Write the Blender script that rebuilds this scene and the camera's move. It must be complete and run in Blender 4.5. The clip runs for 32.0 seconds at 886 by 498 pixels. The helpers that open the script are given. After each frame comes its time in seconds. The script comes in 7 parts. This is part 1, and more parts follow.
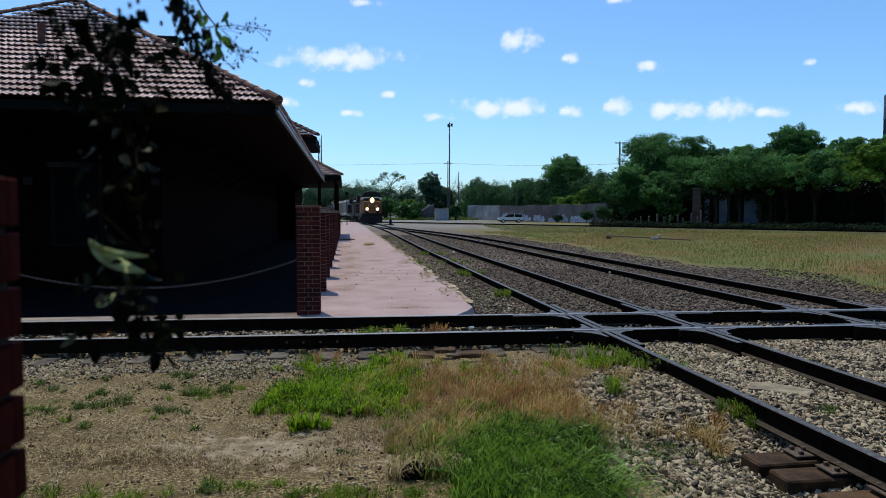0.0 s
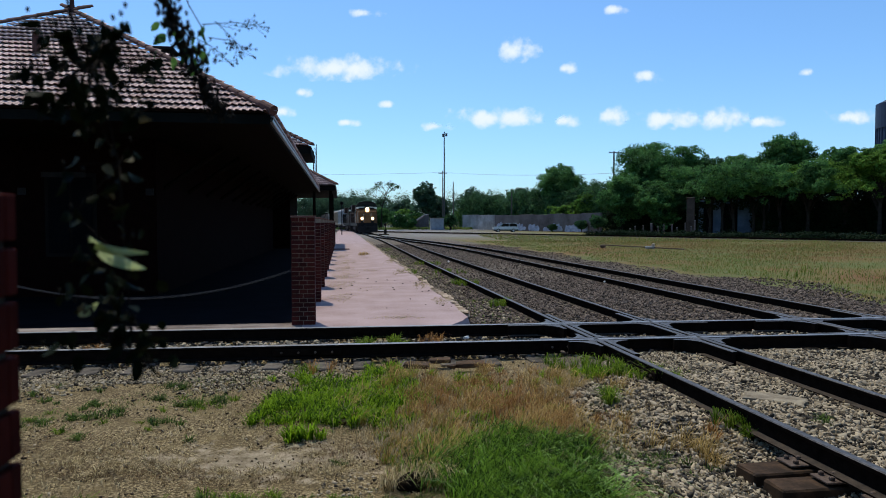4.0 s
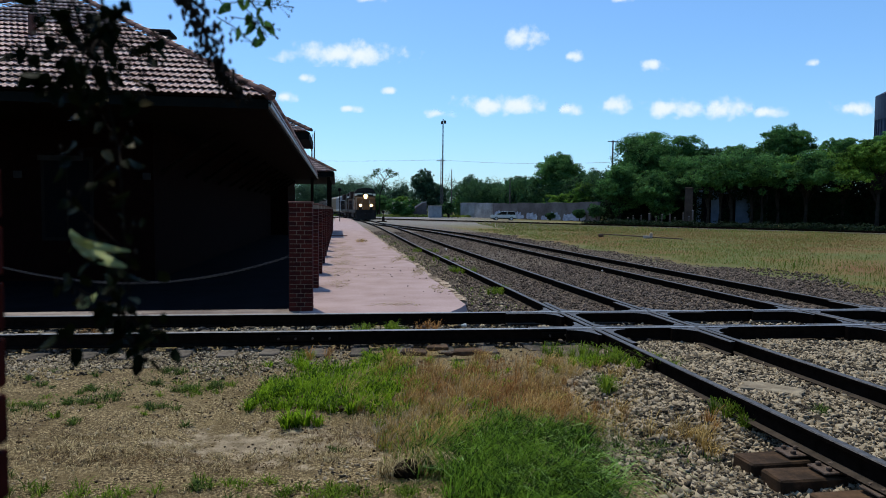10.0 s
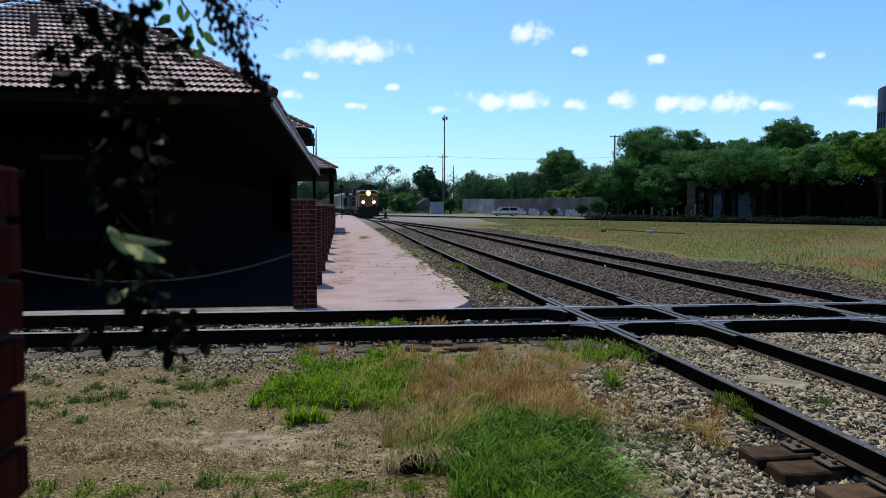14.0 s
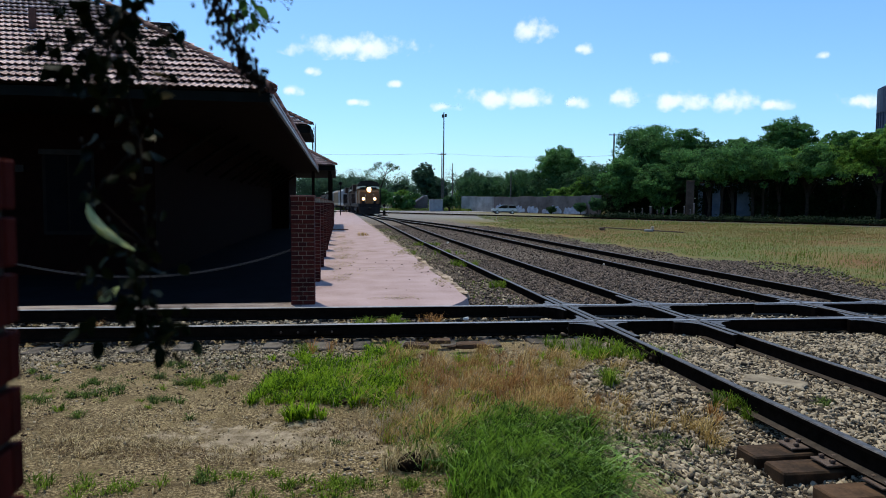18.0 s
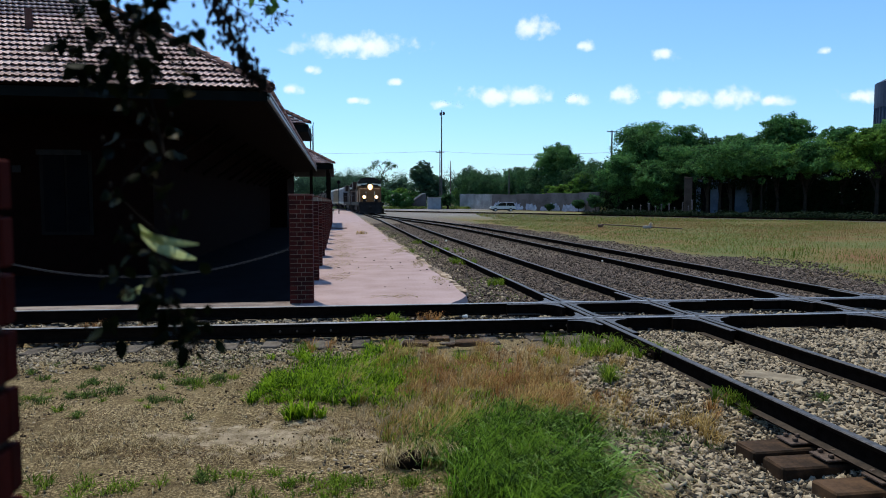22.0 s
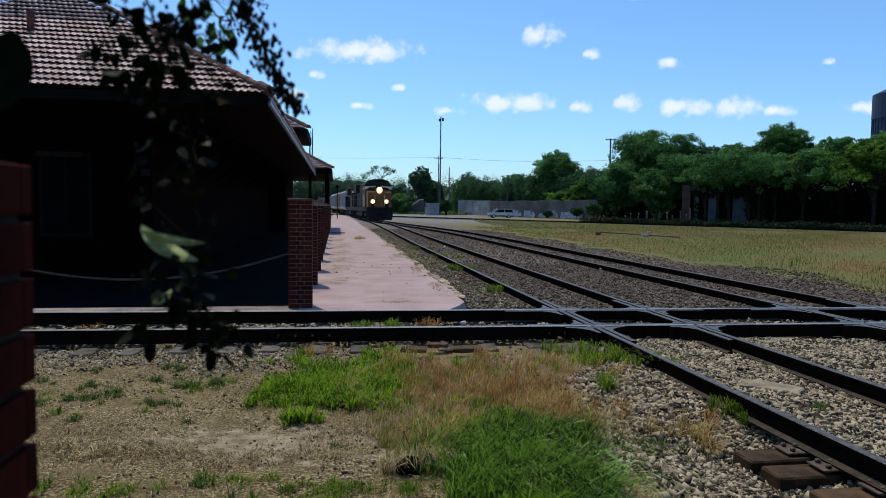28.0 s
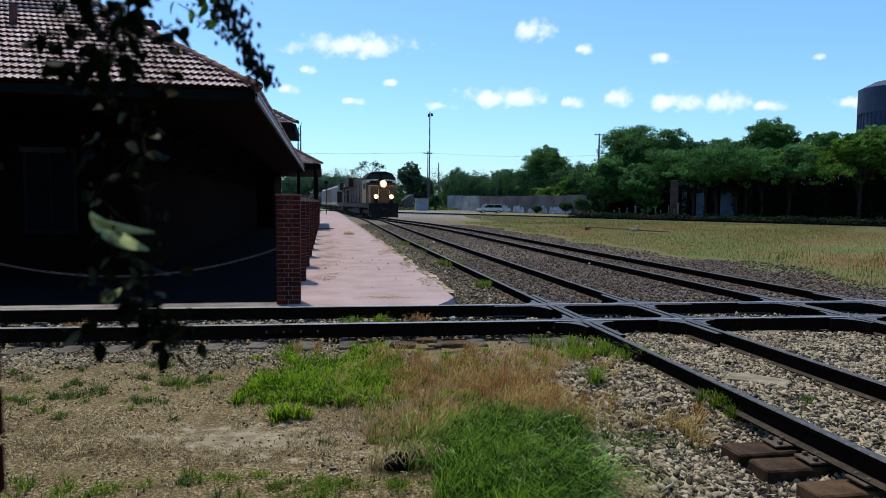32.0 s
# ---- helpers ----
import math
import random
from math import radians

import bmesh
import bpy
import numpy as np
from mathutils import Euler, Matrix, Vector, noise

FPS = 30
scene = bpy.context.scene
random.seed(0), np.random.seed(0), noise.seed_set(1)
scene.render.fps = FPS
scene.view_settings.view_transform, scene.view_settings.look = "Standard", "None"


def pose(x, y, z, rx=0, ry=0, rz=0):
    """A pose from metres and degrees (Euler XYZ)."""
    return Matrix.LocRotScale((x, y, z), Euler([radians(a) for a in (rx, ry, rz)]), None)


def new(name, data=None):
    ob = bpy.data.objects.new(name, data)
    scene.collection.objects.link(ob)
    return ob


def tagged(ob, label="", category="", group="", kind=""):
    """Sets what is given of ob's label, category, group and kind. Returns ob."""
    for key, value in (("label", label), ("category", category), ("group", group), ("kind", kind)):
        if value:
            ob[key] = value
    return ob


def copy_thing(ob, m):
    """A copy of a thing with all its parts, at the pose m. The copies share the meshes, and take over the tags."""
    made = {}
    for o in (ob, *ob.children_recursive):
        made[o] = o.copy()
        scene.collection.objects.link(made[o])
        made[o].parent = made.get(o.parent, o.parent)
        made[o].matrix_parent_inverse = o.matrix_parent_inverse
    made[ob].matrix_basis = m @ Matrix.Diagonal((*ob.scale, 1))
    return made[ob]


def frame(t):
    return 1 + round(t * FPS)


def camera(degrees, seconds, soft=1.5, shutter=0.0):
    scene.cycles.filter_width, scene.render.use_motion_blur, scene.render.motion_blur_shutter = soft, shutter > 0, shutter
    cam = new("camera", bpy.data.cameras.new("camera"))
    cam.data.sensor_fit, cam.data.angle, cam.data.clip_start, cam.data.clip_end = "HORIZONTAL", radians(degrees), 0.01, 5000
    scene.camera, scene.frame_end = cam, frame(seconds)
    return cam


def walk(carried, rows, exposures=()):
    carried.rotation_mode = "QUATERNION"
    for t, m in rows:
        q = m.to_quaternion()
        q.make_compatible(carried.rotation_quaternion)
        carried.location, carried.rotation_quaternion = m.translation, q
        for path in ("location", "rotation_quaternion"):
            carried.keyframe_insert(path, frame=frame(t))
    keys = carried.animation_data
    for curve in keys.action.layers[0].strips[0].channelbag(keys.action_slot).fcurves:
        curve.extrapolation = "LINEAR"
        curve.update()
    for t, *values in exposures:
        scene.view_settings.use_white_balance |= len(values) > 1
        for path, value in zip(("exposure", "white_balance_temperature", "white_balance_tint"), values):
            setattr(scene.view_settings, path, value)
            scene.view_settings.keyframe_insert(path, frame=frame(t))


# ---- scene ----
cam = camera(66.0, 32.0, soft=0.6)
cam.data.dof.use_dof, cam.data.dof.focus_distance, cam.data.dof.aperture_fstop = True, 7.5, 4.0  # a small aperture: only the twigs at arm's length go soft

# seconds, x, y, z, pitch, roll, yaw
PATH = [
    (0, 0.023, -0.031, 1.772, -3.02, -0.06, 0.45),
    (0.5, 0.025, -0.032, 1.774, -2.86, 0.06, 0.44),
    (1, 0.024, -0.030, 1.775, -2.72, 0.04, 0.22),
    (1.5, 0.020, -0.028, 1.774, -2.62, 0.15, 0.16),
    (2, 0.024, -0.036, 1.776, -2.76, 0.11, 0.16),
    (2.5, 0.021, -0.034, 1.773, -2.93, 0.03, 0.16),
    (3, 0.026, -0.033, 1.777, -2.76, 0.25, -0.03),
    (3.5, 0.022, -0.040, 1.779, -2.22, 0.09, -0.07),
    (5.5, 0.028, -0.028, 1.777, -2.76, -0.12, 0.20),
    (6, 0.023, -0.017, 1.773, -3.37, -0.34, -0.06),
    (6.5, 0.023, -0.010, 1.771, -3.25, -0.22, -0.18),
    (7, 0.022, -0.000, 1.770, -3.22, -0.24, 0.03),
    (7.5, 0.020, 0.005, 1.770, -3.30, -0.08, 0.12),
    (8, 0.019, 0.009, 1.767, -3.60, -0.14, -0.03),
    (8.5, 0.019, 0.009, 1.771, -3.39, -0.15, -0.37),
    (9, 0.021, 0.004, 1.767, -3.53, -0.21, -0.40),
    (9.5, 0.015, 0.003, 1.768, -3.46, -0.35, -0.23),
    (10, 0.012, -0.000, 1.770, -3.26, -0.53, -0.15),
    (10.5, 0.012, -0.001, 1.769, -3.43, -0.51, -0.21),
    (11, 0.009, 0.004, 1.766, -3.57, -0.36, -0.17),
    (11.5, 0.008, 0.002, 1.766, -3.52, -0.39, -0.11),
    (12, 0.007, 0.006, 1.766, -3.72, -0.41, -0.04),
    (12.5, 0.005, 0.004, 1.768, -3.44, -0.44, 0.26),
    (13, -0.000, 0.000, 1.768, -3.43, -0.40, -0.00),
    (13.5, -0.001, -0.008, 1.770, -3.50, -0.42, 0.05),
    (14, -0.001, -0.010, 1.769, -3.57, -0.10, 0.02),
    (14.5, -0.002, -0.010, 1.769, -3.45, 0.13, -0.06),
    (16.5, -0.003, 0.003, 1.767, -3.59, -0.42, 0.13),
    (17, -0.003, 0.005, 1.768, -3.52, -0.27, 0.09),
    (17.5, -0.006, 0.008, 1.767, -3.72, -0.30, -0.05),
    (18, -0.006, 0.003, 1.766, -3.79, -0.46, -0.08),
    (18.5, -0.004, -0.003, 1.766, -3.81, -0.39, -0.12),
    (19, -0.007, -0.002, 1.765, -3.83, -0.44, -0.14),
    (19.5, -0.011, -0.002, 1.766, -3.84, -0.44, -0.20),
    (20, -0.009, -0.008, 1.768, -3.73, -0.37, -0.29),
    (20.5, -0.008, -0.012, 1.769, -3.69, -0.48, -0.27),
    (21, -0.012, -0.001, 1.764, -4.07, -0.44, -0.16),
    (21.5, -0.004, -0.000, 1.768, -3.67, -0.27, -0.12),
    (22, -0.004, 0.003, 1.765, -3.96, -0.09, -0.22),
    (22.5, -0.004, -0.003, 1.768, -3.74, -0.20, -0.19),
    (23, -0.005, -0.007, 1.769, -3.58, 0.01, -0.10),
    (23.5, -0.010, -0.017, 1.771, -3.53, -0.19, -0.09),
    (24, -0.014, -0.022, 1.770, -3.60, -0.42, -0.57),
    (24.5, -0.016, -0.016, 1.768, -3.82, -0.38, -0.41),
    (25, -0.022, -0.011, 1.768, -3.51, -0.46, -0.09),
    (25.5, -0.014, -0.013, 1.769, -3.60, -0.48, -0.23),
    (27.5, -0.023, -0.012, 1.770, -3.35, -0.82, -0.48),
    (28, -0.024, -0.012, 1.770, -3.47, -0.73, -0.37),
    (28.5, -0.024, -0.012, 1.769, -3.45, -0.92, -0.51),
    (29, -0.023, -0.011, 1.768, -3.52, -0.85, -0.58),
    (29.5, -0.023, -0.004, 1.766, -3.69, -0.86, -0.53),
    (30, -0.018, -0.003, 1.767, -3.58, -0.75, -0.78),
    (30.5, -0.018, -0.007, 1.769, -3.42, -0.80, -0.90),
    (31, -0.018, -0.006, 1.767, -3.62, -0.63, -0.97),
    (31.5, -0.014, 0.006, 1.766, -3.95, -0.62, -1.06),
    (32, -0.013, 0.013, 1.765, -3.84, -0.57, -1.26),
]
# the film's own exposure drifts a little
EXPOSURE = [(0, -0.11, 6100, 6), (11.0, -0.11, 6100, 6), (12.0, -0.11, 6100, 6), (12.4, 0.05, 6100, 6), (14, 0.05, 6100, 6), (25, 0.07, 6100, 6), (25.6, 0.05, 6100, 6), (27.3, -0.13, 6100, 6), (28.0, -0.13, 6100, 6), (28.75, -0.13, 6100, 6), (29.0, 0.08, 6100, 6), (30.0, 0.08, 6100, 6), (32, 0.08, 6100, 6)]
walk(cam, [(t, pose(x, y, z, 90 + p, r, w)) for t, x, y, z, p, r, w in PATH], EXPOSURE)

# ---- daylight ----
SUN_YAW, SUN_UP = 27.0, 66.0  # degrees to the left of +y, and above the horizon
world = bpy.data.worlds.new("world")
scene.world = world
world.use_nodes = True
wn = world.node_tree.nodes
sky = wn.new("ShaderNodeTexSky")
sky.sky_type, sky.sun_disc = "NISHITA", False
sky.sun_elevation, sky.sun_rotation = radians(SUN_UP), radians(-SUN_YAW)
sky.air_density, sky.dust_density, sky.ozone_density = 1.0, 0.75, 3.0
wn["Background"].inputs[1].default_value = 0.155
haze = wn.new("ShaderNodeMixRGB")  # clear dry air: a little less red
haze.blend_type, haze.inputs["Fac"].default_value, haze.inputs["Color2"].default_value = "MULTIPLY", 1.0, (0.725, 0.93, 1.115, 1)
world.node_tree.links.new(sky.outputs[0], haze.inputs["Color1"])
world.node_tree.links.new(haze.outputs[0], wn["Background"].inputs[0])
sun = new("sun", bpy.data.lights.new("sun", "SUN"))
sun.data.energy, sun.data.angle, sun.data.color = 3.7, radians(0.53), (1.0, 0.9, 0.74)
sun.matrix_world = Matrix.Rotation(radians(SUN_YAW), 4, "Z") @ Matrix.Rotation(radians(SUN_UP - 90), 4, "X")


# ---- materials ----
def mat(name, a, b, scale=8.0, rough=0.8, bump=0.0, metal=0.0, fine=60.0, rand=0.0, spec=0.2, island=False, dirt=None, coords="Object"):
    """Two-scale noise between colours a and b, fine grain, relief; rand varies it from piece to piece."""
    m = bpy.data.materials.new(name)
    m.use_nodes = True
    nt = m.node_tree
    N, link = nt.nodes, nt.links.new
    p = N["Principled BSDF"]
    tc = N.new("ShaderNodeTexCoord")
    big = N.new("ShaderNodeTexNoise")
    big.inputs["Scale"].default_value, big.inputs["Detail"].default_value = scale, 5.0
    small = N.new("ShaderNodeTexNoise")
    small.inputs["Scale"].default_value, small.inputs["Detail"].default_value = fine, 3.0
    for nd in (big, small):
        link(tc.outputs[coords], nd.inputs["Vector"])
    add = N.new("ShaderNodeMath")
    add.operation = "MULTIPLY_ADD"
    link(small.outputs["Fac"], add.inputs[0])
    add.inputs[1].default_value = 0.45
    link(big.outputs["Fac"], add.inputs[2])
    fac = add.outputs[0]
    ramp = N.new("ShaderNodeValToRGB")
    ramp.color_ramp.elements[0].position, ramp.color_ramp.elements[1].position = 0.48, 0.95
    ramp.color_ramp.elements[0].color, ramp.color_ramp.elements[1].color = (*a, 1), (*b, 1)
    if dirt:
        e = ramp.color_ramp.elements.new(0.58)
        e.color = (*dirt, 1)
    if rand:
        src = N.new("ShaderNodeNewGeometry").outputs["Random Per Island"] if island else N.new("ShaderNodeObjectInfo").outputs["Random"]
        mix = N.new("ShaderNodeMath")
        mix.operation = "MULTIPLY_ADD"
        link(src, mix.inputs[0])
        mix.inputs[1].default_value = rand
        sub = N.new("ShaderNodeMath")
        sub.operation = "SUBTRACT"
        link(fac, sub.inputs[0])
        sub.inputs[1].default_value = rand / 2
        link(sub.outputs[0], mix.inputs[2])
        fac = mix.outputs[0]
    link(fac, ramp.inputs["Fac"])
    link(ramp.outputs["Color"], p.inputs["Base Color"])
    p.inputs["Roughness"].default_value, p.inputs["Metallic"].default_value = rough, metal
    p.inputs["Specular IOR Level"].default_value = spec
    if bump:
        bp = N.new("ShaderNodeBump")
        bp.inputs["Strength"].default_value, bp.inputs["Distance"].default_value = 0.7, bump
        link(add.outputs[0], bp.inputs["Height"])
        link(bp.outputs["Normal"], p.inputs["Normal"])
    return m


def glow(name, colour, strength):
    m = bpy.data.materials.new(name)
    m.use_nodes = True
    p = m.node_tree.nodes["Principled BSDF"]
    p.inputs["Base Color"].default_value = (*colour, 1)
    p.inputs["Emission Color"].default_value, p.inputs["Emission Strength"].default_value = (*colour, 1), strength
    return m


def leafy(name, a, b, rand=0.6, through_light=0.3, island=True, scale=0.35, spec=0.1):
    """Foliage: colours that vary leaf by leaf and clump by clump, with light coming through."""
    m = mat(name, a, b, scale=scale, rough=0.6, fine=4.0, rand=rand, island=island, spec=spec)
    nt = m.node_tree
    N, link = nt.nodes, nt.links.new
    tr = N.new("ShaderNodeBsdfTranslucent")
    link(N["Color Ramp"].outputs["Color"], tr.inputs["Color"])
    mx = N.new("ShaderNodeMixShader")
    mx.inputs[0].default_value = through_light
    link(N["Principled BSDF"].outputs[0], mx.inputs[1])
    link(tr.outputs[0], mx.inputs[2])
    link(mx.outputs[0], N["Material Output"].inputs["Surface"])
    return m


M_brick = mat("red_brick", (0.036, 0.0045, 0.0034), (0.098, 0.014, 0.0085), 9, 0.85, 0.004, rand=0.5)
# darker copies for the near pier: its shade is in their colour
M_brick_shaded = mat("sooty_dark_brick", (0.026, 0.0032, 0.002), (0.062, 0.0085, 0.0055), 9, 0.9, 0.004, rand=0.5, spec=0.05)
M_mortar_shaded = mat("sooty_mortar", (0.03, 0.022, 0.017), (0.06, 0.047, 0.038), 14, 0.95, 0.003, spec=0.05)
M_mortar = mat("mortar", (0.2, 0.145, 0.1), (0.36, 0.28, 0.2), 14, 0.95, 0.003)
M_cap = mat("brick_red_cap", (0.1, 0.045, 0.035), (0.2, 0.1, 0.08), 6, 0.8, 0.003)
M_hip = mat("dark_hip_tile", (0.05, 0.022, 0.017), (0.13, 0.062, 0.048), 3, 0.8, 0.003, rand=0.5)
M_tile = mat("clay_roof_tile", (0.27, 0.16, 0.132), (0.6, 0.42, 0.365), 3, 0.6, 0.003, rand=0.5)
M_tile_joined = mat("clay_roof_tile_joined", (0.27, 0.16, 0.132), (0.6, 0.42, 0.365), 3, 0.6, 0.003, rand=0.5, island=True)
M_underlay = mat("roof_underlay", (0.05, 0.03, 0.025), (0.08, 0.05, 0.04), 3, 0.9)
# eave shade is painted into trim, soffit, wall and frames as near black
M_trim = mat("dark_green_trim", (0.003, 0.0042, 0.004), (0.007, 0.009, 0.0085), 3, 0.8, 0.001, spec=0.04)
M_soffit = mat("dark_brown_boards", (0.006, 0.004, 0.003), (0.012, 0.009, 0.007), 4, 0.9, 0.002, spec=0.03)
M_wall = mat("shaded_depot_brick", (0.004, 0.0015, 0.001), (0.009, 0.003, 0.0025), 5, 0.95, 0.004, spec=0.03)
M_glass = mat("dark_window_glass", (0.004, 0.005, 0.006), (0.008, 0.009, 0.01), 2, 0.1, spec=0.15)
M_frame = mat("window_frame_paint", (0.006, 0.005, 0.005), (0.012, 0.01, 0.009), 4, 0.8, spec=0.05)
# rail sides: their shade is painted in, down to near black
M_rail = mat("rusty_rail_side", (0.004, 0.0028, 0.002), (0.013, 0.0085, 0.006), 12, 1.0, 0.002, spec=0.02)
M_railtop = mat("worn_rail_head", (0.04, 0.035, 0.03), (0.125, 0.112, 0.1), 20, 0.5, 0.0006, metal=0.35)
M_grey_tie = mat("weathered_grey_timber", (0.035, 0.028, 0.021), (0.145, 0.12, 0.092), 7, 0.9, 0.006, rand=0.3, fine=40)
# crossing rail heads: worn steel whose bright sheen is painted as paler colour
M_sheen_top = mat("worn_bright_rail_head", (0.2, 0.19, 0.18), (0.36, 0.345, 0.33), 9, 0.42, 0.001, metal=0.5)
M_tie = mat("creosoted_timber", (0.026, 0.015, 0.007), (0.1, 0.056, 0.028), 7, 0.9, 0.006, rand=0.3, fine=40)
# paler than the sides: sunlight on the upward foot is painted in
M_foot = mat("dusty_rail_foot", (0.022, 0.016, 0.011), (0.066, 0.048, 0.034), 9, 0.9, 0.002)
M_plate = mat("rusted_steel_plate", (0.06, 0.04, 0.03), (0.15, 0.11, 0.085), 15, 0.75, 0.003, metal=0.4)
M_stone = mat("ballast_stone", (0.035, 0.028, 0.019), (0.37, 0.3, 0.2), 3, 0.9, 0.0, fine=25, rand=0.95, island=True, dirt=(0.15, 0.115, 0.07))
M_stone_dark = mat("sooty_ballast_stone", (0.032, 0.024, 0.018), (0.172, 0.13, 0.099), 3, 0.9, 0.0, fine=25, rand=0.75, island=True, dirt=(0.074, 0.055, 0.042))
M_slab = mat("platform_brick_paving", (0.24, 0.16, 0.14), (0.41, 0.3, 0.282), 1.3, 0.9, 0.003, fine=24, dirt=(0.315, 0.22, 0.2))
M_edge = mat("edge_brick", (0.24, 0.17, 0.11), (0.46, 0.36, 0.25), 5, 0.9, 0.006, rand=0.5)
M_shed = mat("grey_sheet_metal", (0.16, 0.18, 0.2), (0.26, 0.285, 0.31), 1.5, 0.5, 0.002, metal=0.2)
M_gutter = mat("pale_gutter_metal", (0.3, 0.34, 0.36), (0.45, 0.49, 0.51), 1.5, 0.5, 0.002, metal=0.2)
M_white_rock = mat("white_broken_rock", (0.4, 0.38, 0.35), (0.68, 0.66, 0.62), 6, 0.9, 0.004)
M_conc_light = mat("whitewashed_concrete", (0.13, 0.12, 0.108), (0.4, 0.38, 0.355), 0.35, 0.9, 0.01, fine=2.5)
M_conc_dark = mat("weathered_concrete", (0.055, 0.046, 0.046), (0.15, 0.13, 0.125), 0.3, 0.9, 0.01, fine=2.5)
M_pillar = mat("brown_stained_concrete", (0.028, 0.02, 0.016), (0.075, 0.055, 0.043), 0.8, 0.9, 0.01, fine=5)
M_graffiti = mat("faded_wall_paint", (0.14, 0.16, 0.22), (0.42, 0.45, 0.54), 0.9, 0.85, fine=4)
M_road = mat("pale_road_surface", (0.24, 0.23, 0.215), (0.36, 0.345, 0.325), 0.4, 0.9, 0.004, fine=5)
M_pole = mat("weathered_pole_timber", (0.05, 0.045, 0.04), (0.11, 0.1, 0.09), 3, 0.85, 0.004)
M_wire = mat("black_wire", (0.02, 0.02, 0.02), (0.04, 0.04, 0.04), 3, 0.6)
M_bark = mat("tree_bark", (0.014, 0.011, 0.009), (0.04, 0.032, 0.026), 2, 0.95, 0.02, spec=0.05)
M_car = mat("silver_car_paint", (0.42, 0.43, 0.45), (0.52, 0.54, 0.56), 2, 0.25, metal=0.4)
M_rubber = mat("black_rubber", (0.015, 0.015, 0.015), (0.03, 0.03, 0.03), 5, 0.8)
M_orange = mat("weathered_orange_paint", (0.1, 0.044, 0.013), (0.2, 0.088, 0.026), 2.5, 0.45, 0.001)
M_black = mat("sooty_black_paint", (0.008, 0.007, 0.006), (0.022, 0.018, 0.016), 2, 0.8, 0.001, spec=0.15)
M_brownloco = mat("grimy_dark_paint", (0.017, 0.009, 0.006), (0.042, 0.022, 0.014), 1.5, 0.7, 0.001, spec=0.2)
M_pale = mat("pale_stripe_paint", (0.62, 0.56, 0.42), (0.75, 0.7, 0.56), 3, 0.5)
M_hopper = mat("grey_hopper_paint", (0.24, 0.235, 0.225), (0.42, 0.415, 0.4), 0.8, 0.5, 0.002)
M_tan = mat("tan_hopper_paint", (0.24, 0.18, 0.115), (0.4, 0.31, 0.21), 0.8, 0.6, 0.002)
M_steel = mat("galvanised_chain_steel", (0.02, 0.02, 0.022), (0.06, 0.06, 0.065), 20, 0.35, metal=0.95)
M_board = mat("weathered_board", (0.13, 0.1, 0.065), (0.3, 0.245, 0.16), 6, 0.9, 0.006, fine=40)
M_kerb = mat("greyed_kerb_timber", (0.12, 0.088, 0.07), (0.3, 0.245, 0.205), 2.2, 0.9, 0.005, fine=30, rand=0.3)
M_silo = mat("dark_blue_grey_tank", (0.012, 0.022, 0.05), (0.028, 0.045, 0.09), 0.15, 0.6, 0.01, fine=1.0)
M_lamp = glow("headlight_glow", (1.0, 0.86, 0.6), 11)
# glow of discs added behind the lamps to paint their orange halo
M_halo = glow("lamp_reflector", (1.0, 0.55, 0.2), 0.7)
M_grass = leafy("fresh_grass", (0.032, 0.075, 0.003), (0.23, 0.365, 0.014), 0.9, 0.5, scale=1.5, spec=0.05)
M_grass_deep = leafy("deep_green_grass", (0.009, 0.03, 0.003), (0.165, 0.295, 0.026), 0.95, 0.5, scale=1.6, spec=0.04)
M_russet = leafy("russet_seed_grass", (0.155, 0.068, 0.017), (0.43, 0.23, 0.078), 0.8, 0.3, scale=1.2)
M_litter = leafy("bleached_litter", (0.13, 0.09, 0.04), (0.56, 0.45, 0.24), 0.95)
# pale plates, darkened in colour for the shade they hang in
M_sign = mat("dull_sign_plate", (0.014, 0.013, 0.013), (0.028, 0.026, 0.026), 4, 0.8, spec=0.05)
M_dry = leafy("dry_grass", (0.2, 0.125, 0.03), (0.5, 0.35, 0.12), 0.8, scale=1.5)
M_brownlitter = leafy("brown_leaf_litter", (0.06, 0.034, 0.014), (0.2, 0.125, 0.056), 0.8, 0.15, scale=4)
M_bluegrass = leafy("glossy_arching_grass", (0.1, 0.2, 0.03), (0.3, 0.46, 0.11), 0.5, 0.4, scale=3, spec=0.25)
M_weed_bright = leafy("green_tuft_weed", (0.045, 0.085, 0.006), (0.18, 0.26, 0.025), 0.7, 0.45, scale=2, spec=0.05)
M_clod = mat("dark_earth_clod", (0.025, 0.016, 0.008), (0.12, 0.08, 0.04), 3, 0.95, rand=0.8, island=True)
M_yellowed = leafy("yellowed_grass", (0.27, 0.205, 0.1), (0.44, 0.36, 0.2), 0.5, 0.4, scale=2)
M_straw = leafy("straw", (0.17, 0.13, 0.075), (0.38, 0.31, 0.19))
M_weed = leafy("grey_green_weed", (0.028, 0.052, 0.012), (0.115, 0.165, 0.034), 0.8, 0.4, scale=1.5, spec=0.05)
M_leaf_a = leafy("oak_foliage", (0.007, 0.03, 0.011), (0.145, 0.31, 0.085), 0.3, 0.5, spec=0.06)
M_leaf_b = leafy("light_foliage", (0.018, 0.05, 0.01), (0.22, 0.395, 0.06), 0.3, 0.5, spec=0.06)
# the woods' deep shade is put into this leaf colour
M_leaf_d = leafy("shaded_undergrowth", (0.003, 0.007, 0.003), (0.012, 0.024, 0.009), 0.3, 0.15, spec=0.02)
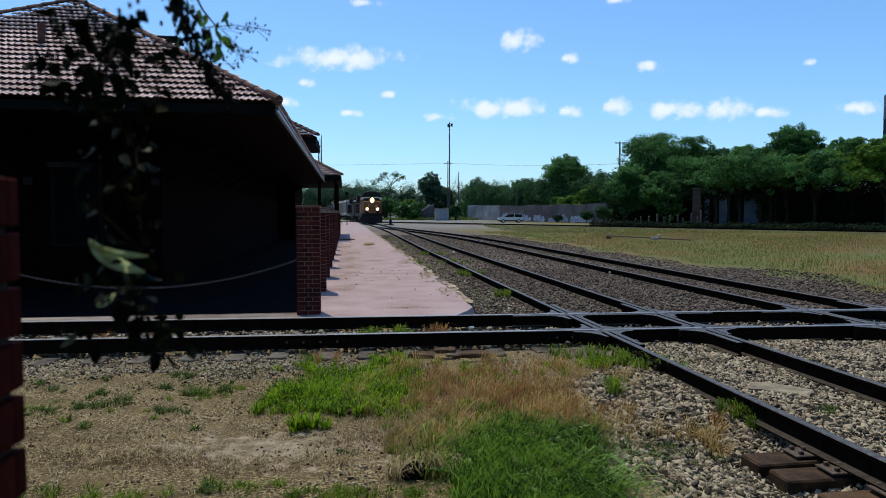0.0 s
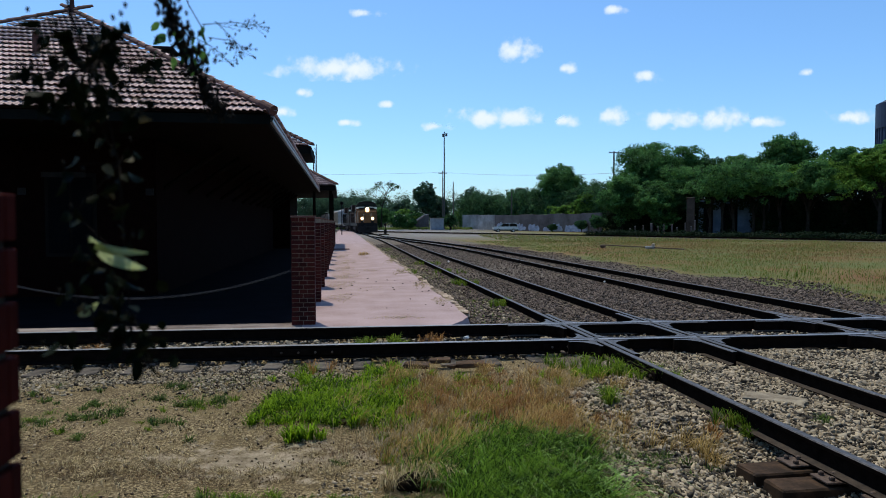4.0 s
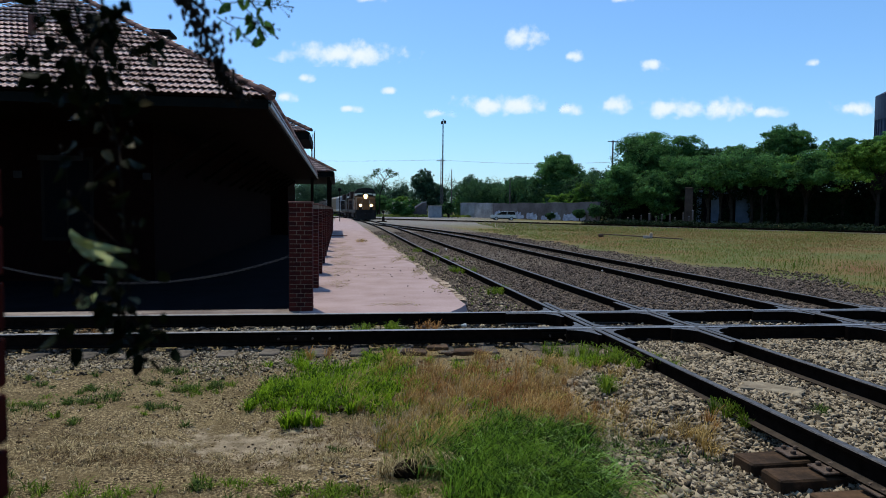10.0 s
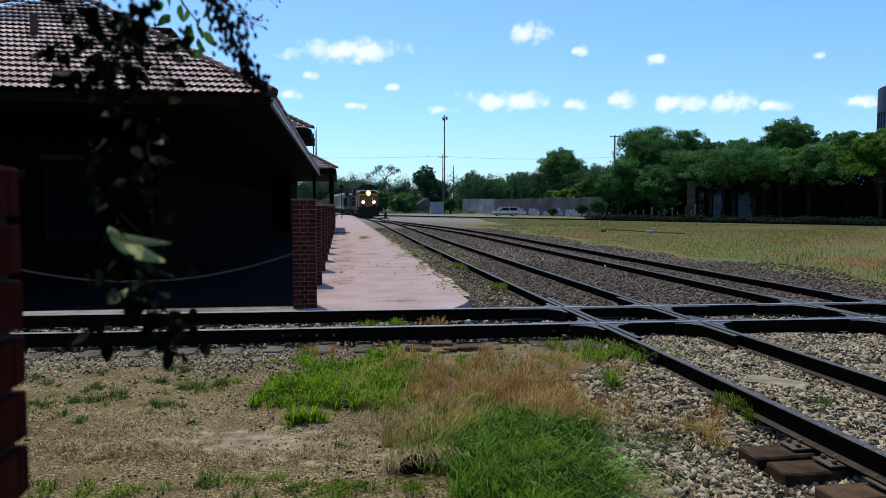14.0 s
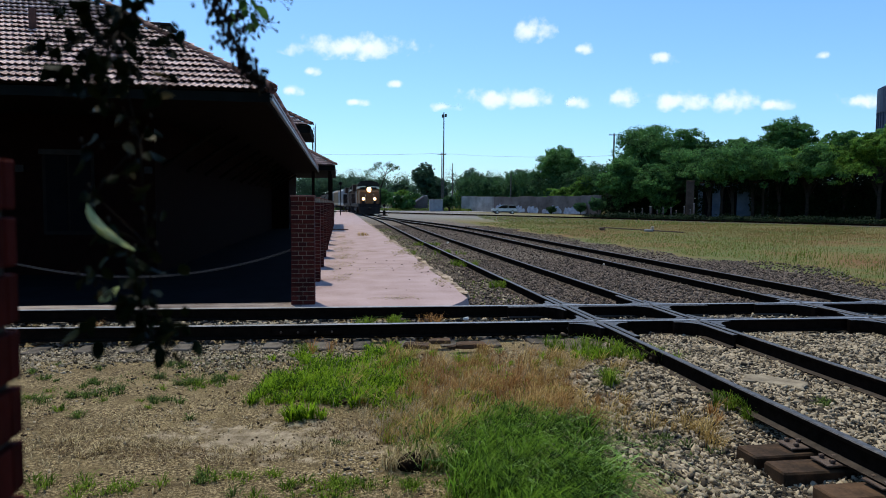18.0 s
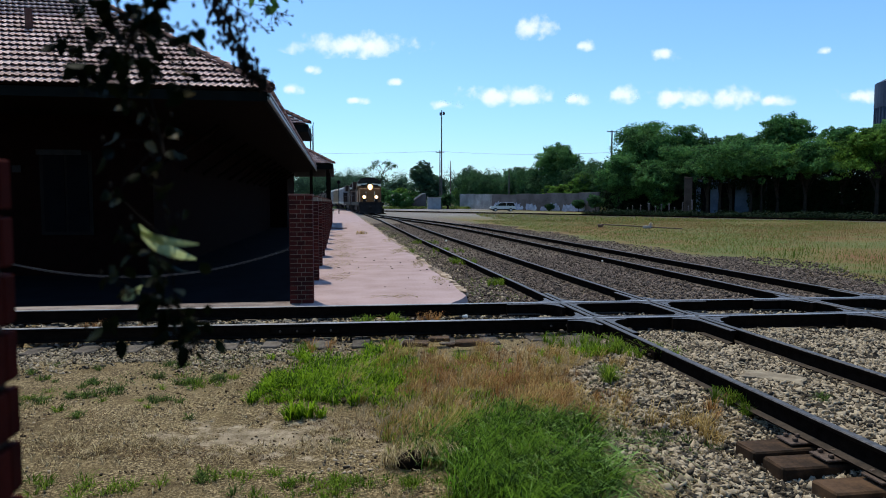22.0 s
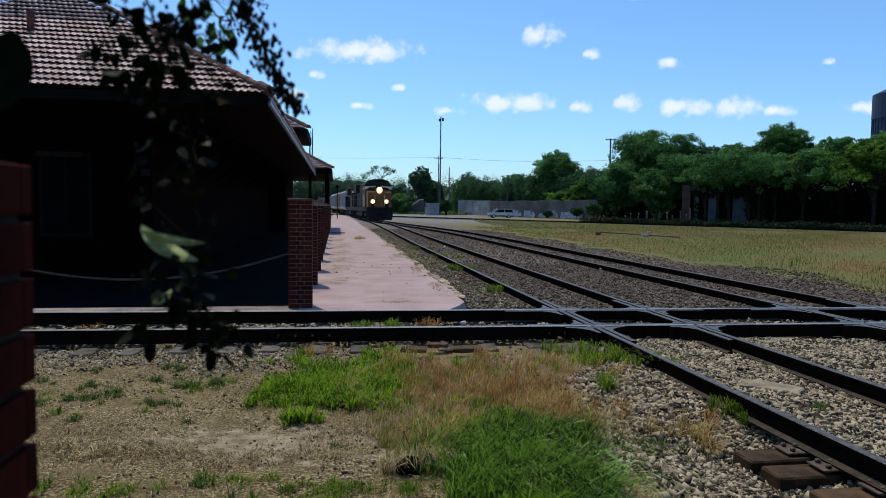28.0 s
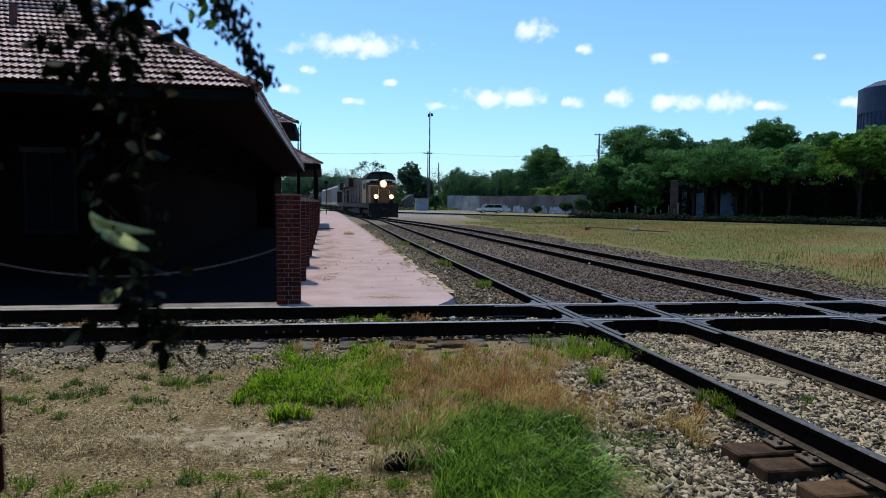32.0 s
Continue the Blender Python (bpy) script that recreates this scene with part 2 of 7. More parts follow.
M_field_straw = leafy("field_straw", (0.13, 0.1, 0.026), (0.24, 0.19, 0.058), 0.2, scale=0.2)
M_field_green = leafy("field_green", (0.05, 0.085, 0.011), (0.145, 0.195, 0.026), 0.35, scale=0.12)
M_field_rust = leafy("field_rust", (0.12, 0.078, 0.022), (0.21, 0.142, 0.04), 0.25, scale=0.3)
M_dark_glass = mat("unlit_window", (0.003, 0.003, 0.004), (0.006, 0.006, 0.007), 2, 1.0, spec=0.02)
M_dim_leaf = leafy("withered_leaf", (0.05, 0.043, 0.02), (0.17, 0.148, 0.078), 0.6, 0.2, scale=30)
M_blue_wall = mat("bluish_shaded_wall", (0.07, 0.095, 0.14), (0.16, 0.2, 0.27), 0.4, 0.9, fine=2.0)
M_leaf_c = leafy("dark_foliage", (0.007, 0.025, 0.014), (0.085, 0.185, 0.065), 0.3, 0.5, spec=0.06)
# bluish because the haze of distance is mixed into the leaf colour
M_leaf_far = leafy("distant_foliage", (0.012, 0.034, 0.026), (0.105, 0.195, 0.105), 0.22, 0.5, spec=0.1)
# backlit near leaves: their shaded side is painted in; the sunlit copy follows
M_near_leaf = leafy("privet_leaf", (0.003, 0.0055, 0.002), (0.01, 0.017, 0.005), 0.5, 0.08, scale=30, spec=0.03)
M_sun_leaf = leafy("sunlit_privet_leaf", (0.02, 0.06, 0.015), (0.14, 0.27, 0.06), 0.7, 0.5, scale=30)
# near black because the eaves' shade is put into this colour
M_shaded_floor = mat("dark_asphalt_floor", (0.0032, 0.0032, 0.004), (0.007, 0.007, 0.0085), 1.5, 0.95, 0.003, spec=0.015)
M_pale_leaf = leafy("pale_leaf_underside", (0.3, 0.36, 0.13), (0.62, 0.68, 0.36), 0.2, 0.5, scale=60)
M_berry = mat("dark_seed_pod", (0.008, 0.007, 0.006), (0.022, 0.019, 0.014), 60, 0.9, spec=0.1)
M_twig = mat("dark_twig", (0.008, 0.006, 0.004), (0.02, 0.015, 0.011), 60, 0.9, spec=0.04)


def ground_material():
    """Bare tan earth, brown litter, thin green, and the pale field beyond the tracks, by place."""
    m = bpy.data.materials.new("railway_ground")
    m.use_nodes = True
    nt = m.node_tree
    N, link = nt.nodes, nt.links.new
    p = N["Principled BSDF"]
    p.inputs["Roughness"].default_value = 0.95
    p.inputs["Specular IOR Level"].default_value = 0.2
    geo = N.new("ShaderNodeNewGeometry")

    def noise_at(scale, detail=6.0, rough=0.6):
        nd = N.new("ShaderNodeTexNoise")
        nd.inputs["Scale"].default_value, nd.inputs["Detail"].default_value, nd.inputs["Roughness"].default_value = scale, detail, rough
        link(geo.outputs["Position"], nd.inputs["Vector"])
        return nd.outputs["Fac"]

    def ramp(fac, *stops):
        r = N.new("ShaderNodeValToRGB")
        r.color_ramp.elements[0].position, r.color_ramp.elements[0].color = stops[0][0], (*stops[0][1], 1)
        r.color_ramp.elements[1].position, r.color_ramp.elements[1].color = stops[-1][0], (*stops[-1][1], 1)
        for pos, c in stops[1:-1]:
            r.color_ramp.elements.new(pos).color = (*c, 1)
        link(fac, r.inputs["Fac"])
        return r.outputs["Color"]

    def blend(fac, a, b):
        x = N.new("ShaderNodeMixRGB")
        link(fac, x.inputs["Fac"])
        link(a, x.inputs["Color1"])
        link(b, x.inputs["Color2"])
        return x.outputs["Color"]

    K = (0, 0, 0)
    earth = ramp(noise_at(1.1), (0.36, (0.06, 0.037, 0.013)), (0.46, (0.135, 0.093, 0.038)), (0.58, (0.205, 0.148, 0.064)), (0.7, (0.33, 0.252, 0.125)))
    litter = ramp(noise_at(48, 5, 0.8), (0.4, (0.028, 0.017, 0.006)), (0.51, (0.165, 0.115, 0.05)), (0.6, (0.5, 0.385, 0.2)))
    near = blend(ramp(noise_at(2.6), (0.36, (0.2, 0.2, 0.2)), (0.56, (0.95, 0.95, 0.95))), earth, litter)
    # a trodden pale patch of dust, and earth darkened by litter round it
    dv = N.new("ShaderNodeVectorMath")
    dv.operation = "DISTANCE"
    sq = N.new("ShaderNodeMapping")
    sq.inputs["Scale"].default_value = (0.6, 1.3, 0)
    link(geo.outputs["Position"], sq.inputs["Vector"])
    link(sq.outputs["Vector"], dv.inputs[0])
    dv.inputs[1].default_value = (-0.75, 6.55, 0)
    dn = N.new("ShaderNodeMath")
    dn.operation = "MULTIPLY_ADD"
    link(noise_at(4.5, 7, 0.75), dn.inputs[0])
    dn.inputs[1].default_value = -2.6
    link(dv.outputs["Value"], dn.inputs[2])
    dust = N.new("ShaderNodeMapRange")
    dust.inputs["From Min"].default_value, dust.inputs["From Max"].default_value = -0.72, -1.05
    link(dn.outputs[0], dust.inputs["Value"])
    sand = ramp(noise_at(9, 4, 0.6), (0.35, (0.17, 0.125, 0.07)), (0.65, (0.4, 0.315, 0.2)))
    near = blend(dust.outputs["Result"], near, sand)
    field = ramp(noise_at(0.16, 8, 0.65), (0.34, (0.16, 0.08, 0.027)), (0.47, (0.155, 0.116, 0.035)), (0.58, (0.1, 0.117, 0.027)), (0.72, (0.19, 0.15, 0.062)))
    far_grit = ramp(noise_at(0.5, 8, 0.7), (0.3, (0.12, 0.108, 0.09)), (0.7, (0.25, 0.23, 0.2)))
    sep = N.new("ShaderNodeSeparateXYZ")
    link(geo.outputs["Position"], sep.inputs[0])
    # distance across the main tracks
    across = N.new("ShaderNodeMath")
    across.operation = "MULTIPLY_ADD"
    link(sep.outputs["X"], across.inputs[0])
    across.inputs[1].default_value = 0.9889
    scaled = N.new("ShaderNodeMath")
    scaled.operation = "MULTIPLY"
    link(sep.outputs["Y"], scaled.inputs[0])
    scaled.inputs[1].default_value = 0.1485
    link(scaled.outputs[0], across.inputs[2])
    wob = N.new("ShaderNodeMath")
    wob.operation = "MULTIPLY_ADD"
    link(noise_at(0.5), wob.inputs[0])
    wob.inputs[1].default_value = 3.0
    link(across.outputs[0], wob.inputs[2])

    def step(value, lo, hi):
        s = N.new("ShaderNodeMapRange")
        s.inputs["From Min"].default_value, s.inputs["From Max"].default_value = lo, hi
        link(value, s.inputs["Value"])
        return s.outputs["Result"]

    grit = ramp(noise_at(30, 4, 0.8), (0.35, (0.05, 0.038, 0.026)), (0.5, (0.125, 0.096, 0.066)), (0.68, (0.23, 0.18, 0.125)))
    col = blend(step(wob.outputs[0], 3.7, 4.3), near, grit)
    col = blend(step(wob.outputs[0], 12.6, 13.6), col, field)
    col = blend(step(sep.outputs["Y"], 66, 92), col, blend(step(wob.outputs[0], 22, 40), far_grit, field))
    link(col, p.inputs["Base Color"])
    b = N.new("ShaderNodeBump")
    b.inputs["Strength"].default_value, b.inputs["Distance"].default_value = 1.0, 0.035
    link(noise_at(24, 5, 0.7), b.inputs["Height"])
    link(b.outputs["Normal"], p.inputs["Normal"])
    return m


M_ground = ground_material()


# ---- tools for building ----
YAW = 8.54  # the main tracks, platform and depot lie turned by this much
DEPOT = pose(0, 0, 0, 0, 0, YAW)
CROSS = pose(0, 0, 0, 0, 0, 6.55)


def along(n, d, z=0.0):
    """A place given across and along the main tracks."""
    return DEPOT @ Vector((n, d, z))


def obj(name, bm, material, parent=None, label="", smooth=False):
    me = bpy.data.meshes.new(name)
    if smooth:
        for f in bm.faces:
            f.smooth = True
    bm.to_mesh(me)
    bm.free()
    for m in (material if isinstance(material, (list, tuple)) else [material]):
        me.materials.append(m)
    ob = new(name, me)
    if parent:
        ob.parent = parent
    if label:
        ob["label"] = label
    return ob


def part(name, bm, material, parent, label="", smooth=False):
    return obj(name, bm, material, parent, label, smooth)


def soup(name, verts, faces, material, parent=None, label="", smooth=False):
    """A mesh from arrays; all faces have the same number of corners."""
    verts, faces = np.asarray(verts, np.float32), np.asarray(faces, np.int32)
    me = bpy.data.meshes.new(name)
    k = faces.shape[1]
    me.vertices.add(len(verts))
    me.vertices.foreach_set("co", verts.ravel())
    me.loops.add(faces.size)
    me.loops.foreach_set("vertex_index", faces.ravel())
    me.polygons.add(len(faces))
    me.polygons.foreach_set("loop_start", np.arange(0, faces.size, k, dtype=np.int32))
    if smooth:
        me.polygons.foreach_set("use_smooth", np.ones(len(faces), bool))
    me.update(calc_edges=True)
    me.materials.append(material)
    ob = new(name, me)
    if parent:
        ob.parent = parent
    if label:
        ob["label"] = label
    return ob


def empty(name, m=None, label="", category="", group="", kind=""):
    ob = new(name)
    if m is not None:
        ob.matrix_world = m
    return tagged(ob, label, category, group, kind)


def add_box(bm, x0, x1, y0, y1, z0, z1, bevel=0.0, m=None, mi=0):
    v = [bm.verts.new((x, y, z)) for z in (z0, z1) for y in (y0, y1) for x in (x0, x1)]
    fs = [bm.faces.new([v[i] for i in q]) for q in ((0, 2, 3, 1), (4, 5, 7, 6), (0, 1, 5, 4), (2, 6, 7, 3), (0, 4, 6, 2), (1, 3, 7, 5))]
    for f in fs:
        f.material_index = mi
    if bevel:
        es = list({e for f in fs for e in f.edges})
        r = bmesh.ops.bevel(bm, geom=es, offset=bevel, segments=1, affect="EDGES")
        v = list({q for f in r["faces"] for q in f.verts} | {q for q in v if q.is_valid})
    if m is not None:
        bmesh.ops.transform(bm, matrix=m, verts=[q for q in v if q.is_valid])
    return v


def box(x0, x1, y0, y1, z0, z1, bevel=0.0):
    bm = bmesh.new()
    add_box(bm, x0, x1, y0, y1, z0, z1, bevel)
    return bm


def add_prism(bm, outline, axis, a, b, mi=0):
    """A solid from a flat outline drawn out along an axis (0, 1, 2) from a to b."""
    def put(u, v, w):
        c = [0, 0, 0]
        i, j = ((1, 2), (0, 2), (0, 1))[axis]
        c[axis], c[i], c[j] = w, u, v
        return bm.verts.new(c)
    lo, hi = [put(u, v, a) for u, v in outline], [put(u, v, b) for u, v in outline]
    k = len(outline)
    fs = [bm.faces.new(lo[::-1]), bm.faces.new(hi)] + [bm.faces.new((lo[i], lo[(i + 1) % k], hi[(i + 1) % k], hi[i])) for i in range(k)]
    for f in fs:
        f.material_index = mi
    return lo + hi


def add_tube(bm, points, radii, sides=8, cap=True):
    rings, pts = [], [Vector(p) for p in points]
    for i, p in enumerate(pts):
        t = (pts[min(i + 1, len(pts) - 1)] - pts[max(i - 1, 0)]).normalized()
        side = t.cross(Vector((0.3, 0.2, 1)) if abs(t.z) < 0.9 else Vector((1, 0.1, 0))).normalized()
        up = side.cross(t)
        r = radii[i] if isinstance(radii, (list, tuple)) else radii
        rings.append([bm.verts.new(p + (side * math.cos(a) + up * math.sin(a)) * r) for a in (2 * math.pi * j / sides for j in range(sides))])
    for q, w in zip(rings, rings[1:]):
        for j in range(sides):
            bm.faces.new((q[j], q[(j + 1) % sides], w[(j + 1) % sides], w[j]))
    if cap:
        bm.faces.new(rings[0][::-1])
        bm.faces.new(rings[-1])


def tube(points, radii, sides=8):
    bm = bmesh.new()
    add_tube(bm, points, radii, sides)
    return bm


def add_disc(bm, c, axis, r, h, sides=16):
    c, a = Vector(c), Vector(axis).normalized()
    add_tube(bm, [c - a * h / 2, c + a * h / 2], r, sides)


def disc(c, axis, r, h, sides=16):
    bm = bmesh.new()
    add_disc(bm, c, axis, r, h, sides)
    return bm



# ---- ground ----
GX = np.unique(np.concatenate([np.linspace(-7, 14, 106), np.linspace(-1500, -7, 24), np.linspace(14, 120, 40), np.linspace(120, 1500, 16)]))
GY = np.unique(np.concatenate([np.linspace(0, 13, 66), np.linspace(-400, 0, 10), np.linspace(13, 220, 70), np.linspace(220, 1800, 16)]))


def ground_height(x, y):
    """Bumpy in the foreground, a little below the rails' feet under the tracks."""
    n = 0.9889 * x + 0.1485 * y
    c = -0.1141 * x + 0.9935 * y
    h = 0.02 * np.sin(1.7 * x + 0.6) * np.cos(1.3 * y) + 0.012 * np.sin(4.1 * x + 2.2 * y)
    h = np.where((c > 7.9), h * 0.3 - 0.03 - 0.06 * np.clip((c - 7.9) / 0.5, 0, 1) * (n < 3), h)
    h = np.where((n > 2.2) & (n < 11.5) & (y < 220), h * 0.4 - np.where(c < 9.0, 0.03, 0.06 - 0.05 * np.clip((c - 10.9) / 0.5, 0, 1)), h)
    d = -0.1485 * x + 0.9889 * y
    h = h - 0.12 * np.exp(-((n - 3.05) / 0.7) ** 2 - (np.maximum(d - 4.7, 0) / 0.7) ** 2)
    return np.where(y > 40, np.where((n > 2.2) & (n < 11.5) & (y < 220), -0.01, -0.03), h)


gx, gy = np.meshgrid(GX, GY)
gv = np.stack([gx, gy, ground_height(gx, gy)], -1).reshape(-1, 3)
gi = np.arange(len(GX) * len(GY)).reshape(len(GY), len(GX))
gf = np.stack([gi[:-1, :-1], gi[:-1, 1:], gi[1:, 1:], gi[1:, :-1]], -1).reshape(-1, 4)
tagged(soup("ground", gv, gf, M_ground, smooth=True), "bare tan earth with dry litter running into a grassy field", "ground", kind="structure")

# ---- tracks ----
RAIL = [(-0.07, 0.0), (0.07, 0.0), (0.07, 0.012), (0.012, 0.03), (0.009, 0.135), (0.034, 0.148), (0.036, 0.172), (0.028, 0.18), (-0.028, 0.18), (-0.036, 0.172), (-0.034, 0.148), (-0.009, 0.135), (-0.012, 0.03), (-0.07, 0.012)]
RAIL_Z = -0.02


def rail_mesh(points, z=RAIL_Z):
    """A rail swept along points (x, y); the top of the head is worn bright, the sunward foot painted lighter."""
    bm = bmesh.new()
    rings = []
    pts = [Vector((p[0], p[1], 0)) for p in points]
    for i, p in enumerate(pts):
        t = (pts[min(i + 1, len(pts) - 1)] - pts[max(i - 1, 0)]).normalized()
        side = Vector((t.y, -t.x, 0))
        rings.append([bm.verts.new(p + side * u + Vector((0, 0, z + v))) for u, v in RAIL])
    k = len(RAIL)
    for a, b in zip(rings, rings[1:]):
        for j in range(k):
            f = bm.faces.new((a[j], a[(j + 1) % k], b[(j + 1) % k], b[j]))
            f.material_index = 1 if j in (6, 7, 8) else 2 if j in (2, 12) else 0
    bm.faces.new(rings[0][::-1])
    bm.faces.new(rings[-1])
    return bm


def main_shift(s):
    """How far across the middle of the main track lies, along its way: straight, then a long bend to the left."""
    b = 0.25 * min(max((s - 30) / 30, 0), 1)
    return 4.27 + b - (0.00033 * (s - 60) ** 2 if s > 60 else 0)


def siding_shift(s):
    """The second track: parallel, then closing in to its switch."""
    if s < 34:
        return 8.41
    if s < 92:
        u = (s - 34) / 58
        return 8.41 + (main_shift(92) - 8.41) * (u * u * (3 - 2 * u)) + 0.55 * math.sin(math.pi * u) ** 2 * (1 - u)
    return main_shift(s)


STEPS = [-6, 0, 4, 8, 10, 12, 16, 20, 25, 30, 35, 40, 45, 50, 55, 60, 65, 70, 75, 80, 85, 90, 100, 110, 120, 130, 140, 150, 160, 175, 190, 205, 220]
HALF = 0.7525


def build_track(name, shift, steps, label, m=DEPOT):
    t = empty(name, m, label, "railway track", kind="structure")
    for side in (-HALF, HALF):
        part("rail", rail_mesh([(shift(s) + side, s) for s in steps]), [M_rail, M_railtop, M_foot], t)
    return t


main_track = build_track("main_track", main_shift, STEPS, "worn steel rails on dark timber ties running into the distance")
siding = build_track("siding_track", siding_shift, [s for s in STEPS if s <= 92], "second pair of worn steel rails joining the main track")
crossing = empty("crossing_track", CROSS, "steel rails crossing the main track on the level", "railway track", kind="structure")
CN = 9.10
for off in (0, 1.505):
    part("rail", rail_mesh([(-16, CN + off), (0, CN + off), (30, CN + off)]), [M_rail, M_sheen_top, M_rail], crossing)


def far_line():
    t = empty("far_track", None, "distant railway track along the far side of the field", "railway track", kind="structure")
    a, b = Vector((3.0, 106)), Vector((51.5, 49))
    dv = (b - a).normalized()
    sd = Vector((dv.y, -dv.x))
    for o in (-HALF, HALF):
        part("rail", rail_mesh([a - dv * 40 + sd * o, a + sd * o, b + sd * o, b + dv * 60 + sd * o], 0.02), [M_rail, M_rail, M_foot], t)
    bm = bmesh.new()
    add_prism(bm, [(-2.6, -0.05), (2.6, -0.05), (1.5, 0.05), (-1.5, 0.05)], 1, -60, 120)
    bed = part("track_bed", bm, M_stone_dark, t)
    ang = math.atan2(-dv.x, dv.y)
    bed.matrix_world = pose(a.x, a.y, 0, 0, 0, math.degrees(ang))
    return t


far_line()

# crossing pieces: guard rails and wing pieces by the four frogs of each crossed track


def frog_casting(frame_, n, d, sx, sy, gap=0.075, along_cross=0.3, along_main=0.38):
    """One quarter of a frog: a cast web whose edge sweeps in a hollow curve from one rail to the other."""
    edge = [(gap, gap)]
    for i in range(9):
        a = math.pi / 2 * i / 8
        edge.append((gap + 0.05 + along_cross * (1 - math.sin(a)), gap + 0.05 + along_main * (1 - math.cos(a))))
    pts = [(gap + 0.05 + along_cross, gap)] + edge[1:] + [(gap, gap + 0.05 + along_main)]
    pts = [(gap, gap)] + pts
    pts = [(n + sx * u, d + sy * v) for u, v in pts]
    if sx * sy < 0:
        pts = pts[::-1]
    bm = bmesh.new()
    add_prism(bm, pts, 2, -0.02, RAIL_Z + 0.171)
    for f in bm.faces:
        f.material_index = 1 if f.calc_center_median().z > RAIL_Z + 0.17 else 0
    part("frog_casting", bm, [M_rail, M_railtop], frame_)


def crossing_frame(centre_n, name):
    """Heavy cast frame inside one diamond: guard rails beside each running rail, and bright flangeway tops."""
    t = empty(name, DEPOT, "cast steel crossing frame with dark bolted guard rails", "rail crossing", kind="structure")
    ang = radians(6.55 - YAW)
    cd, sd = math.cos(ang), math.sin(ang)

    def cross_point(n, o):
        """The place on the crossing rail o at the across-place n."""
        return (n, (CN + o + sd * n) / cd)
    for k, o in enumerate((0, 1.505)):
        for side in (-1, 1):
            inner = 0.0 if side == (1 if k == 0 else -1) else None
            if inner is None:
                continue
            p0, p1 = cross_point(centre_n - HALF - 0.9, o), cross_point(centre_n + HALF + 0.9, o)
            part("guard_rail", rail_mesh([(p0[0], p0[1] + side * 0.115), (p1[0], p1[1] + side * 0.115)], RAIL_Z - 0.004), [M_rail, M_railtop, M_foot], t)
    for r in (-HALF, HALF):
        y0, y1 = cross_point(centre_n + r, 0)[1], cross_point(centre_n + r, 1.505)[1]
        g = -0.115 if r > 0 else 0.115
        part("guard_rail", rail_mesh([(centre_n + r + g, y0 - 1.1), (centre_n + r + g, y1 + 1.1)], RAIL_Z - 0.004), [M_rail, M_railtop, M_foot], t)
        for y in (y0, y1):
            for sx in (-1, 1):
                for sy in (-1, 1):
                    frog_casting(t, centre_n + r, y, sx, sy)
            bm = bmesh.new()
            add_box(bm, centre_n + r - 0.13, centre_n + r + 0.13, y - 0.16, y + 0.16, 0.0, RAIL_Z + 0.172, 0.02)
            part("frog", bm, M_railtop, t)
            for q in (-1, 1):
                part("bolt", disc((centre_n + r + q * 0.1, y - 0.17, 0.07), (0, 1, 0), 0.018, 0.03, 6), M_plate, t)
    return t


crossing_frame(4.27, "crossing_frame")
crossing_frame(8.41, "crossing_frame")

# ---- platform ----
platform = empty("platform", DEPOT, "pinkish weathered brick paved station platform with a broken pale edge", "platform", kind="structure")
# the shade below the eaves, painted in as a darker floor
bm = bmesh.new()
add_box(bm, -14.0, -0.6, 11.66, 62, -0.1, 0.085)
part("asphalt_floor", bm, M_shaded_floor, platform, "floor under the eaves with their shade painted in")
bm = bmesh.new()
edge_rng = random.Random(4)
ys = [11.02 + 0.45 * i for i in range(332)]
lf = [bm.verts.new((-0.62, y, 0.09)) for y in ys]
rt = [bm.verts.new((2.3 + 0.06 * edge_rng.uniform(-1, 1) - (0.45 * max(0, 1 - (y - 11.02) / 1.2) ** 2), y, 0.09)) for y in ys]
rim = [bm.verts.new(v.co) for v in rt]
lo = [bm.verts.new((v.co.x + 0.05, v.co.y, -0.08)) for v in rt]
for i in range(len(ys) - 1):
    bm.faces.new((lf[i], rt[i], rt[i + 1], lf[i + 1]))
    bm.faces.new((rim[i], lo[i], lo[i + 1], rim[i + 1]))
fl = [bm.verts.new((-0.62, ys[0], -0.1)), bm.verts.new((lo[0].co.x, ys[0], -0.1))]
bm.faces.new((bm.verts.new(lf[0].co), fl[0], fl[1], bm.verts.new(rt[0].co)))
part("paving", bm, M_slab, platform)

# ---- road over the tracks, far off ----
bm = bmesh.new()
add_prism(bm, [(-60, 150), (30, 158), (30, 168), (-60, 158)], 2, -0.06, 0.03)
rd = obj("road", bm, M_road)
tagged(rd, "pale sunlit road crossing the railway far down the line", "road", kind="structure")


# ---- depot ----
EAVE_N, EAVE_D, EAVE_Z, PITCH = -1.29, 13.4, 4.0, math.tan(radians(31))
depot = empty("depot", DEPOT, "old brick railway depot with deep eaves and clay tile roof", "building")
E0, E1 = -12.23, 46.0  # far left eave, far end


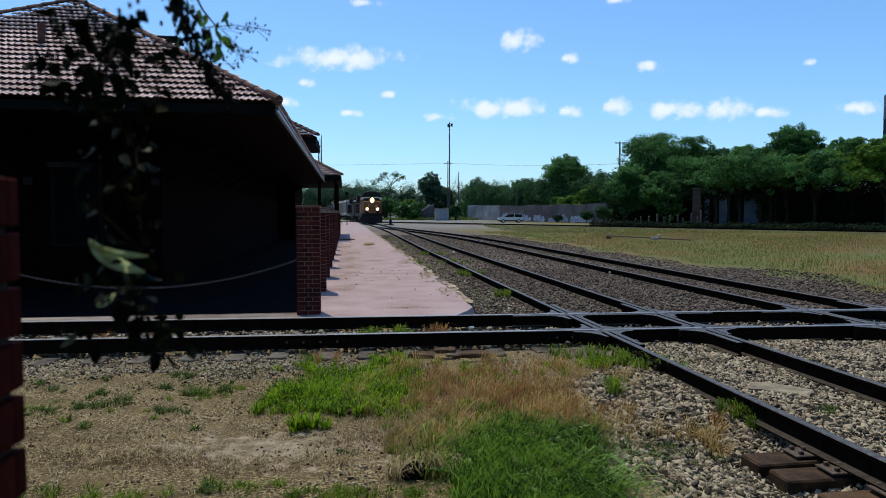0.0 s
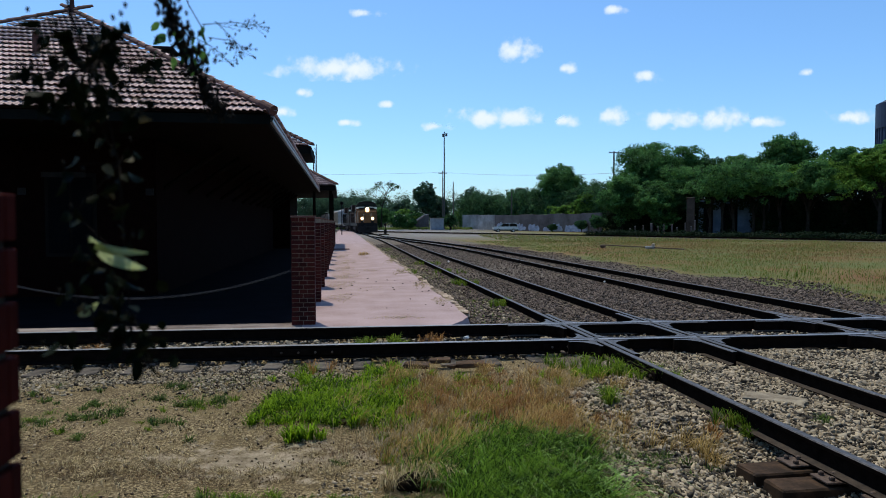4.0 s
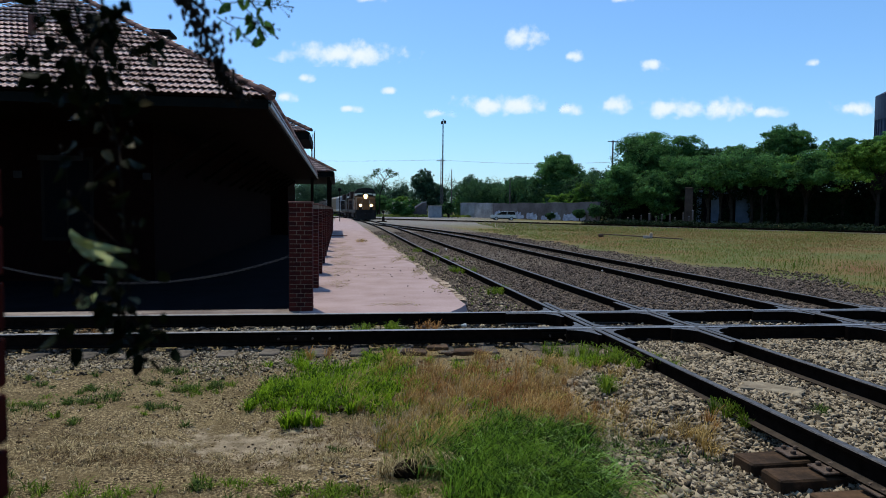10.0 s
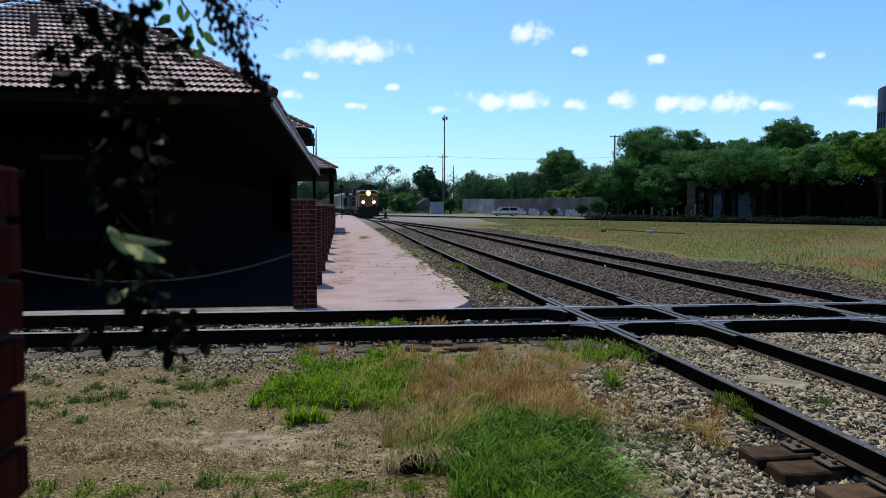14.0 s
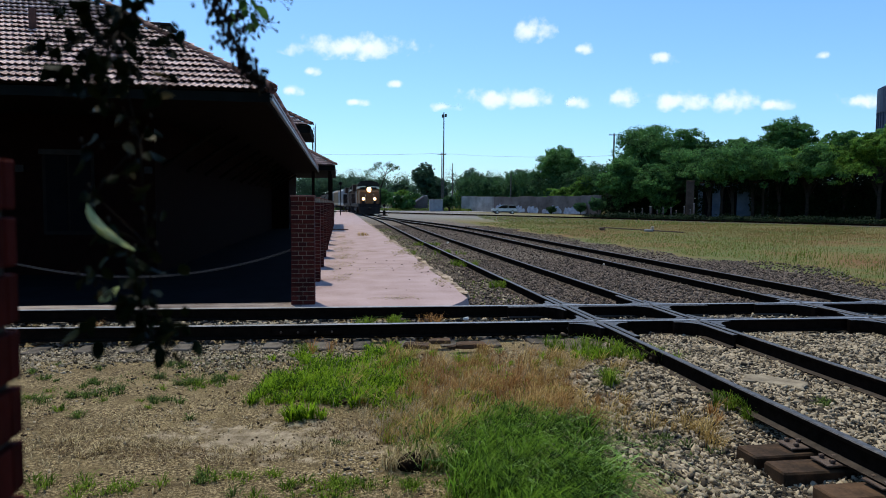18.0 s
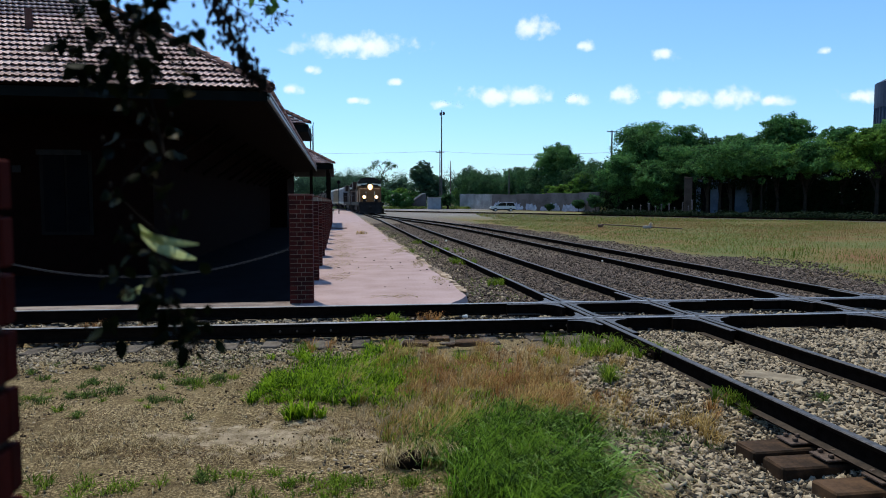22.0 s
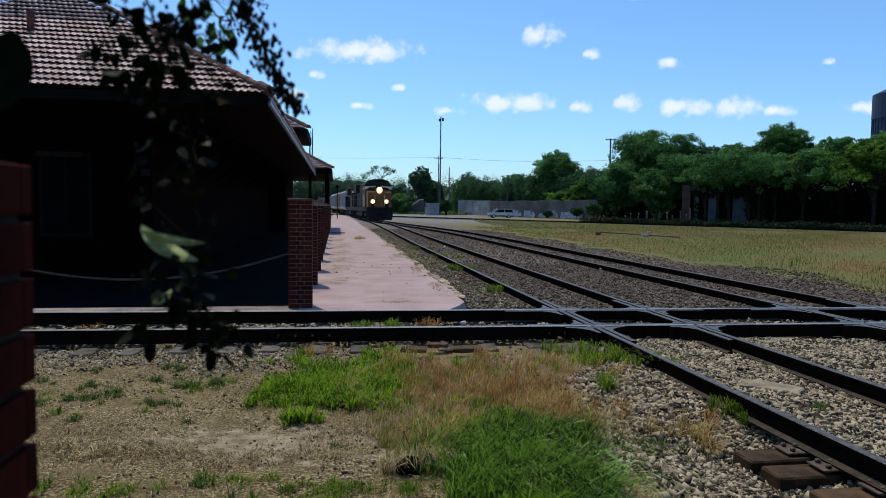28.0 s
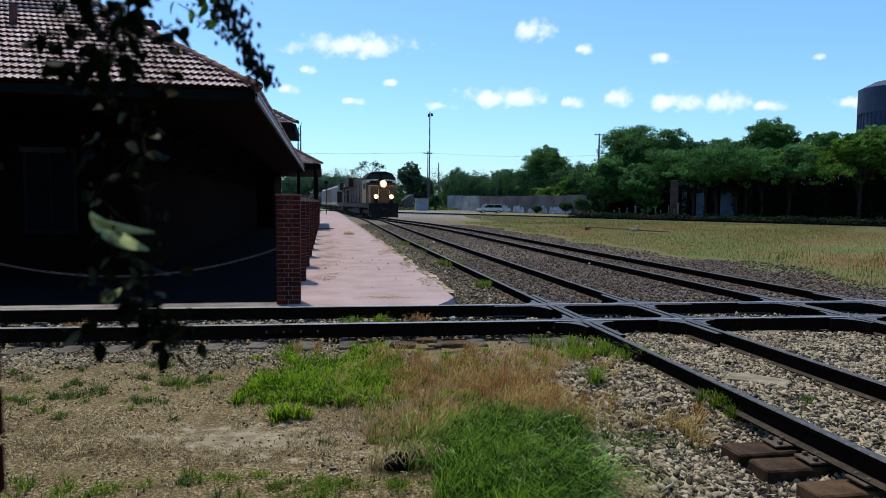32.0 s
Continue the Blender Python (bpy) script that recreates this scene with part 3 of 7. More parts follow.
def hip_roof(parent, n0, n1, d0, d1, z, rise, thick=0.12):
    """A hip roof over the rectangle; the ridge runs along d."""
    bm = bmesh.new()
    h = min(n1 - n0, d1 - d0) / 2
    top = z + h * rise
    if (d1 - d0) >= (n1 - n0):
        r0, r1 = ((n0 + n1) / 2, d0 + h, top), ((n0 + n1) / 2, d1 - h, top)
    else:
        r0, r1 = (n0 + h, (d0 + d1) / 2, top), (n1 - h, (d0 + d1) / 2, top)
    c = [bm.verts.new(q) for q in ((n0, d0, z), (n1, d0, z), (n1, d1, z), (n0, d1, z))]
    a, b = bm.verts.new(r0), bm.verts.new(r1)
    if (d1 - d0) >= (n1 - n0):
        fs = ((c[0], c[1], a), (c[1], c[2], b, a), (c[2], c[3], b), (c[3], c[0], a, b))
    else:
        fs = ((c[0], c[1], b, a), (c[1], c[2], b), (c[2], c[3], a, b), (c[3], c[0], a))
    for f in fs:
        bm.faces.new(f)
    bm.faces.new((c[3], c[2], c[1], c[0]))
    return part("roof_deck", bm, M_underlay, parent)


hip_roof(depot, E0 + 0.1, EAVE_N - 0.1, EAVE_D + 0.1, E1, EAVE_Z - 0.125, PITCH)
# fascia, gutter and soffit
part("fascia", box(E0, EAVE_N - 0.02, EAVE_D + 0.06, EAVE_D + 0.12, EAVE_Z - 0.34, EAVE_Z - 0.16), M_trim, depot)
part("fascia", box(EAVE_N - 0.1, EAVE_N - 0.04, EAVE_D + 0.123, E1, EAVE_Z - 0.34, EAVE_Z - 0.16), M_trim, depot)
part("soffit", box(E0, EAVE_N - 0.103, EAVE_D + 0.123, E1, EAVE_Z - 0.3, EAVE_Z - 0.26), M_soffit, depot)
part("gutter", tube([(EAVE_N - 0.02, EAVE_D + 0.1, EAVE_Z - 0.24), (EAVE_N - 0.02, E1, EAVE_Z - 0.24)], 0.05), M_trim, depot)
# walls
WALL_N, WALL_D = -4.2, 16.6
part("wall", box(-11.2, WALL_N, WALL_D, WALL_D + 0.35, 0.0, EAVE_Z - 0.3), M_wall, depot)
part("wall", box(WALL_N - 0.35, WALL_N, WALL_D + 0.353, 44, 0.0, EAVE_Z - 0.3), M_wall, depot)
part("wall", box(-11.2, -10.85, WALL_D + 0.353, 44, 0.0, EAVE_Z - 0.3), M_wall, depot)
for i, wn_ in enumerate((-14.2, -11.8, -9.4, -6.6)):
    w = part("window", box(wn_, wn_ + 1.1, WALL_D - 0.03, WALL_D + 0.0, 1.0, 2.9), M_frame, depot)
    part("pane", box(wn_ + 0.08, wn_ + 0.52, WALL_D - 0.05, WALL_D - 0.032, 1.08, 2.82), M_dark_glass, w)
    part("pane", box(wn_ + 0.58, wn_ + 1.02, WALL_D - 0.05, WALL_D - 0.032, 1.08, 2.82), M_dark_glass, w)


def wing(n0, n1, d0, d1, z, rise, wall_z0, inset, name_wall="wing_wall"):
    hip_roof(depot, n0, n1, d0, d1, z, rise)
    part("fascia", box(n0 + 0.02, n1 - 0.02, d0 + 0.04, d1 - 0.02, z - 0.3, z - 0.01), M_trim, depot)
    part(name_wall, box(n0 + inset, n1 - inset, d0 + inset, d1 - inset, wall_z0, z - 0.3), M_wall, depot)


wing(-9.0, -0.25, 42.4, 56, 4.05, math.tan(radians(29)), 0.0, 3.0)
wing(-6.5, -1.22, 30.0, 34.8, 5.05, math.tan(radians(28)), 4.0, 0.55)


# ---- brick piers and chain ----
def brick_pier(n, d, full, cap=True, h=1.775, brick=M_brick, mortar=M_mortar):
    """A square pier: mortar core, bricks laid in running bond, stone cap."""
    p = empty("brick_pier", DEPOT @ pose(n, d, 0.085), "square red brick pier with pale mortar and a flat cap", "pier", "piers along the platform")
    w = 0.19
    part("core", box(-w + 0.012, w - 0.012, -w + 0.012, w - 0.012, 0, h), mortar, p)
    if full:
        course = h / round(h / 0.0735)
        for k in range(round(h / course)):
            z = k * course + 0.008
            for face in range(4):
                cuts = [-w, -w + 0.125, -w + 0.253, w] if (k + face) % 2 else [-w, -w + 0.19, w]
                for u0, u1 in zip(cuts, cuts[1:]):
                    side_ = 0.0305 if face % 2 else 0.0  # the side faces butt against the front and back bricks
                    u0, u1 = u0 + (0.005 if u0 > -w else side_), u1 - (0.005 if u1 < w else side_)
                    bm = bmesh.new()
                    add_box(bm, u0, u1, -w, -w + 0.03, z, z + course - 0.011, 0.002, Matrix.Rotation(face * math.pi / 2, 4, "Z"))
                    part("brick", bm, brick, p)
    else:
        for k in range(23):
            z = k * 0.0735 + 0.008
            part("brick_course", box(-w, w, -w, w, z, z + 0.064), M_brick, p)
    if cap:
        part("cap", box(-w - 0.008, w + 0.008, -w - 0.008, w + 0.008, h, h + 0.03, 0.006), M_cap, p)
    return p


PIER_N = -0.6
pier = brick_pier(PIER_N, 11.56, True)
far_pier = brick_pier(PIER_N, 11.56 + 3.3, False)
for i in range(2, 14):
    copy_thing(far_pier, DEPOT @ pose(PIER_N, 11.56 + 3.3 * i, 0.085))
copy_thing(pier, DEPOT @ pose(PIER_N - 5.3, 11.56, 0.085))


# ---- train ----
def bogie(parent, y0, axles, gap=1.8):
    """A truck: side frames over its wheels."""
    b = part("truck", box(-1.15, -0.95, y0 - 0.7, y0 + gap * (axles - 1) + 0.7, 0.45, 0.85, 0.04), M_black, parent)
    part("side_frame", box(0.95, 1.15, y0 - 0.7, y0 + gap * (axles - 1) + 0.7, 0.45, 0.85, 0.04), M_black, b)
    for k in range(axles):
        for sx in (-HALF, HALF):
            part("wheel", disc((sx, y0 + k * gap, 0.5), (1, 0, 0), 0.5, 0.13, 18), M_black, b)


def locomotive(name, label, front):
    """Front end at y = 0 and the train running towards +y; z = 0 on the rail."""
    lo = empty(name, None, label, "locomotive", "train")
    part("underframe", box(-1.52, 1.52, 0.55, 22.3, 1.05, 1.55, 0.03), M_black, lo)
    bm = bmesh.new()
    add_prism(bm, [(0.0, 0.12), (0.5, 0.12), (0.75, 1.1), (0.3, 1.1)], 0, -1.4, 1.4)
    part("plough", bm, M_black, lo)
    part("coupler", box(-0.15, 0.15, -0.45, 0.3, 0.75, 1.0, 0.03), M_black, lo)
    bm = bmesh.new()
    v = add_box(bm, -1.45, 1.45, 0.55, 2.3, 1.5, 3.45)
    for q in v:
        if q.co.y < 1:
            q.co.x *= 0.9
            if q.co.z > 3:
                q.co.z -= 0.2
                q.co.y += 0.3
    bmesh.ops.bevel(bm, geom=bm.edges[:], offset=0.06, segments=2, affect="EDGES")
    nose = part("nose", bm, M_orange if front else M_brownloco, lo)
    part("nose_door", box(-0.35, 0.35, 0.52, 0.62, 1.6, 2.7, 0.02), M_orange if front else M_brownloco, nose)
    bm = bmesh.new()
    add_prism(bm, [(-1.55, 1.55), (1.55, 1.55), (1.55, 3.9), (-1.55, 3.9)], 1, 2.1, 4.8)
    cab = part("cab", bm, M_orange if front else M_brownloco, lo)
    bm = bmesh.new()
    add_prism(bm, [(-1.55, 3.9), (1.55, 3.9), (1.52, 4.15), (1.15, 4.62), (0.5, 4.8), (-0.5, 4.8), (-1.15, 4.62), (-1.52, 4.15)], 1, 2.14, 4.8)
    part("cab_roof", bm, M_black, lo)
    for sx in (-1, 1):
        bm = bmesh.new()
        add_prism(bm, [(sx * 0.3, 3.92), (sx * 0.3, 4.02), (sx * 1.54, 3.92), (sx * 1.54, 3.6)], 1, 2.04, 2.1)
        part("eyebrow_stripe", bm, M_pale, cab, "pale painted stripe")
        part("windscreen", box(min(sx * 0.12, sx * 1.25), max(sx * 0.12, sx * 1.25), 2.09, 2.138, 4.06, 4.4, 0.01), M_glass, cab)
        part("side_window", box(sx * 1.555 - 0.01, sx * 1.555 + 0.01, 2.6, 4.2, 3.0, 3.56), M_glass, cab)
        part("handrail", tube([(sx * 1.5, 0.7, 1.55), (sx * 1.5, 0.7, 2.55), (sx * 1.5, 2.0, 2.75)], 0.025, 6), M_brownloco, lo)
        part("step_well", box(min(sx * 1.1, sx * 1.52), max(sx * 1.1, sx * 1.52), 0.56, 1.0, 0.35, 1.04, 0.02), M_black, lo)
        part("long_handrail", tube([(sx * 1.5, 5.0, 2.55), (sx * 1.5, 20.5, 2.55)], 0.025, 6), M_brownloco, lo)
        for k in range(8):
            part("stanchion", tube([(sx * 1.5, 5.0 + 2.2 * k, 1.55), (sx * 1.5, 5.0 + 2.2 * k, 2.55)], 0.022, 6), M_brownloco, lo)
    part("hood", box(-0.95, 0.95, 4.803, 20.5, 1.55, 4.4, 0.08), M_brownloco, lo)
    for k in range(5):
        part("hood_door", box(-0.975, -0.952, 5.6 + 2.6 * k, 7.8 + 2.6 * k, 1.8, 3.7, 0.01), M_brownloco, lo)
    part("radiator", box(-1.5, 1.5, 16.4, 20.4, 3.5, 4.6, 0.06), M_brownloco, lo)
    part("exhaust_stack", box(-0.45, 0.45, 10.5, 11.6, 4.26, 4.65, 0.03), M_black, lo)
    part("inverter_box", box(-1.45, 1.45, 4.9, 7.4, 1.56, 3.9, 0.05), M_brownloco, lo)
    part("fuel_tank", box(-1.35, 1.35, 8.2, 14.2, 0.35, 1.04, 0.1), M_black, lo)
    bogie(lo, 2.8, 3)
    bogie(lo, 15.8, 3)
    if front:
        part("headlight", disc((0, 0.78, 3.62), (0, 1, 0), 0.19, 0.1, 20), M_lamp, lo, "glowing headlight")
        part("headlight", disc((0, 0.78, 3.34), (0, 1, 0), 0.15, 0.1, 20), M_lamp, lo, "glowing headlight")
        part("headlight_reflector", disc((0, 0.83, 3.5), (0, 1, 0), 0.36, 0.06, 24), M_halo, lo, "glowing disc added as the warm halo round the headlights")
        for sx in (-1, 1):
            part("number_board", box(sx * 0.85 - 0.3, sx * 0.85 + 0.3, 2.0, 2.06, 3.62, 3.84, 0.01), M_black, lo)
            part("grab_iron", tube([(sx * 0.55, 0.5, 1.75), (sx * 0.55, 0.46, 2.9)], 0.025, 6), M_pale, lo)
        part("headlight_housing", box(-0.35, 0.35, 0.84, 2.06, 3.25, 3.8, 0.03), M_black, lo)
        for sx in (-1, 1):
            part("ditch_light", disc((sx * 0.78, 0.42, 2.2), (0, 1, 0), 0.14, 0.1, 16), M_lamp, lo, "glowing ditch light")
            part("ditch_reflector", disc((sx * 0.78, 0.46, 2.2), (0, 1, 0), 0.24, 0.04, 18), M_halo, lo, "glowing disc added as the warm halo round the ditch light")
            part("ditch_light_box", box(sx * 0.78 - 0.2, sx * 0.78 + 0.2, 0.48, 0.8, 1.55, 2.4, 0.02), M_black, lo)
    return lo


def hopper(name, material, label):
    c = empty(name, None, label, "freight car", "train")
    bm = bmesh.new()
    add_prism(bm, [(-1.55, 1.6), (-1.55, 4.1), (-1.2, 4.45), (-0.5, 4.62), (0.5, 4.62), (1.2, 4.45), (1.55, 4.1), (1.55, 1.6), (0.8, 0.9), (-0.8, 0.9)], 1, 1.6, 15.0)
    part("body", bm, material, c)
    for sx in (-1, 1):
        for k in range(9):
            part("side_rib", box(sx * 1.6 - 0.06, sx * 1.6 + 0.06, 1.9 + 1.58 * k, 2.02 + 1.58 * k, 1.6, 4.1), material, c)
        part("sill", box(sx * 1.5 - 0.08, sx * 1.5 + 0.08, 0.2, 16.4, 1.2, 1.55), material, c)
    for y in (0.9, 15.1):
        part("end_slope", box(-1.4, 1.4, y, y + 0.6, 1.3, 3.4, 0.05), M_black, c)
    part("roof_walk", box(-0.35, 0.35, 1.7, 14.9, 4.63, 4.7), material, c)
    for k in range(4):
        part("hatch", box(-0.3, 0.3, 2.4 + 3.3 * k, 3.9 + 3.3 * k, 4.71, 4.8, 0.02), material, c)
    bogie(c, 1.4, 2, 1.75)
    bogie(c, 13.4, 2, 1.75)
    return c


def tank_car(label):
    c = empty("tank_car", None, label, "freight car", "train")
    barrel = part("barrel", tube([(0, 0.9, 2.75), (0, 1.3, 2.75), (0, 15.0, 2.75), (0, 15.4, 2.75)], [0.9, 1.5, 1.5, 0.9], 24), M_black, c)
    part("dome", tube([(0, 8.1, 4.1), (0, 8.1, 4.6)], 0.55, 16), M_black, barrel)
    for sx in (-1, 1):
        part("sill", box(sx * 1.3 - 0.08, sx * 1.3 + 0.08, 0.2, 16.1, 1.0, 1.25), M_black, c)
    part("walkway", box(-1.45, 1.45, 7.2, 9.0, 4.12, 4.2), M_black, c)
    bogie(c, 1.4, 2, 1.75)
    bogie(c, 13.0, 2, 1.75)
    return c


lead_engine = locomotive("locomotive", "dirty yellow-orange diesel freight locomotive with three lit headlamps", True)
second_engine = locomotive("locomotive", "grimy dark brown diesel locomotive coupled behind the first", False)
TRAIN = [(lead_engine, 0.0), (second_engine, 23.3)]
at_ = 47.0
GREY_CAR, TAN_CAR = (M_hopper, "grey covered hopper car with ribbed sides"), (M_tan, "tan covered hopper car with ribbed sides")
for material_, label_ in (GREY_CAR, TAN_CAR, GREY_CAR):
    TRAIN.append((hopper("hopper_car", material_, label_), at_))
    at_ += 17.3
for _ in range(3):
    TRAIN.append((tank_car("sooty black tank car with a small dome"), at_))
    at_ += 17.0
RUN = [(0, 101.9), (6, 101.2), (10, 100.4), (13, 99.3), (17, 96.4), (19, 93.9), (21, 90.7), (23, 87.2), (25, 83.4), (28, 77.4), (30, 73.2), (31, 70.9), (32, 68.6)]


def on_main(s):
    """The pose of a vehicle whose front stands at s on its way over the switch to the second track."""
    a, b = along(siding_shift(s), s), along(siding_shift(s + 16), s + 16)
    return pose(a.x, a.y, 0.17, 0, 0, math.degrees(math.atan2(-(b.x - a.x), b.y - a.y)))


# ---- trees ----
def leaf_cloud(centres, radii, count, size, seed, stray=0.06):
    """Leaf quads scattered through a set of lobes, denser at their skins."""
    r = np.random.default_rng(seed)
    centres, radii = np.asarray(centres, float), np.asarray(radii, float)
    w = (radii.prod(1)) ** (2 / 3)
    k = r.choice(len(centres), count, p=w / w.sum())
    v = r.normal(size=(count, 3))
    v /= np.linalg.norm(v, axis=1, keepdims=True)
    rad = r.uniform(0.35, 1.08, (count, 1)) ** 0.6 + np.where(r.uniform(size=(count, 1)) < stray, r.uniform(0, 0.3, (count, 1)), 0)
    p = centres[k] + v * rad * radii[k]
    a = r.normal(size=(count, 3)) * 0.42 + v * 0.85 + np.array([0, 0, 0.5])
    a /= np.linalg.norm(a, axis=1, keepdims=True)
    t = np.cross(a, r.normal(size=(count, 3)))
    t /= np.linalg.norm(t, axis=1, keepdims=True)
    b = np.cross(a, t)
    s = size * r.uniform(0.6, 1.3, (count, 1))
    q = np.stack([p - t * s, p - b * s * 0.55, p + t * s, p + b * s * 0.55], 1).reshape(-1, 3)
    return q, np.arange(count * 4).reshape(-1, 4)


def tree(x, y, height, width, material, label, seed, trunk=0.3, bare=0.25, count=9000, size=0.26, lobes=14, category="tree"):
    """A crown of boughs, each a spray of small clumps, with gaps between them and limbs reaching out to them."""
    r = random.Random(seed)
    t = empty("tree", pose(x, y, -0.05), label, category, "trees round the field")
    cz = height * bare
    cs, rs, boughs = [], [], []
    mid_z, half_z = (height + cz) / 2, (height - cz) / 2
    unit = min(width, 2 * half_z)
    knobs = [Vector((r.gauss(0, 1), r.gauss(0, 1), r.gauss(0.25, 0.8))).normalized() for _ in range(lobes)]
    for i, k in enumerate(knobs):
        boughs.append(Vector((k.x * width * 0.36, k.y * width * 0.36, mid_z + k.z * half_z * 0.68)))
    spread = unit ** 2 / (width * half_z * 2) * 0.55 + 0.45
    for i in range(lobes * 13):
        v = Vector((r.gauss(0, 1), r.gauss(0, 1), r.gauss(0.12, 0.9))).normalized()
        bulge = max(k.dot(v) for k in knobs)
        reach_ = (0.54 + 0.46 * max(0.0, (bulge - 0.76) / 0.24)) * r.uniform(0.78, 1.0)
        if r.random() < 0.1:
            reach_ *= 1.13
        q = unit * r.uniform(0.035, 0.09) * spread
        cs.append((v.x * (width / 2 - q) * reach_, v.y * (width / 2 - q) * reach_, mid_z + v.z * (half_z - q) * reach_))
        rs.append((q * r.uniform(1.0, 1.6), q * r.uniform(1.0, 1.6), q * r.uniform(0.65, 1.0)))
    bm = bmesh.new()
    top = height * 0.6
    add_tube(bm, [(0, 0, 0), (0.1, 0.05, top * 0.5), (0.0, 0.1, top)], [trunk, trunk * 0.75, trunk * 0.4], 8)
    for c in boughs:
        z0 = min(r.uniform(0.35, 0.9) * top, max(c.z - 0.5, 0.3))
        add_tube(bm, [(0, 0.05, z0), (c.x * 0.5, c.y * 0.5, (z0 + c.z) / 2 + 0.2), tuple(c)], [trunk * 0.4, trunk * 0.25, trunk * 0.08], 5)
    part("trunk", bm, M_bark, t)
    core = [tuple(Vector((0, 0, mid_z)).lerp(c, 0.55)) for c in boughs]
    q1, f1 = leaf_cloud(cs, rs, int(count * 1.35), size * 0.62, seed, 0.04)
    q2, f2 = leaf_cloud(core, [(unit * 0.15,) * 3] * len(core), int(count * 0.16), size * 1.5, seed + 1)
    soup("crown", np.concatenate([q1, q2]), np.concatenate([f1, f2 + len(q1)]), material, t)
    return t


OAK, PALE, DARK = "broad green oak with an uneven sunlit crown", "light green leafy tree in full sun", "dense dark green tree at the edge of the field"
tree(39.0, 130, 18.6, 15.0, M_leaf_a, OAK, 11, count=24000, lobes=26, bare=0.16, trunk=0.5, size=0.27)
tree(46.0, 129, 17.2, 9.5, M_leaf_a, OAK, 31, count=13000, lobes=16, bare=0.3, trunk=0.4, size=0.25)
tree(31.8, 122, 11.2, 9.0, M_leaf_a, OAK, 12, count=11000, lobes=18, bare=0.04)
tree(36.5, 119, 10.2, 8.5, M_leaf_a, OAK, 13, count=11000, lobes=16, bare=0.1)
tree(42.5, 121, 8.9, 8.0, M_leaf_c, DARK, 32, count=9000, lobes=14, bare=0.1)
tree(25.8, 150, 15.6, 11.4, M_leaf_a, OAK, 14, count=14000, lobes=18, bare=0.25, size=0.3)
tree(35.7, 165, 13.2, 12.3, M_leaf_c, DARK, 15, count=9000, bare=0.1, size=0.32)
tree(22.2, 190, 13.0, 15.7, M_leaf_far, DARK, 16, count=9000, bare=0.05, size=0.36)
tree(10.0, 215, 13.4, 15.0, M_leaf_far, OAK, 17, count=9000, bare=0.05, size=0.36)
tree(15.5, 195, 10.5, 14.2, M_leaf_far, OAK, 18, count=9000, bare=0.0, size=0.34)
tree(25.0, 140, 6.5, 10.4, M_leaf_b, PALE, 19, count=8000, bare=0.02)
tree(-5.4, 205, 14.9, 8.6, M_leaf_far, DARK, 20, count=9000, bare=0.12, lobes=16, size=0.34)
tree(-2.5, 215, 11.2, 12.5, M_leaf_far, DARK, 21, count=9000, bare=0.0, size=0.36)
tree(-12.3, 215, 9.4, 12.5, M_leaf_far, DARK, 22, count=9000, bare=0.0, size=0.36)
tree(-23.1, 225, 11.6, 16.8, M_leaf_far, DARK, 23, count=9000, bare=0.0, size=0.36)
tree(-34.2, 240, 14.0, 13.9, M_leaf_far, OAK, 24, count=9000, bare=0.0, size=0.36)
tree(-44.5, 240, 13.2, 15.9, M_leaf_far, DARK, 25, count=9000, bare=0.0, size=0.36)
for i, (x, y, h, w, m, l) in enumerate(((50.0, 127, 14.2, 8.4, M_leaf_c, DARK), (53.0, 120, 14.6, 9.0, M_leaf_a, OAK), (58.6, 117, 17.4, 10.5, M_leaf_a, OAK), (56.6, 106, 11.6, 8.5, M_leaf_b, PALE), (62.4, 106, 14.2, 9.2, M_leaf_a, OAK), (62.0, 97, 13.4, 9.0, M_leaf_b, PALE), (66.8, 102, 14.6, 10.2, M_leaf_a, OAK), (71.0, 98, 14.8, 11.2, M_leaf_b, PALE), (66.0, 93, 12.6, 8.0, M_leaf_a, OAK))):
    tree(x, y, h, w, m, l, 40 + i, count=15000, lobes=20, bare=0.48, size=0.24)


def woods(name, lobes, count, size, material, label, seed):
    cs, rs = [l[0] for l in lobes], [l[1] for l in lobes]
    q, f = leaf_cloud(cs, rs, count, size, seed, 0.0)
    return tagged(soup(name, q, f, material), label, "woods", kind="stuff")


wr = random.Random(5)
belt = []
for i in range(150):
    x = -80 + 160 * i / 149
    h = wr.uniform(9.5, 14.5) if x < 12 else wr.uniform(10.0, 14.5)
    belt.append(((x, 236 + wr.uniform(-6, 10), h * 0.45), (wr.uniform(2.5, 4), 3, h * 0.55)))
    belt.append(((x + wr.uniform(-2, 2), 230 + wr.uniform(-4, 4), h * 0.75), (wr.uniform(1.2, 2.2), 1.6, wr.uniform(1.0, 2.0))))
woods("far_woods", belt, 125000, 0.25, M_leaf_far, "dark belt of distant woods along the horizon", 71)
scrub, canopy = [], []
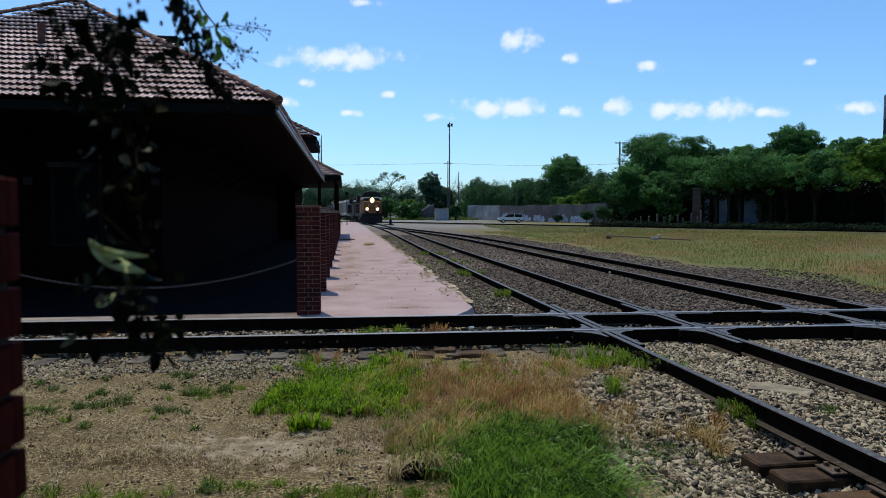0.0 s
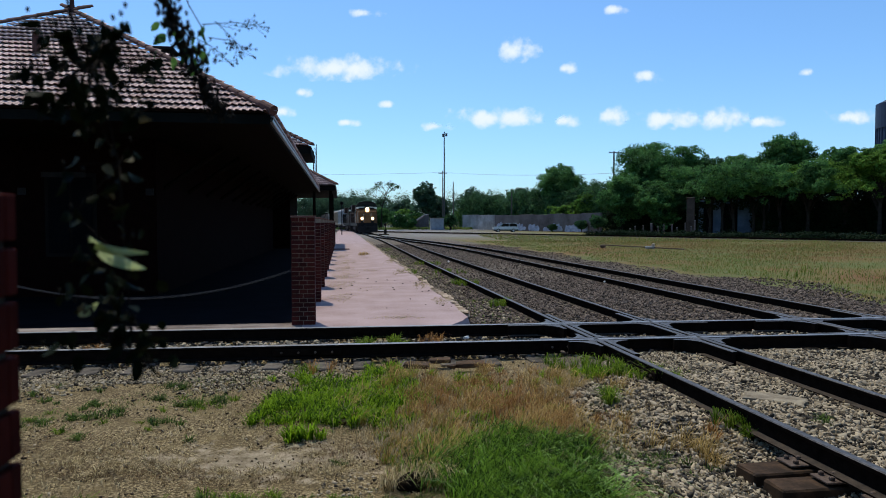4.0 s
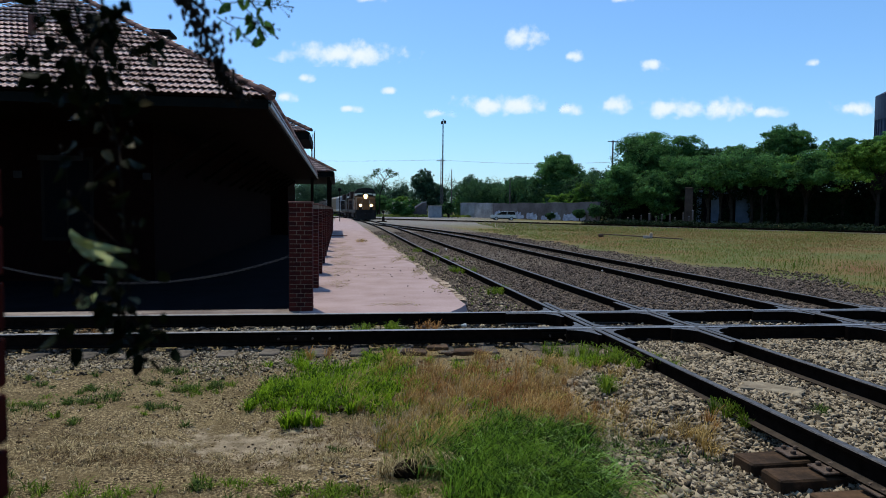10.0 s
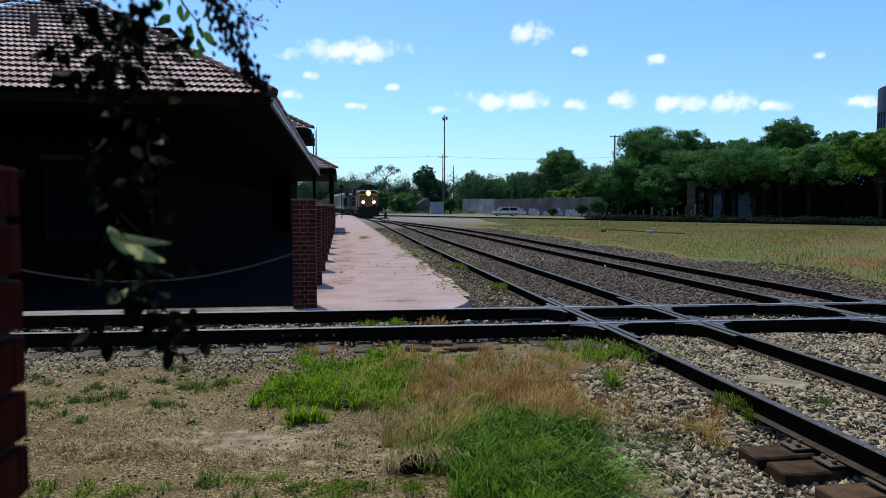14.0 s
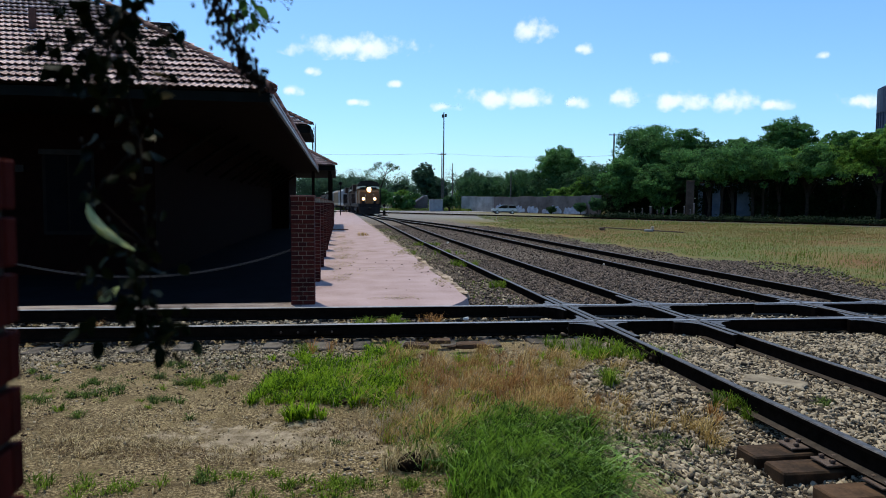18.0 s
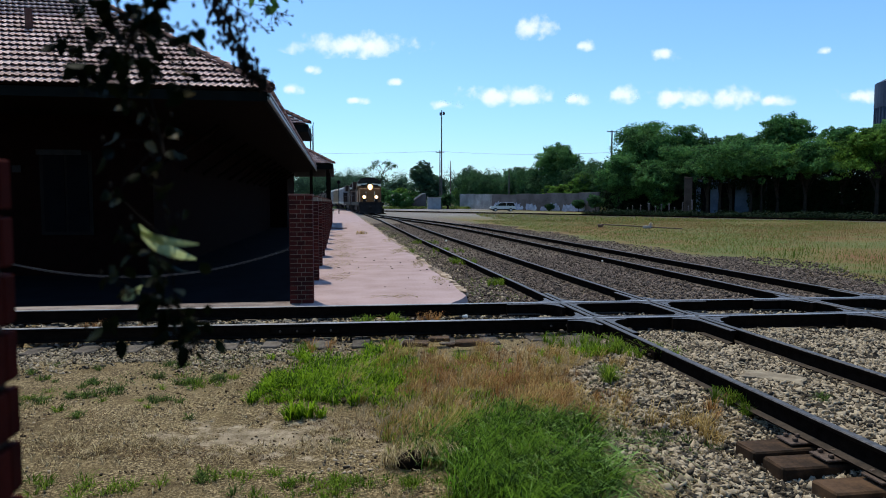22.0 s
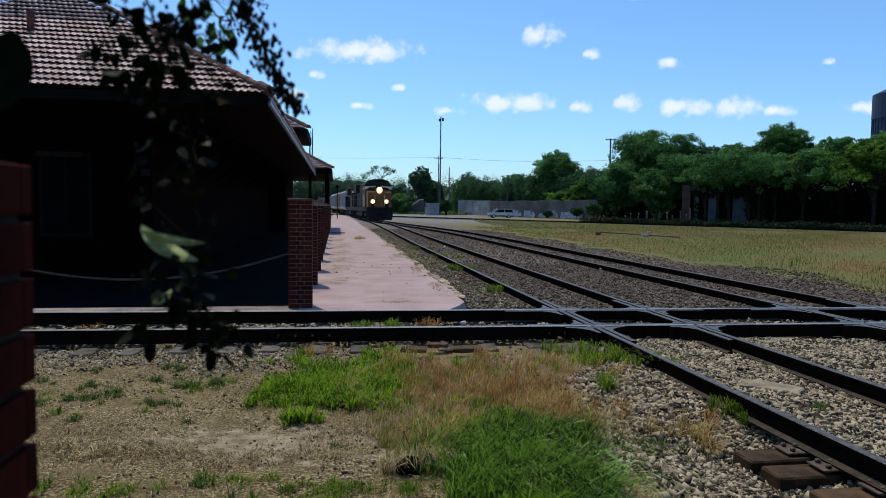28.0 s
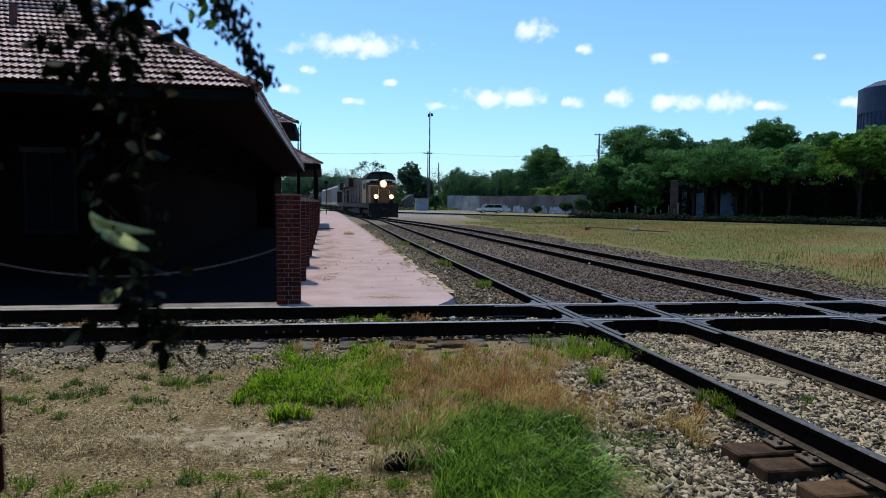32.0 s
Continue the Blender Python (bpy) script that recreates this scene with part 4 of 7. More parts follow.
for i in range(80):
    u = i / 79
    x, y = 30 + 56 * u + wr.uniform(-1, 1), 121 - 40 * u + wr.uniform(-1.5, 1.5)
    h = wr.uniform(5.0, 8.5) if x > 48 else wr.uniform(3.0, 5.5)
    if x > 40:
        for _ in range(3):
            canopy.append(((x + wr.uniform(-1, 1), y - wr.uniform(0.5, 5), wr.uniform(6.4, 10.4)), (wr.uniform(0.7, 1.6), 1.4, wr.uniform(0.4, 0.9))))
        canopy.append(((x + wr.uniform(-1, 1), y + wr.uniform(-1, 8), wr.uniform(7.4, 11.0)), (wr.uniform(1.4, 2.4), 2.4, wr.uniform(0.8, 1.4))))
        if wr.random() < 0.4:
            canopy.append(((x + wr.uniform(-1, 1), y - wr.uniform(1, 4), wr.uniform(4.8, 6.4)), (wr.uniform(0.4, 0.8), 0.6, wr.uniform(0.3, 0.7))))
    if 43 < x < 54:
        continue
    scrub.append(((x + 2, y + 7, h * 0.45), (wr.uniform(1.6, 2.8), 1.6, h * 0.55)))
    scrub.append(((x + 2, y + 5, 0.8), (1.6, 1.0, 0.9)))
for i in range(14):
    x = wr.choice((42.6, 43.6, 46.6, 47.6, 49.6, 53.0, 54.0)) + wr.uniform(-0.5, 0.5)
    scrub.append(((x, 112.2 - 0.36 * (x - 43), wr.uniform(1.5, 3.2)), (0.7, 0.5, wr.uniform(1.4, 2.6))))
for i in range(26):
    x = 41.5 + 14.5 * i / 25
    scrub.append(((x, 111.4 - 0.36 * (x - 43) + wr.uniform(-0.5, 0.5), wr.uniform(4.4, 6.4)), (1.0, 0.7, wr.uniform(0.6, 1.4))))
    if x > 50.5:
        scrub.append(((x, 112.0 - 0.36 * (x - 43), 2.3), (1.0, 0.7, 2.9)))
        scrub.append(((x + 1.0, 116.0 - 0.36 * (x - 43), 2.8), (1.2, 0.9, 3.4)))
woods("undergrowth", scrub, 70000, 0.22, M_leaf_d, "dense undergrowth below the trees, painted dark with their shade", 72)
woods("overhanging_boughs", [c for c in canopy if c[0][0] < 57], 30000, 0.17, M_leaf_a, "leafy boughs of the wood's edge over deep shade", 76)
# the lighter leaf material here paints sunlit clumps into the canopy
woods("overhanging_boughs", [c for c in canopy if c[0][0] >= 57], 34000, 0.17, M_leaf_b, "boughs of the wood's edge in lighter green that paints sunlit clumps", 77)
brush = []
for i in range(110):
    u = i / 109
    brush.append(((22 + 44 * u + wr.uniform(-1, 1), 97 - 44 * u + wr.uniform(-2.5, 2.5), 0.15), (wr.uniform(1.0, 2.0), 1.6, wr.uniform(0.3, 0.75))))
woods("brush", brush, 26000, 0.16, M_leaf_d, "low brush beyond the far track with shade painted into its leaves", 78)
behind = []
for i in range(60):
    u = i / 59
    x, y = 36 + 60 * u, 142 - 30 * u
    h = wr.uniform(9.5, 14)
    behind.append(((x, y, h * 0.5), (3.2, 2.5, h * 0.5)))
woods("woods", behind, 50000, 0.3, M_leaf_d, "solid woods behind the field, deep shade painted into the leaves", 73)
mid = []
for i in range(60):
    u = i / 59
    mid.append(((5 + 27 * u + wr.uniform(-1, 1), 188 - 55 * u, wr.uniform(3, 5)), (wr.uniform(1.8, 2.8), 2, wr.uniform(3.8, 5.4))))
    mid.append(((5 + 27 * u + wr.uniform(-1, 1), 186 - 55 * u, wr.uniform(4.5, 9.2)), (wr.uniform(0.9, 1.8), 1.4, wr.uniform(0.7, 1.4))))
woods("woods", mid, 50000, 0.2, M_leaf_c, "green woods rising behind the concrete wall", 74)

# ---- walls and things at the far side ----
def long_wall(name, a, b, z, thick, material, label):
    a, b = Vector(a), Vector(b)
    ln = (b - a).length
    t = empty(name, pose(a.x, a.y, -0.04, 0, 0, math.degrees(math.atan2(b.y - a.y, b.x - a.x))), label, "wall")
    n = max(1, int(ln / 6))
    for k in range(n):
        x0, x1 = ln * k / n, ln * (k + 1) / n
        part("wall_panel", box(x0 + 0.02, x1 - 0.02, 0, thick, 0, z - (0.12 if k % 2 else 0), 0.02), material, t)
    return t, ln


w1, l1 = long_wall("concrete_wall", (4.84, 172), (11.91, 158), 3.7, 0.4, M_conc_light, "low whitewashed concrete wall with faded paint")
w2, l2 = long_wall("concrete_wall", (11.91, 157.5), (27.17, 118), 3.5, 0.4, M_conc_dark, "long weathered grey concrete wall with faded graffiti")
for k in range(26):
    x0, w_ = 1 + wr.uniform(0, l2 - 6), wr.uniform(0.8, 2.6)
    h_ = wr.uniform(0.7, 1.9)
    bm = bmesh.new()
    pts = [(x0 + w_ * u + wr.uniform(-0.2, 0.2), 0.12 + h_ * v + wr.uniform(-0.15, 0.15)) for u, v in ((0, 0), (0.4, 0), (1, 0.1), (1.05, 0.5), (0.8, 1), (0.45, 0.8), (0.1, 1), (-0.1, 0.5))]
    add_prism(bm, pts, 1, -0.012 - 0.001 * k / 3, -0.004)
    part("paint_patch", bm, M_graffiti, w2)


def pole(x, y, h, r, label, arms=()):
    p = empty("utility_pole", pose(x, y, -0.04), label, "pole")
    part("shaft", tube([(0, 0, 0), (0, 0, h)], [r, r * 0.6], 10), M_pole, p)
    for z, w in arms:
        part("crossarm", box(-w / 2, w / 2, -0.08, 0.08, z, z + 0.18, 0.02), M_pole, p)
        for sx in (-1, 1):
            part("insulator", disc((sx * w * 0.42, 0, z + 0.28), (0, 0, 1), 0.06, 0.2, 8), M_pole, p)
    return p


mast = pole(0.27, 165, 23.6, 0.2, "tall slim dark pole with fittings at its top")
for a in range(3):
    part("fitting", disc((0.5 * math.cos(a * 2.1), 0.5 * math.sin(a * 2.1), 22.9 - 0.1 * a), (0, 0, 1), 0.25, 0.7, 8), M_pole, mast)
pole(2.50, 168, 11.8, 0.16, "thin utility pole beside a dark hedge")
pole(-0.15, 185, 15.8, 0.18, "thin utility pole carrying a wire", ((15.0, 2.4),))
pole(15.03, 150, 8.6, 0.2, "short dark pole in front of the wall")
pole(37.40, 150, 17.4, 0.25, "utility pole with a crossarm above the trees", ((17.0, 2.2),))


def signal_house():
    s = empty("signal_house", pose(-1.46, 160, -0.04, 0, 0, 6), "small grey sheet metal signal house with a pale roof", "shed")
    part("body", box(-1.5, 1.5, -1.0, 1.0, 0, 2.7, 0.03), M_shed, s)
    part("roof", box(-1.62, 1.62, -1.12, 1.12, 2.7, 2.86, 0.03), M_conc_light, s)
    part("door", box(-0.4, 0.4, -1.03, -1.003, 0.15, 2.2, 0.01), M_shed, s)


signal_house()
tree(1.74, 162, 4.2, 4.2, M_leaf_c, "dark hedge beside the signal house", 61, bare=0.0, count=1800, size=0.3, category="hedge")


def water_tank():
    x, y, r = 172.9, 250, 13.0
    t = empty("water_tank", pose(x, y, -0.05), "huge dark cylindrical water tank rising behind the trees", "water tank")
    part("shell", tube([(0, 0, 0), (0, 0, 44.9)], r, 48), M_silo, t)
    part("upper_band", tube([(0, 0, 36.4), (0, 0, 45.4)], r + 0.25, 48), M_silo, t)
    part("roof", tube([(0, 0, 45.4), (0, 0, 47.9), (0, 0, 49.4)], [r + 0.2, r * 0.65, 0.5], 48), M_silo, t)
    for k in range(48):
        a = 2 * math.pi * k / 48
        part("rib", tube([(r * math.cos(a), r * math.sin(a), 0), (r * math.cos(a), r * math.sin(a), 36.4)], 0.22, 5), M_silo, t)


water_tank()


def parked_car():
    c = empty("car", pose(11.66, 128, -0.03, 0, 0, 4), "silver estate car parked in the sun by the road", "car")
    bm = bmesh.new()
    add_prism(bm, [(-2.35, 0.35), (2.35, 0.35), (2.38, 0.85), (2.3, 1.0), (1.1, 1.05), (0.3, 1.05), (-2.2, 1.05), (-2.38, 0.8)], 1, -0.9, 0.9)
    bmesh.ops.bevel(bm, geom=bm.edges[:], offset=0.06, segments=2, affect="EDGES")
    bmesh.ops.rotate(bm, cent=(0, 0, 0), matrix=Matrix.Rotation(math.pi, 3, "Z"), verts=bm.verts)
    part("body", bm, M_car, c)
    bm = bmesh.new()
    add_prism(bm, [(-1.25, 1.04), (2.2, 1.04), (1.95, 1.6), (-0.45, 1.62)], 1, -0.78, 0.78)
    cabin = part("cabin", bm, M_glass, c)
    part("roof", box(-0.5, 1.98, -0.76, 0.76, 1.6, 1.68, 0.03), M_car, c)
    for x_ in (0.55,):
        part("pillar", box(x_, x_ + 0.1, -0.8, -0.775, 1.04, 1.6), M_car, cabin)
    for x_ in (-1.45, 1.4):
        for y_ in (-0.85, 0.85):
            w = part("wheel", disc((x_, y_, 0.33), (0, 1, 0), 0.34, 0.22, 18), M_rubber, c)
            part("rim", disc((x_, y_ + (0.1 if y_ > 0 else -0.1), 0.33), (0, 1, 0), 0.2, 0.06, 12), M_car, w)
    part("sill", box(-2.3, 2.3, -0.93, 0.93, 0.26, 0.5, 0.03), M_rubber, c)
    for y_ in (-0.6, 0.6):
        part("headlamp", box(-2.42, -2.34, y_ - 0.2, y_ + 0.2, 0.66, 0.82, 0.02), M_pale, c)


parked_car()


def bare_tree():
    t = empty("bare_tree", pose(-16.2, 180, -0.05), "nearly leafless tree with thin pale branches", "tree")
    r = random.Random(21)
    bm = bmesh.new()

    def limb(p, d, ln, rad, depth):
        q = p + d * ln
        add_tube(bm, [p, (p + q) / 2 + Vector((r.uniform(-0.2, 0.2), 0, r.uniform(0, 0.2))), q], [rad, rad * 0.8, rad * 0.6], 5)
        ends.append(q)
        if depth:
            for _ in range(4):
                nd_ = (d + Vector((r.uniform(-1.1, 1.1), r.uniform(-0.6, 0.6), r.uniform(-0.2, 0.35)))).normalized()
                limb(q, nd_, ln * r.uniform(0.45, 0.62), rad * 0.52, depth - 1)
    ends = []
    limb(Vector((0, 0, 0)), Vector((0.02, 0, 1)), 6.0, 0.18, 4)
    part("trunk", bm, M_bark, t)
    e = [q for q in ends if q.z > 7.5]
    q, f = leaf_cloud([tuple(v) for v in e], [(0.4, 0.4, 0.3)] * len(e), 600, 0.2, 8)
    soup("crown", q, f, M_leaf_c, t)


bare_tree()
for k, (x, y, h, w, m) in enumerate(((-11.5, 196, 6.2, 9, M_leaf_b), (-8.0, 200, 5.0, 7, M_leaf_a), (-19, 205, 7, 8, M_leaf_a), (7, 188, 7.5, 8, M_leaf_b), (13, 178, 8.5, 9, M_leaf_a), (19, 165, 7.5, 8, M_leaf_b), (29, 138, 8.5, 7, M_leaf_b), (33, 132, 10, 8, M_leaf_a), (38, 118, 8, 7, M_leaf_a))):
    tree(x, y, h, w, m, PALE if m is M_leaf_b else OAK, 140 + k, bare=0.0, count=6500, size=0.3)


def wire(a, b, sag, r):
    p_ = [Vector(a).lerp(Vector(b), i / 12) - Vector((0, 0, sag * 4 * (i / 12) * (1 - i / 12))) for i in range(13)]
    w = obj("power_line", tube(p_, r, 5), M_wire)
    tagged(w, "thin black overhead wire strung between poles", "wire", "overhead wires")


wire((-0.15, 185, 15.3), (-55, 190, 15.3), 0.4, 0.025)
wire((-0.15, 185, 15.3), (45, 158, 13.5), 0.8, 0.025)
white_house = empty("building", pose(48.5, 113.5, -0.05, 0, 0, -20), "pale blue-grey building half hidden behind dark trees", "building")
part("wall", box(-5.6, 5.2, 0, 5, 0, 5.6), M_blue_wall, white_house)
part("roof", box(-5.8, 5.4, -0.1, 5.4, 5.6, 5.8, 0.03), M_tie, white_house)
for k, (x, w_) in enumerate(((-4.9, 1.5), (-1.9, 2.3), (3.0, 2.0))):
    part("doorway", box(x, x + w_, -0.06, -0.004, 0, 5.0), M_dark_glass, white_house)
for k, x in enumerate((43.5, 45.2, 46.8, 49.6, 51.0, 53.2)):
    tree(x, 111.5 - 0.36 * (x - 43), 8.0, 4.0, M_leaf_a, "slender tree with a dark trunk in deep shade", 170 + k, trunk=0.26, bare=0.66, count=2600, size=0.22, lobes=8)


pillar = empty("concrete_pillar", pose(38.6, 106.5, -0.05, 0, 0, -20), "tall weathered brown concrete pillar at the wood's edge", "pillar")
part("shaft", box(-0.6, 0.6, -0.45, 0.45, 0, 5.5, 0.06), M_pillar, pillar)
part("cap", box(-0.64, 0.64, -0.5, 0.5, 5.5, 5.7, 0.05), M_pillar, pillar)
part("plinth", box(-0.75, 0.75, -0.6, 0.6, 0, 0.5, 0.05), M_pillar, pillar)
for k, (x, h_, w_) in enumerate(((28.6, 0.9, 0.14), (29.3, 1.2, 0.12), (30.4, 1.3, 0.14), (31.6, 1.6, 0.24), (32.5, 1.1, 0.12), (33.3, 1.4, 0.13), (34.4, 1.5, 0.2), (35.1, 1.0, 0.12), (36.2, 1.7, 0.16), (37.0, 1.2, 0.12), (37.5, 2.1, 0.2))):
    f_ = empty("fence_post", pose(x, 104.5 - 0.3 * (x - 28), -0.05, 0, 2 * (k % 3 - 1), 9 * k), "weathered fence post below the trees", "fence post", "posts below the trees")
    part("post", box(-w_ / 2, w_ / 2, -w_ / 2, w_ / 2, 0, h_, 0.03), M_conc_dark, f_)
    part("top", box(-w_ / 2 - 0.02, w_ / 2 + 0.02, -w_ / 2 - 0.02, w_ / 2 + 0.02, h_, h_ + 0.08, 0.02), M_conc_light, f_)


def platform_signal():
    t = empty("platform_signal", pose(-13.8, 93, 0.0), "thin dark signal post with a round black head", "signal post")
    part("post", tube([(0, 0, 0), (0, 0, 4.2)], 0.06, 8), M_black, t)
    part("head", disc((0, -0.05, 4.4), (0, 1, 0), 0.26, 0.14, 16), M_black, t)
    part("lens", disc((0, -0.135, 4.4), (0, 1, 0), 0.15, 0.03, 12), M_dark_glass, t)


platform_signal()
for nn_, dd_ in ((-0.6, 43.0), (-1.6, 43.0), (-0.6, 48), (-0.6, 53)):
    part("porch_post", box(nn_ - 0.09, nn_ + 0.09, dd_ - 0.09, dd_ + 0.09, 0.06, 3.76, 0.01), M_soffit, depot)


def switch_stand():
    a = along(main_shift(98) + 2.3, 98)
    t = empty("switch_stand", pose(a.x, a.y, 0.0, 0, 0, YAW), "small black switch stand with a target beside the track", "switch stand")
    part("base", box(-0.9, 0.5, -0.25, 0.25, 0.0, 0.16, 0.02), M_tie, t)
    part("stand", box(-0.18, 0.18, -0.15, 0.15, 0.16, 0.75, 0.03), M_black, t)
    part("mast", tube([(0, 0, 0.7), (0, 0, 1.5)], 0.05, 8), M_black, t)
    part("target", disc((0, 0, 1.45), (0, 1, 0), 0.2, 0.03, 12), M_black, t)
    part("lever", tube([(0.15, 0, 0.5), (0.75, 0, 0.3)], 0.03, 6), M_black, t)


switch_stand()
mound = empty("shed", pose(-5.2, 172, -0.05, 0, 0, 8), "low weathered grey lean-to shed half hidden by bushes", "shed")
bm_ = bmesh.new()
add_prism(bm_, [(-2.6, 0), (1.6, 0), (1.6, 3.7), (0.6, 3.6), (-1.2, 2.4), (-2.4, 1.0)], 1, 0, 4)
part("body", bm_, M_conc_dark, mound)
part("roof", tube([(-2.5, 2, 1.05), (-1.25, 2, 2.5), (0.6, 2, 3.75), (1.7, 2, 3.85)], 0.12, 6), M_shed, mound)
blossom = empty("shrub", pose(-10.6, 171, -0.05), "rounded shrub with clusters of white blossom", "shrub", "trees round the field")
cl_ = [(wr.uniform(-3.2, 3.2), wr.uniform(-1, 1), wr.uniform(0.8, 4.2)) for _ in range(26)]
q_, f_ = leaf_cloud(cl_, [(1.0, 0.9, 0.8)] * 26, 7000, 0.24, 91)
soup("foliage", q_, f_, M_leaf_a, blossom)
q_, f_ = leaf_cloud([(c[0], c[1] - 0.7, c[2] + 0.3) for c in cl_[:14]], [(0.4, 0.3, 0.4)] * 14, 150, 0.13, 92)
soup("blossom", q_, f_, M_pale, blossom, )
for k, (x, y, h, w) in enumerate(((24.6, 121.6, 2.8, 3.0), (26.6, 117.2, 3.8, 3.6), (21.0, 131.0, 1.7, 2.2))):
    tree(x, y, h, w, M_leaf_c, "dark shrub growing against the concrete wall", 190 + k, trunk=0.08, bare=0.0, count=2200, size=0.2, lobes=8, category="shrub")
verge = [((-26 + 34 * i / 59 + wr.uniform(-0.6, 0.6), 168 + wr.uniform(-2, 4), 0.15), (0.9, 0.9, 0.5)) for i in range(60)]
woods("verge_grass", verge, 9000, 0.22, M_field_green, "strip of rough yellow-green grass beside the road", 79)


# ---- roof tiles ----
TILE_W, TILE_L, SLOPE = 0.26, 0.275, radians(31)


def tile_arrays():
    """One interlocking clay tile with two flutes, its lower lip thick; x across, y up the slope."""
    prof = [(0.0, 0.0), (0.012, 0.02), (0.035, 0.028), (0.06, 0.02), (0.085, 0.004), (0.13, 0.0), (0.142, 0.02), (0.165, 0.028), (0.19, 0.02), (0.215, 0.004), (TILE_W, 0.0)]
    k = len(prof)
    v = [(x, -0.03, z + 0.06) for x, z in prof] + [(x, TILE_L + 0.02, z * 0.8 + 0.004) for x, z in prof] + [(x, -0.03, z + 0.047) for x, z in prof] + [(x, 0.17, z + 0.01) for x, z in prof]
    f = [(i, i + 1, k + i + 1, k + i) for i in range(k - 1)] + [(2 * k + i, 2 * k + i + 1, i + 1, i) for i in range(k - 1)] + [(3 * k + i, 3 * k + i + 1, 2 * k + i + 1, 2 * k + i) for i in range(k - 1)]
    return np.array(v), np.array(f)


TV, TF = tile_arrays()
tile_mesh = bpy.data.meshes.new("roof_tile")
tile_mesh.from_pydata(TV.tolist(), [], TF.tolist())
tile_mesh.materials.append(M_tile)


def tiles_on(origin, across, up, rows, span, single=0):
    """Lay tiles on a slope. span(k) gives the first and last across-place in row k; the first rows are single tiles."""
    a, u = Vector(across).normalized(), Vector(up).normalized()
    nn = a.cross(u)
    rest_v, rest_f, count = [], [], 0
    for k in range(rows):
        lo_, hi_ = span(k)
        m = int((hi_ - lo_) / TILE_W)
        for i in range(m):
            x = hi_ - (i + 1) * TILE_W
            j = random.uniform(-0.004, 0.004)
            o = Vector(origin) + a * x + u * (k * TILE_L + j) + nn * (0.012 + random.uniform(0, 0.006))
            basis = Matrix(((a.x, u.x, nn.x, o.x), (a.y, u.y, nn.y, o.y), (a.z, u.z, nn.z, o.z), (0, 0, 0, 1)))
            if k < single and count < 300 and x > -7.6:
                t = new("roof_tile", tile_mesh)
                t.parent, t.matrix_local = depot, basis
                count += 1
            else:
                bm_ = np.array(basis)
                rest_v.append(TV @ bm_[:3, :3].T + bm_[:3, 3])
                rest_f.append(TF + len(TV) * (len(rest_f)))
    if rest_v:
        tagged(soup("roof_tiles", np.concatenate(rest_v), np.concatenate(rest_f), M_tile_joined, depot), kind="stuff")


TILE_Z = EAVE_Z - 0.15
cs_, sn_ = math.cos(SLOPE), math.sin(SLOPE)
tiles_on((0, EAVE_D, TILE_Z), (1, 0, 0), (0, cs_, sn_), 23, lambda k: (E0 + k * TILE_L * cs_, EAVE_N - k * TILE_L * cs_ + 0.12), 14)
tiles_on((EAVE_N, 0, TILE_Z), (0, 1, 0), (-cs_, 0, sn_), 12, lambda k: (EAVE_D + k * TILE_L * cs_, 44.0))
w29, s29 = math.cos(radians(29)), math.sin(radians(29))
tiles_on((0, 42.36, 4.06), (1, 0, 0), (0, w29, s29), 12, lambda k: (-3.5, -0.25 - k * TILE_L * w29))
tiles_on((0, 29.96, 5.06), (1, 0, 0), (0, w29, s29), 9, lambda k: (-6.4 + k * TILE_L * w29, -1.22 - k * TILE_L * w29))


def hip_caps(n, d, z, pitch, length, size=1.0, hand=1):
    """Half-round cap tiles, each lapping the next, up a hip."""
    up = Vector((-hand, 1, pitch)).normalized()
    side = Vector((hand, 1, 0)).normalized()
    out = side.cross(up).normalized()
    if out.z < 0:
        out = -out
    step = 0.36
    for k in range(int(length / step)):
        bm = bmesh.new()
        o = Vector((n, d, z)) + up * (k * step - 0.05) + out * 0.03
        rings = []
        for y, r in ((0, 0.135 * size), (0.06, 0.14 * size), (step + 0.04, 0.11 * size)):
            rings.append([bm.verts.new(o + up * y + side * (r * math.cos(t)) + out * (r * math.sin(t))) for t in (math.pi * j / 8 for j in range(9))])
        for p_, q_ in zip(rings, rings[1:]):
            for j in range(8):
                bm.faces.new((p_[j], p_[j + 1], q_[j + 1], q_[j]))
        bm.faces.new(rings[0])
        part("hip_tile", bm, M_hip, depot, smooth=False)


hip_caps(EAVE_N, EAVE_D, TILE_Z + 0.03, PITCH, 9.0, 0.62)
hip_caps(E0, EAVE_D, TILE_Z + 0.03, PITCH, 9.0, 0.62, -1)
part("finial", tube([((E0 + EAVE_N) / 2, EAVE_D + 5.47, TILE_Z + 3.2), ((E0 + EAVE_N) / 2, EAVE_D + 5.47, TILE_Z + 3.75)], [0.09, 0.04], 8), M_hip, depot)
hip_caps(-0.25, 42.4, 4.07, math.tan(radians(29)), 4.0)
hip_caps(-1.22, 30.0, 5.08, math.tan(radians(29)), 3.2)
bm = bmesh.new()
add_tube(bm, [(EAVE_N + 0.06, EAVE_D - 0.06, TILE_Z + 0.05), (EAVE_N - 0.18, EAVE_D + 0.18, TILE_Z + 0.2)], [0.1, 0.1], 12)
part("hip_end_tile", bm, M_hip, depot)
part("roof_vent", box(-5.75, -5.15, 22.2, 22.9, 5.9, 7.08, 0.02), M_black, depot)
part("roof_vent_cap", box(-5.85, -5.05, 22.1, 23.0, 7.08, 7.18, 0.02), M_black, depot)
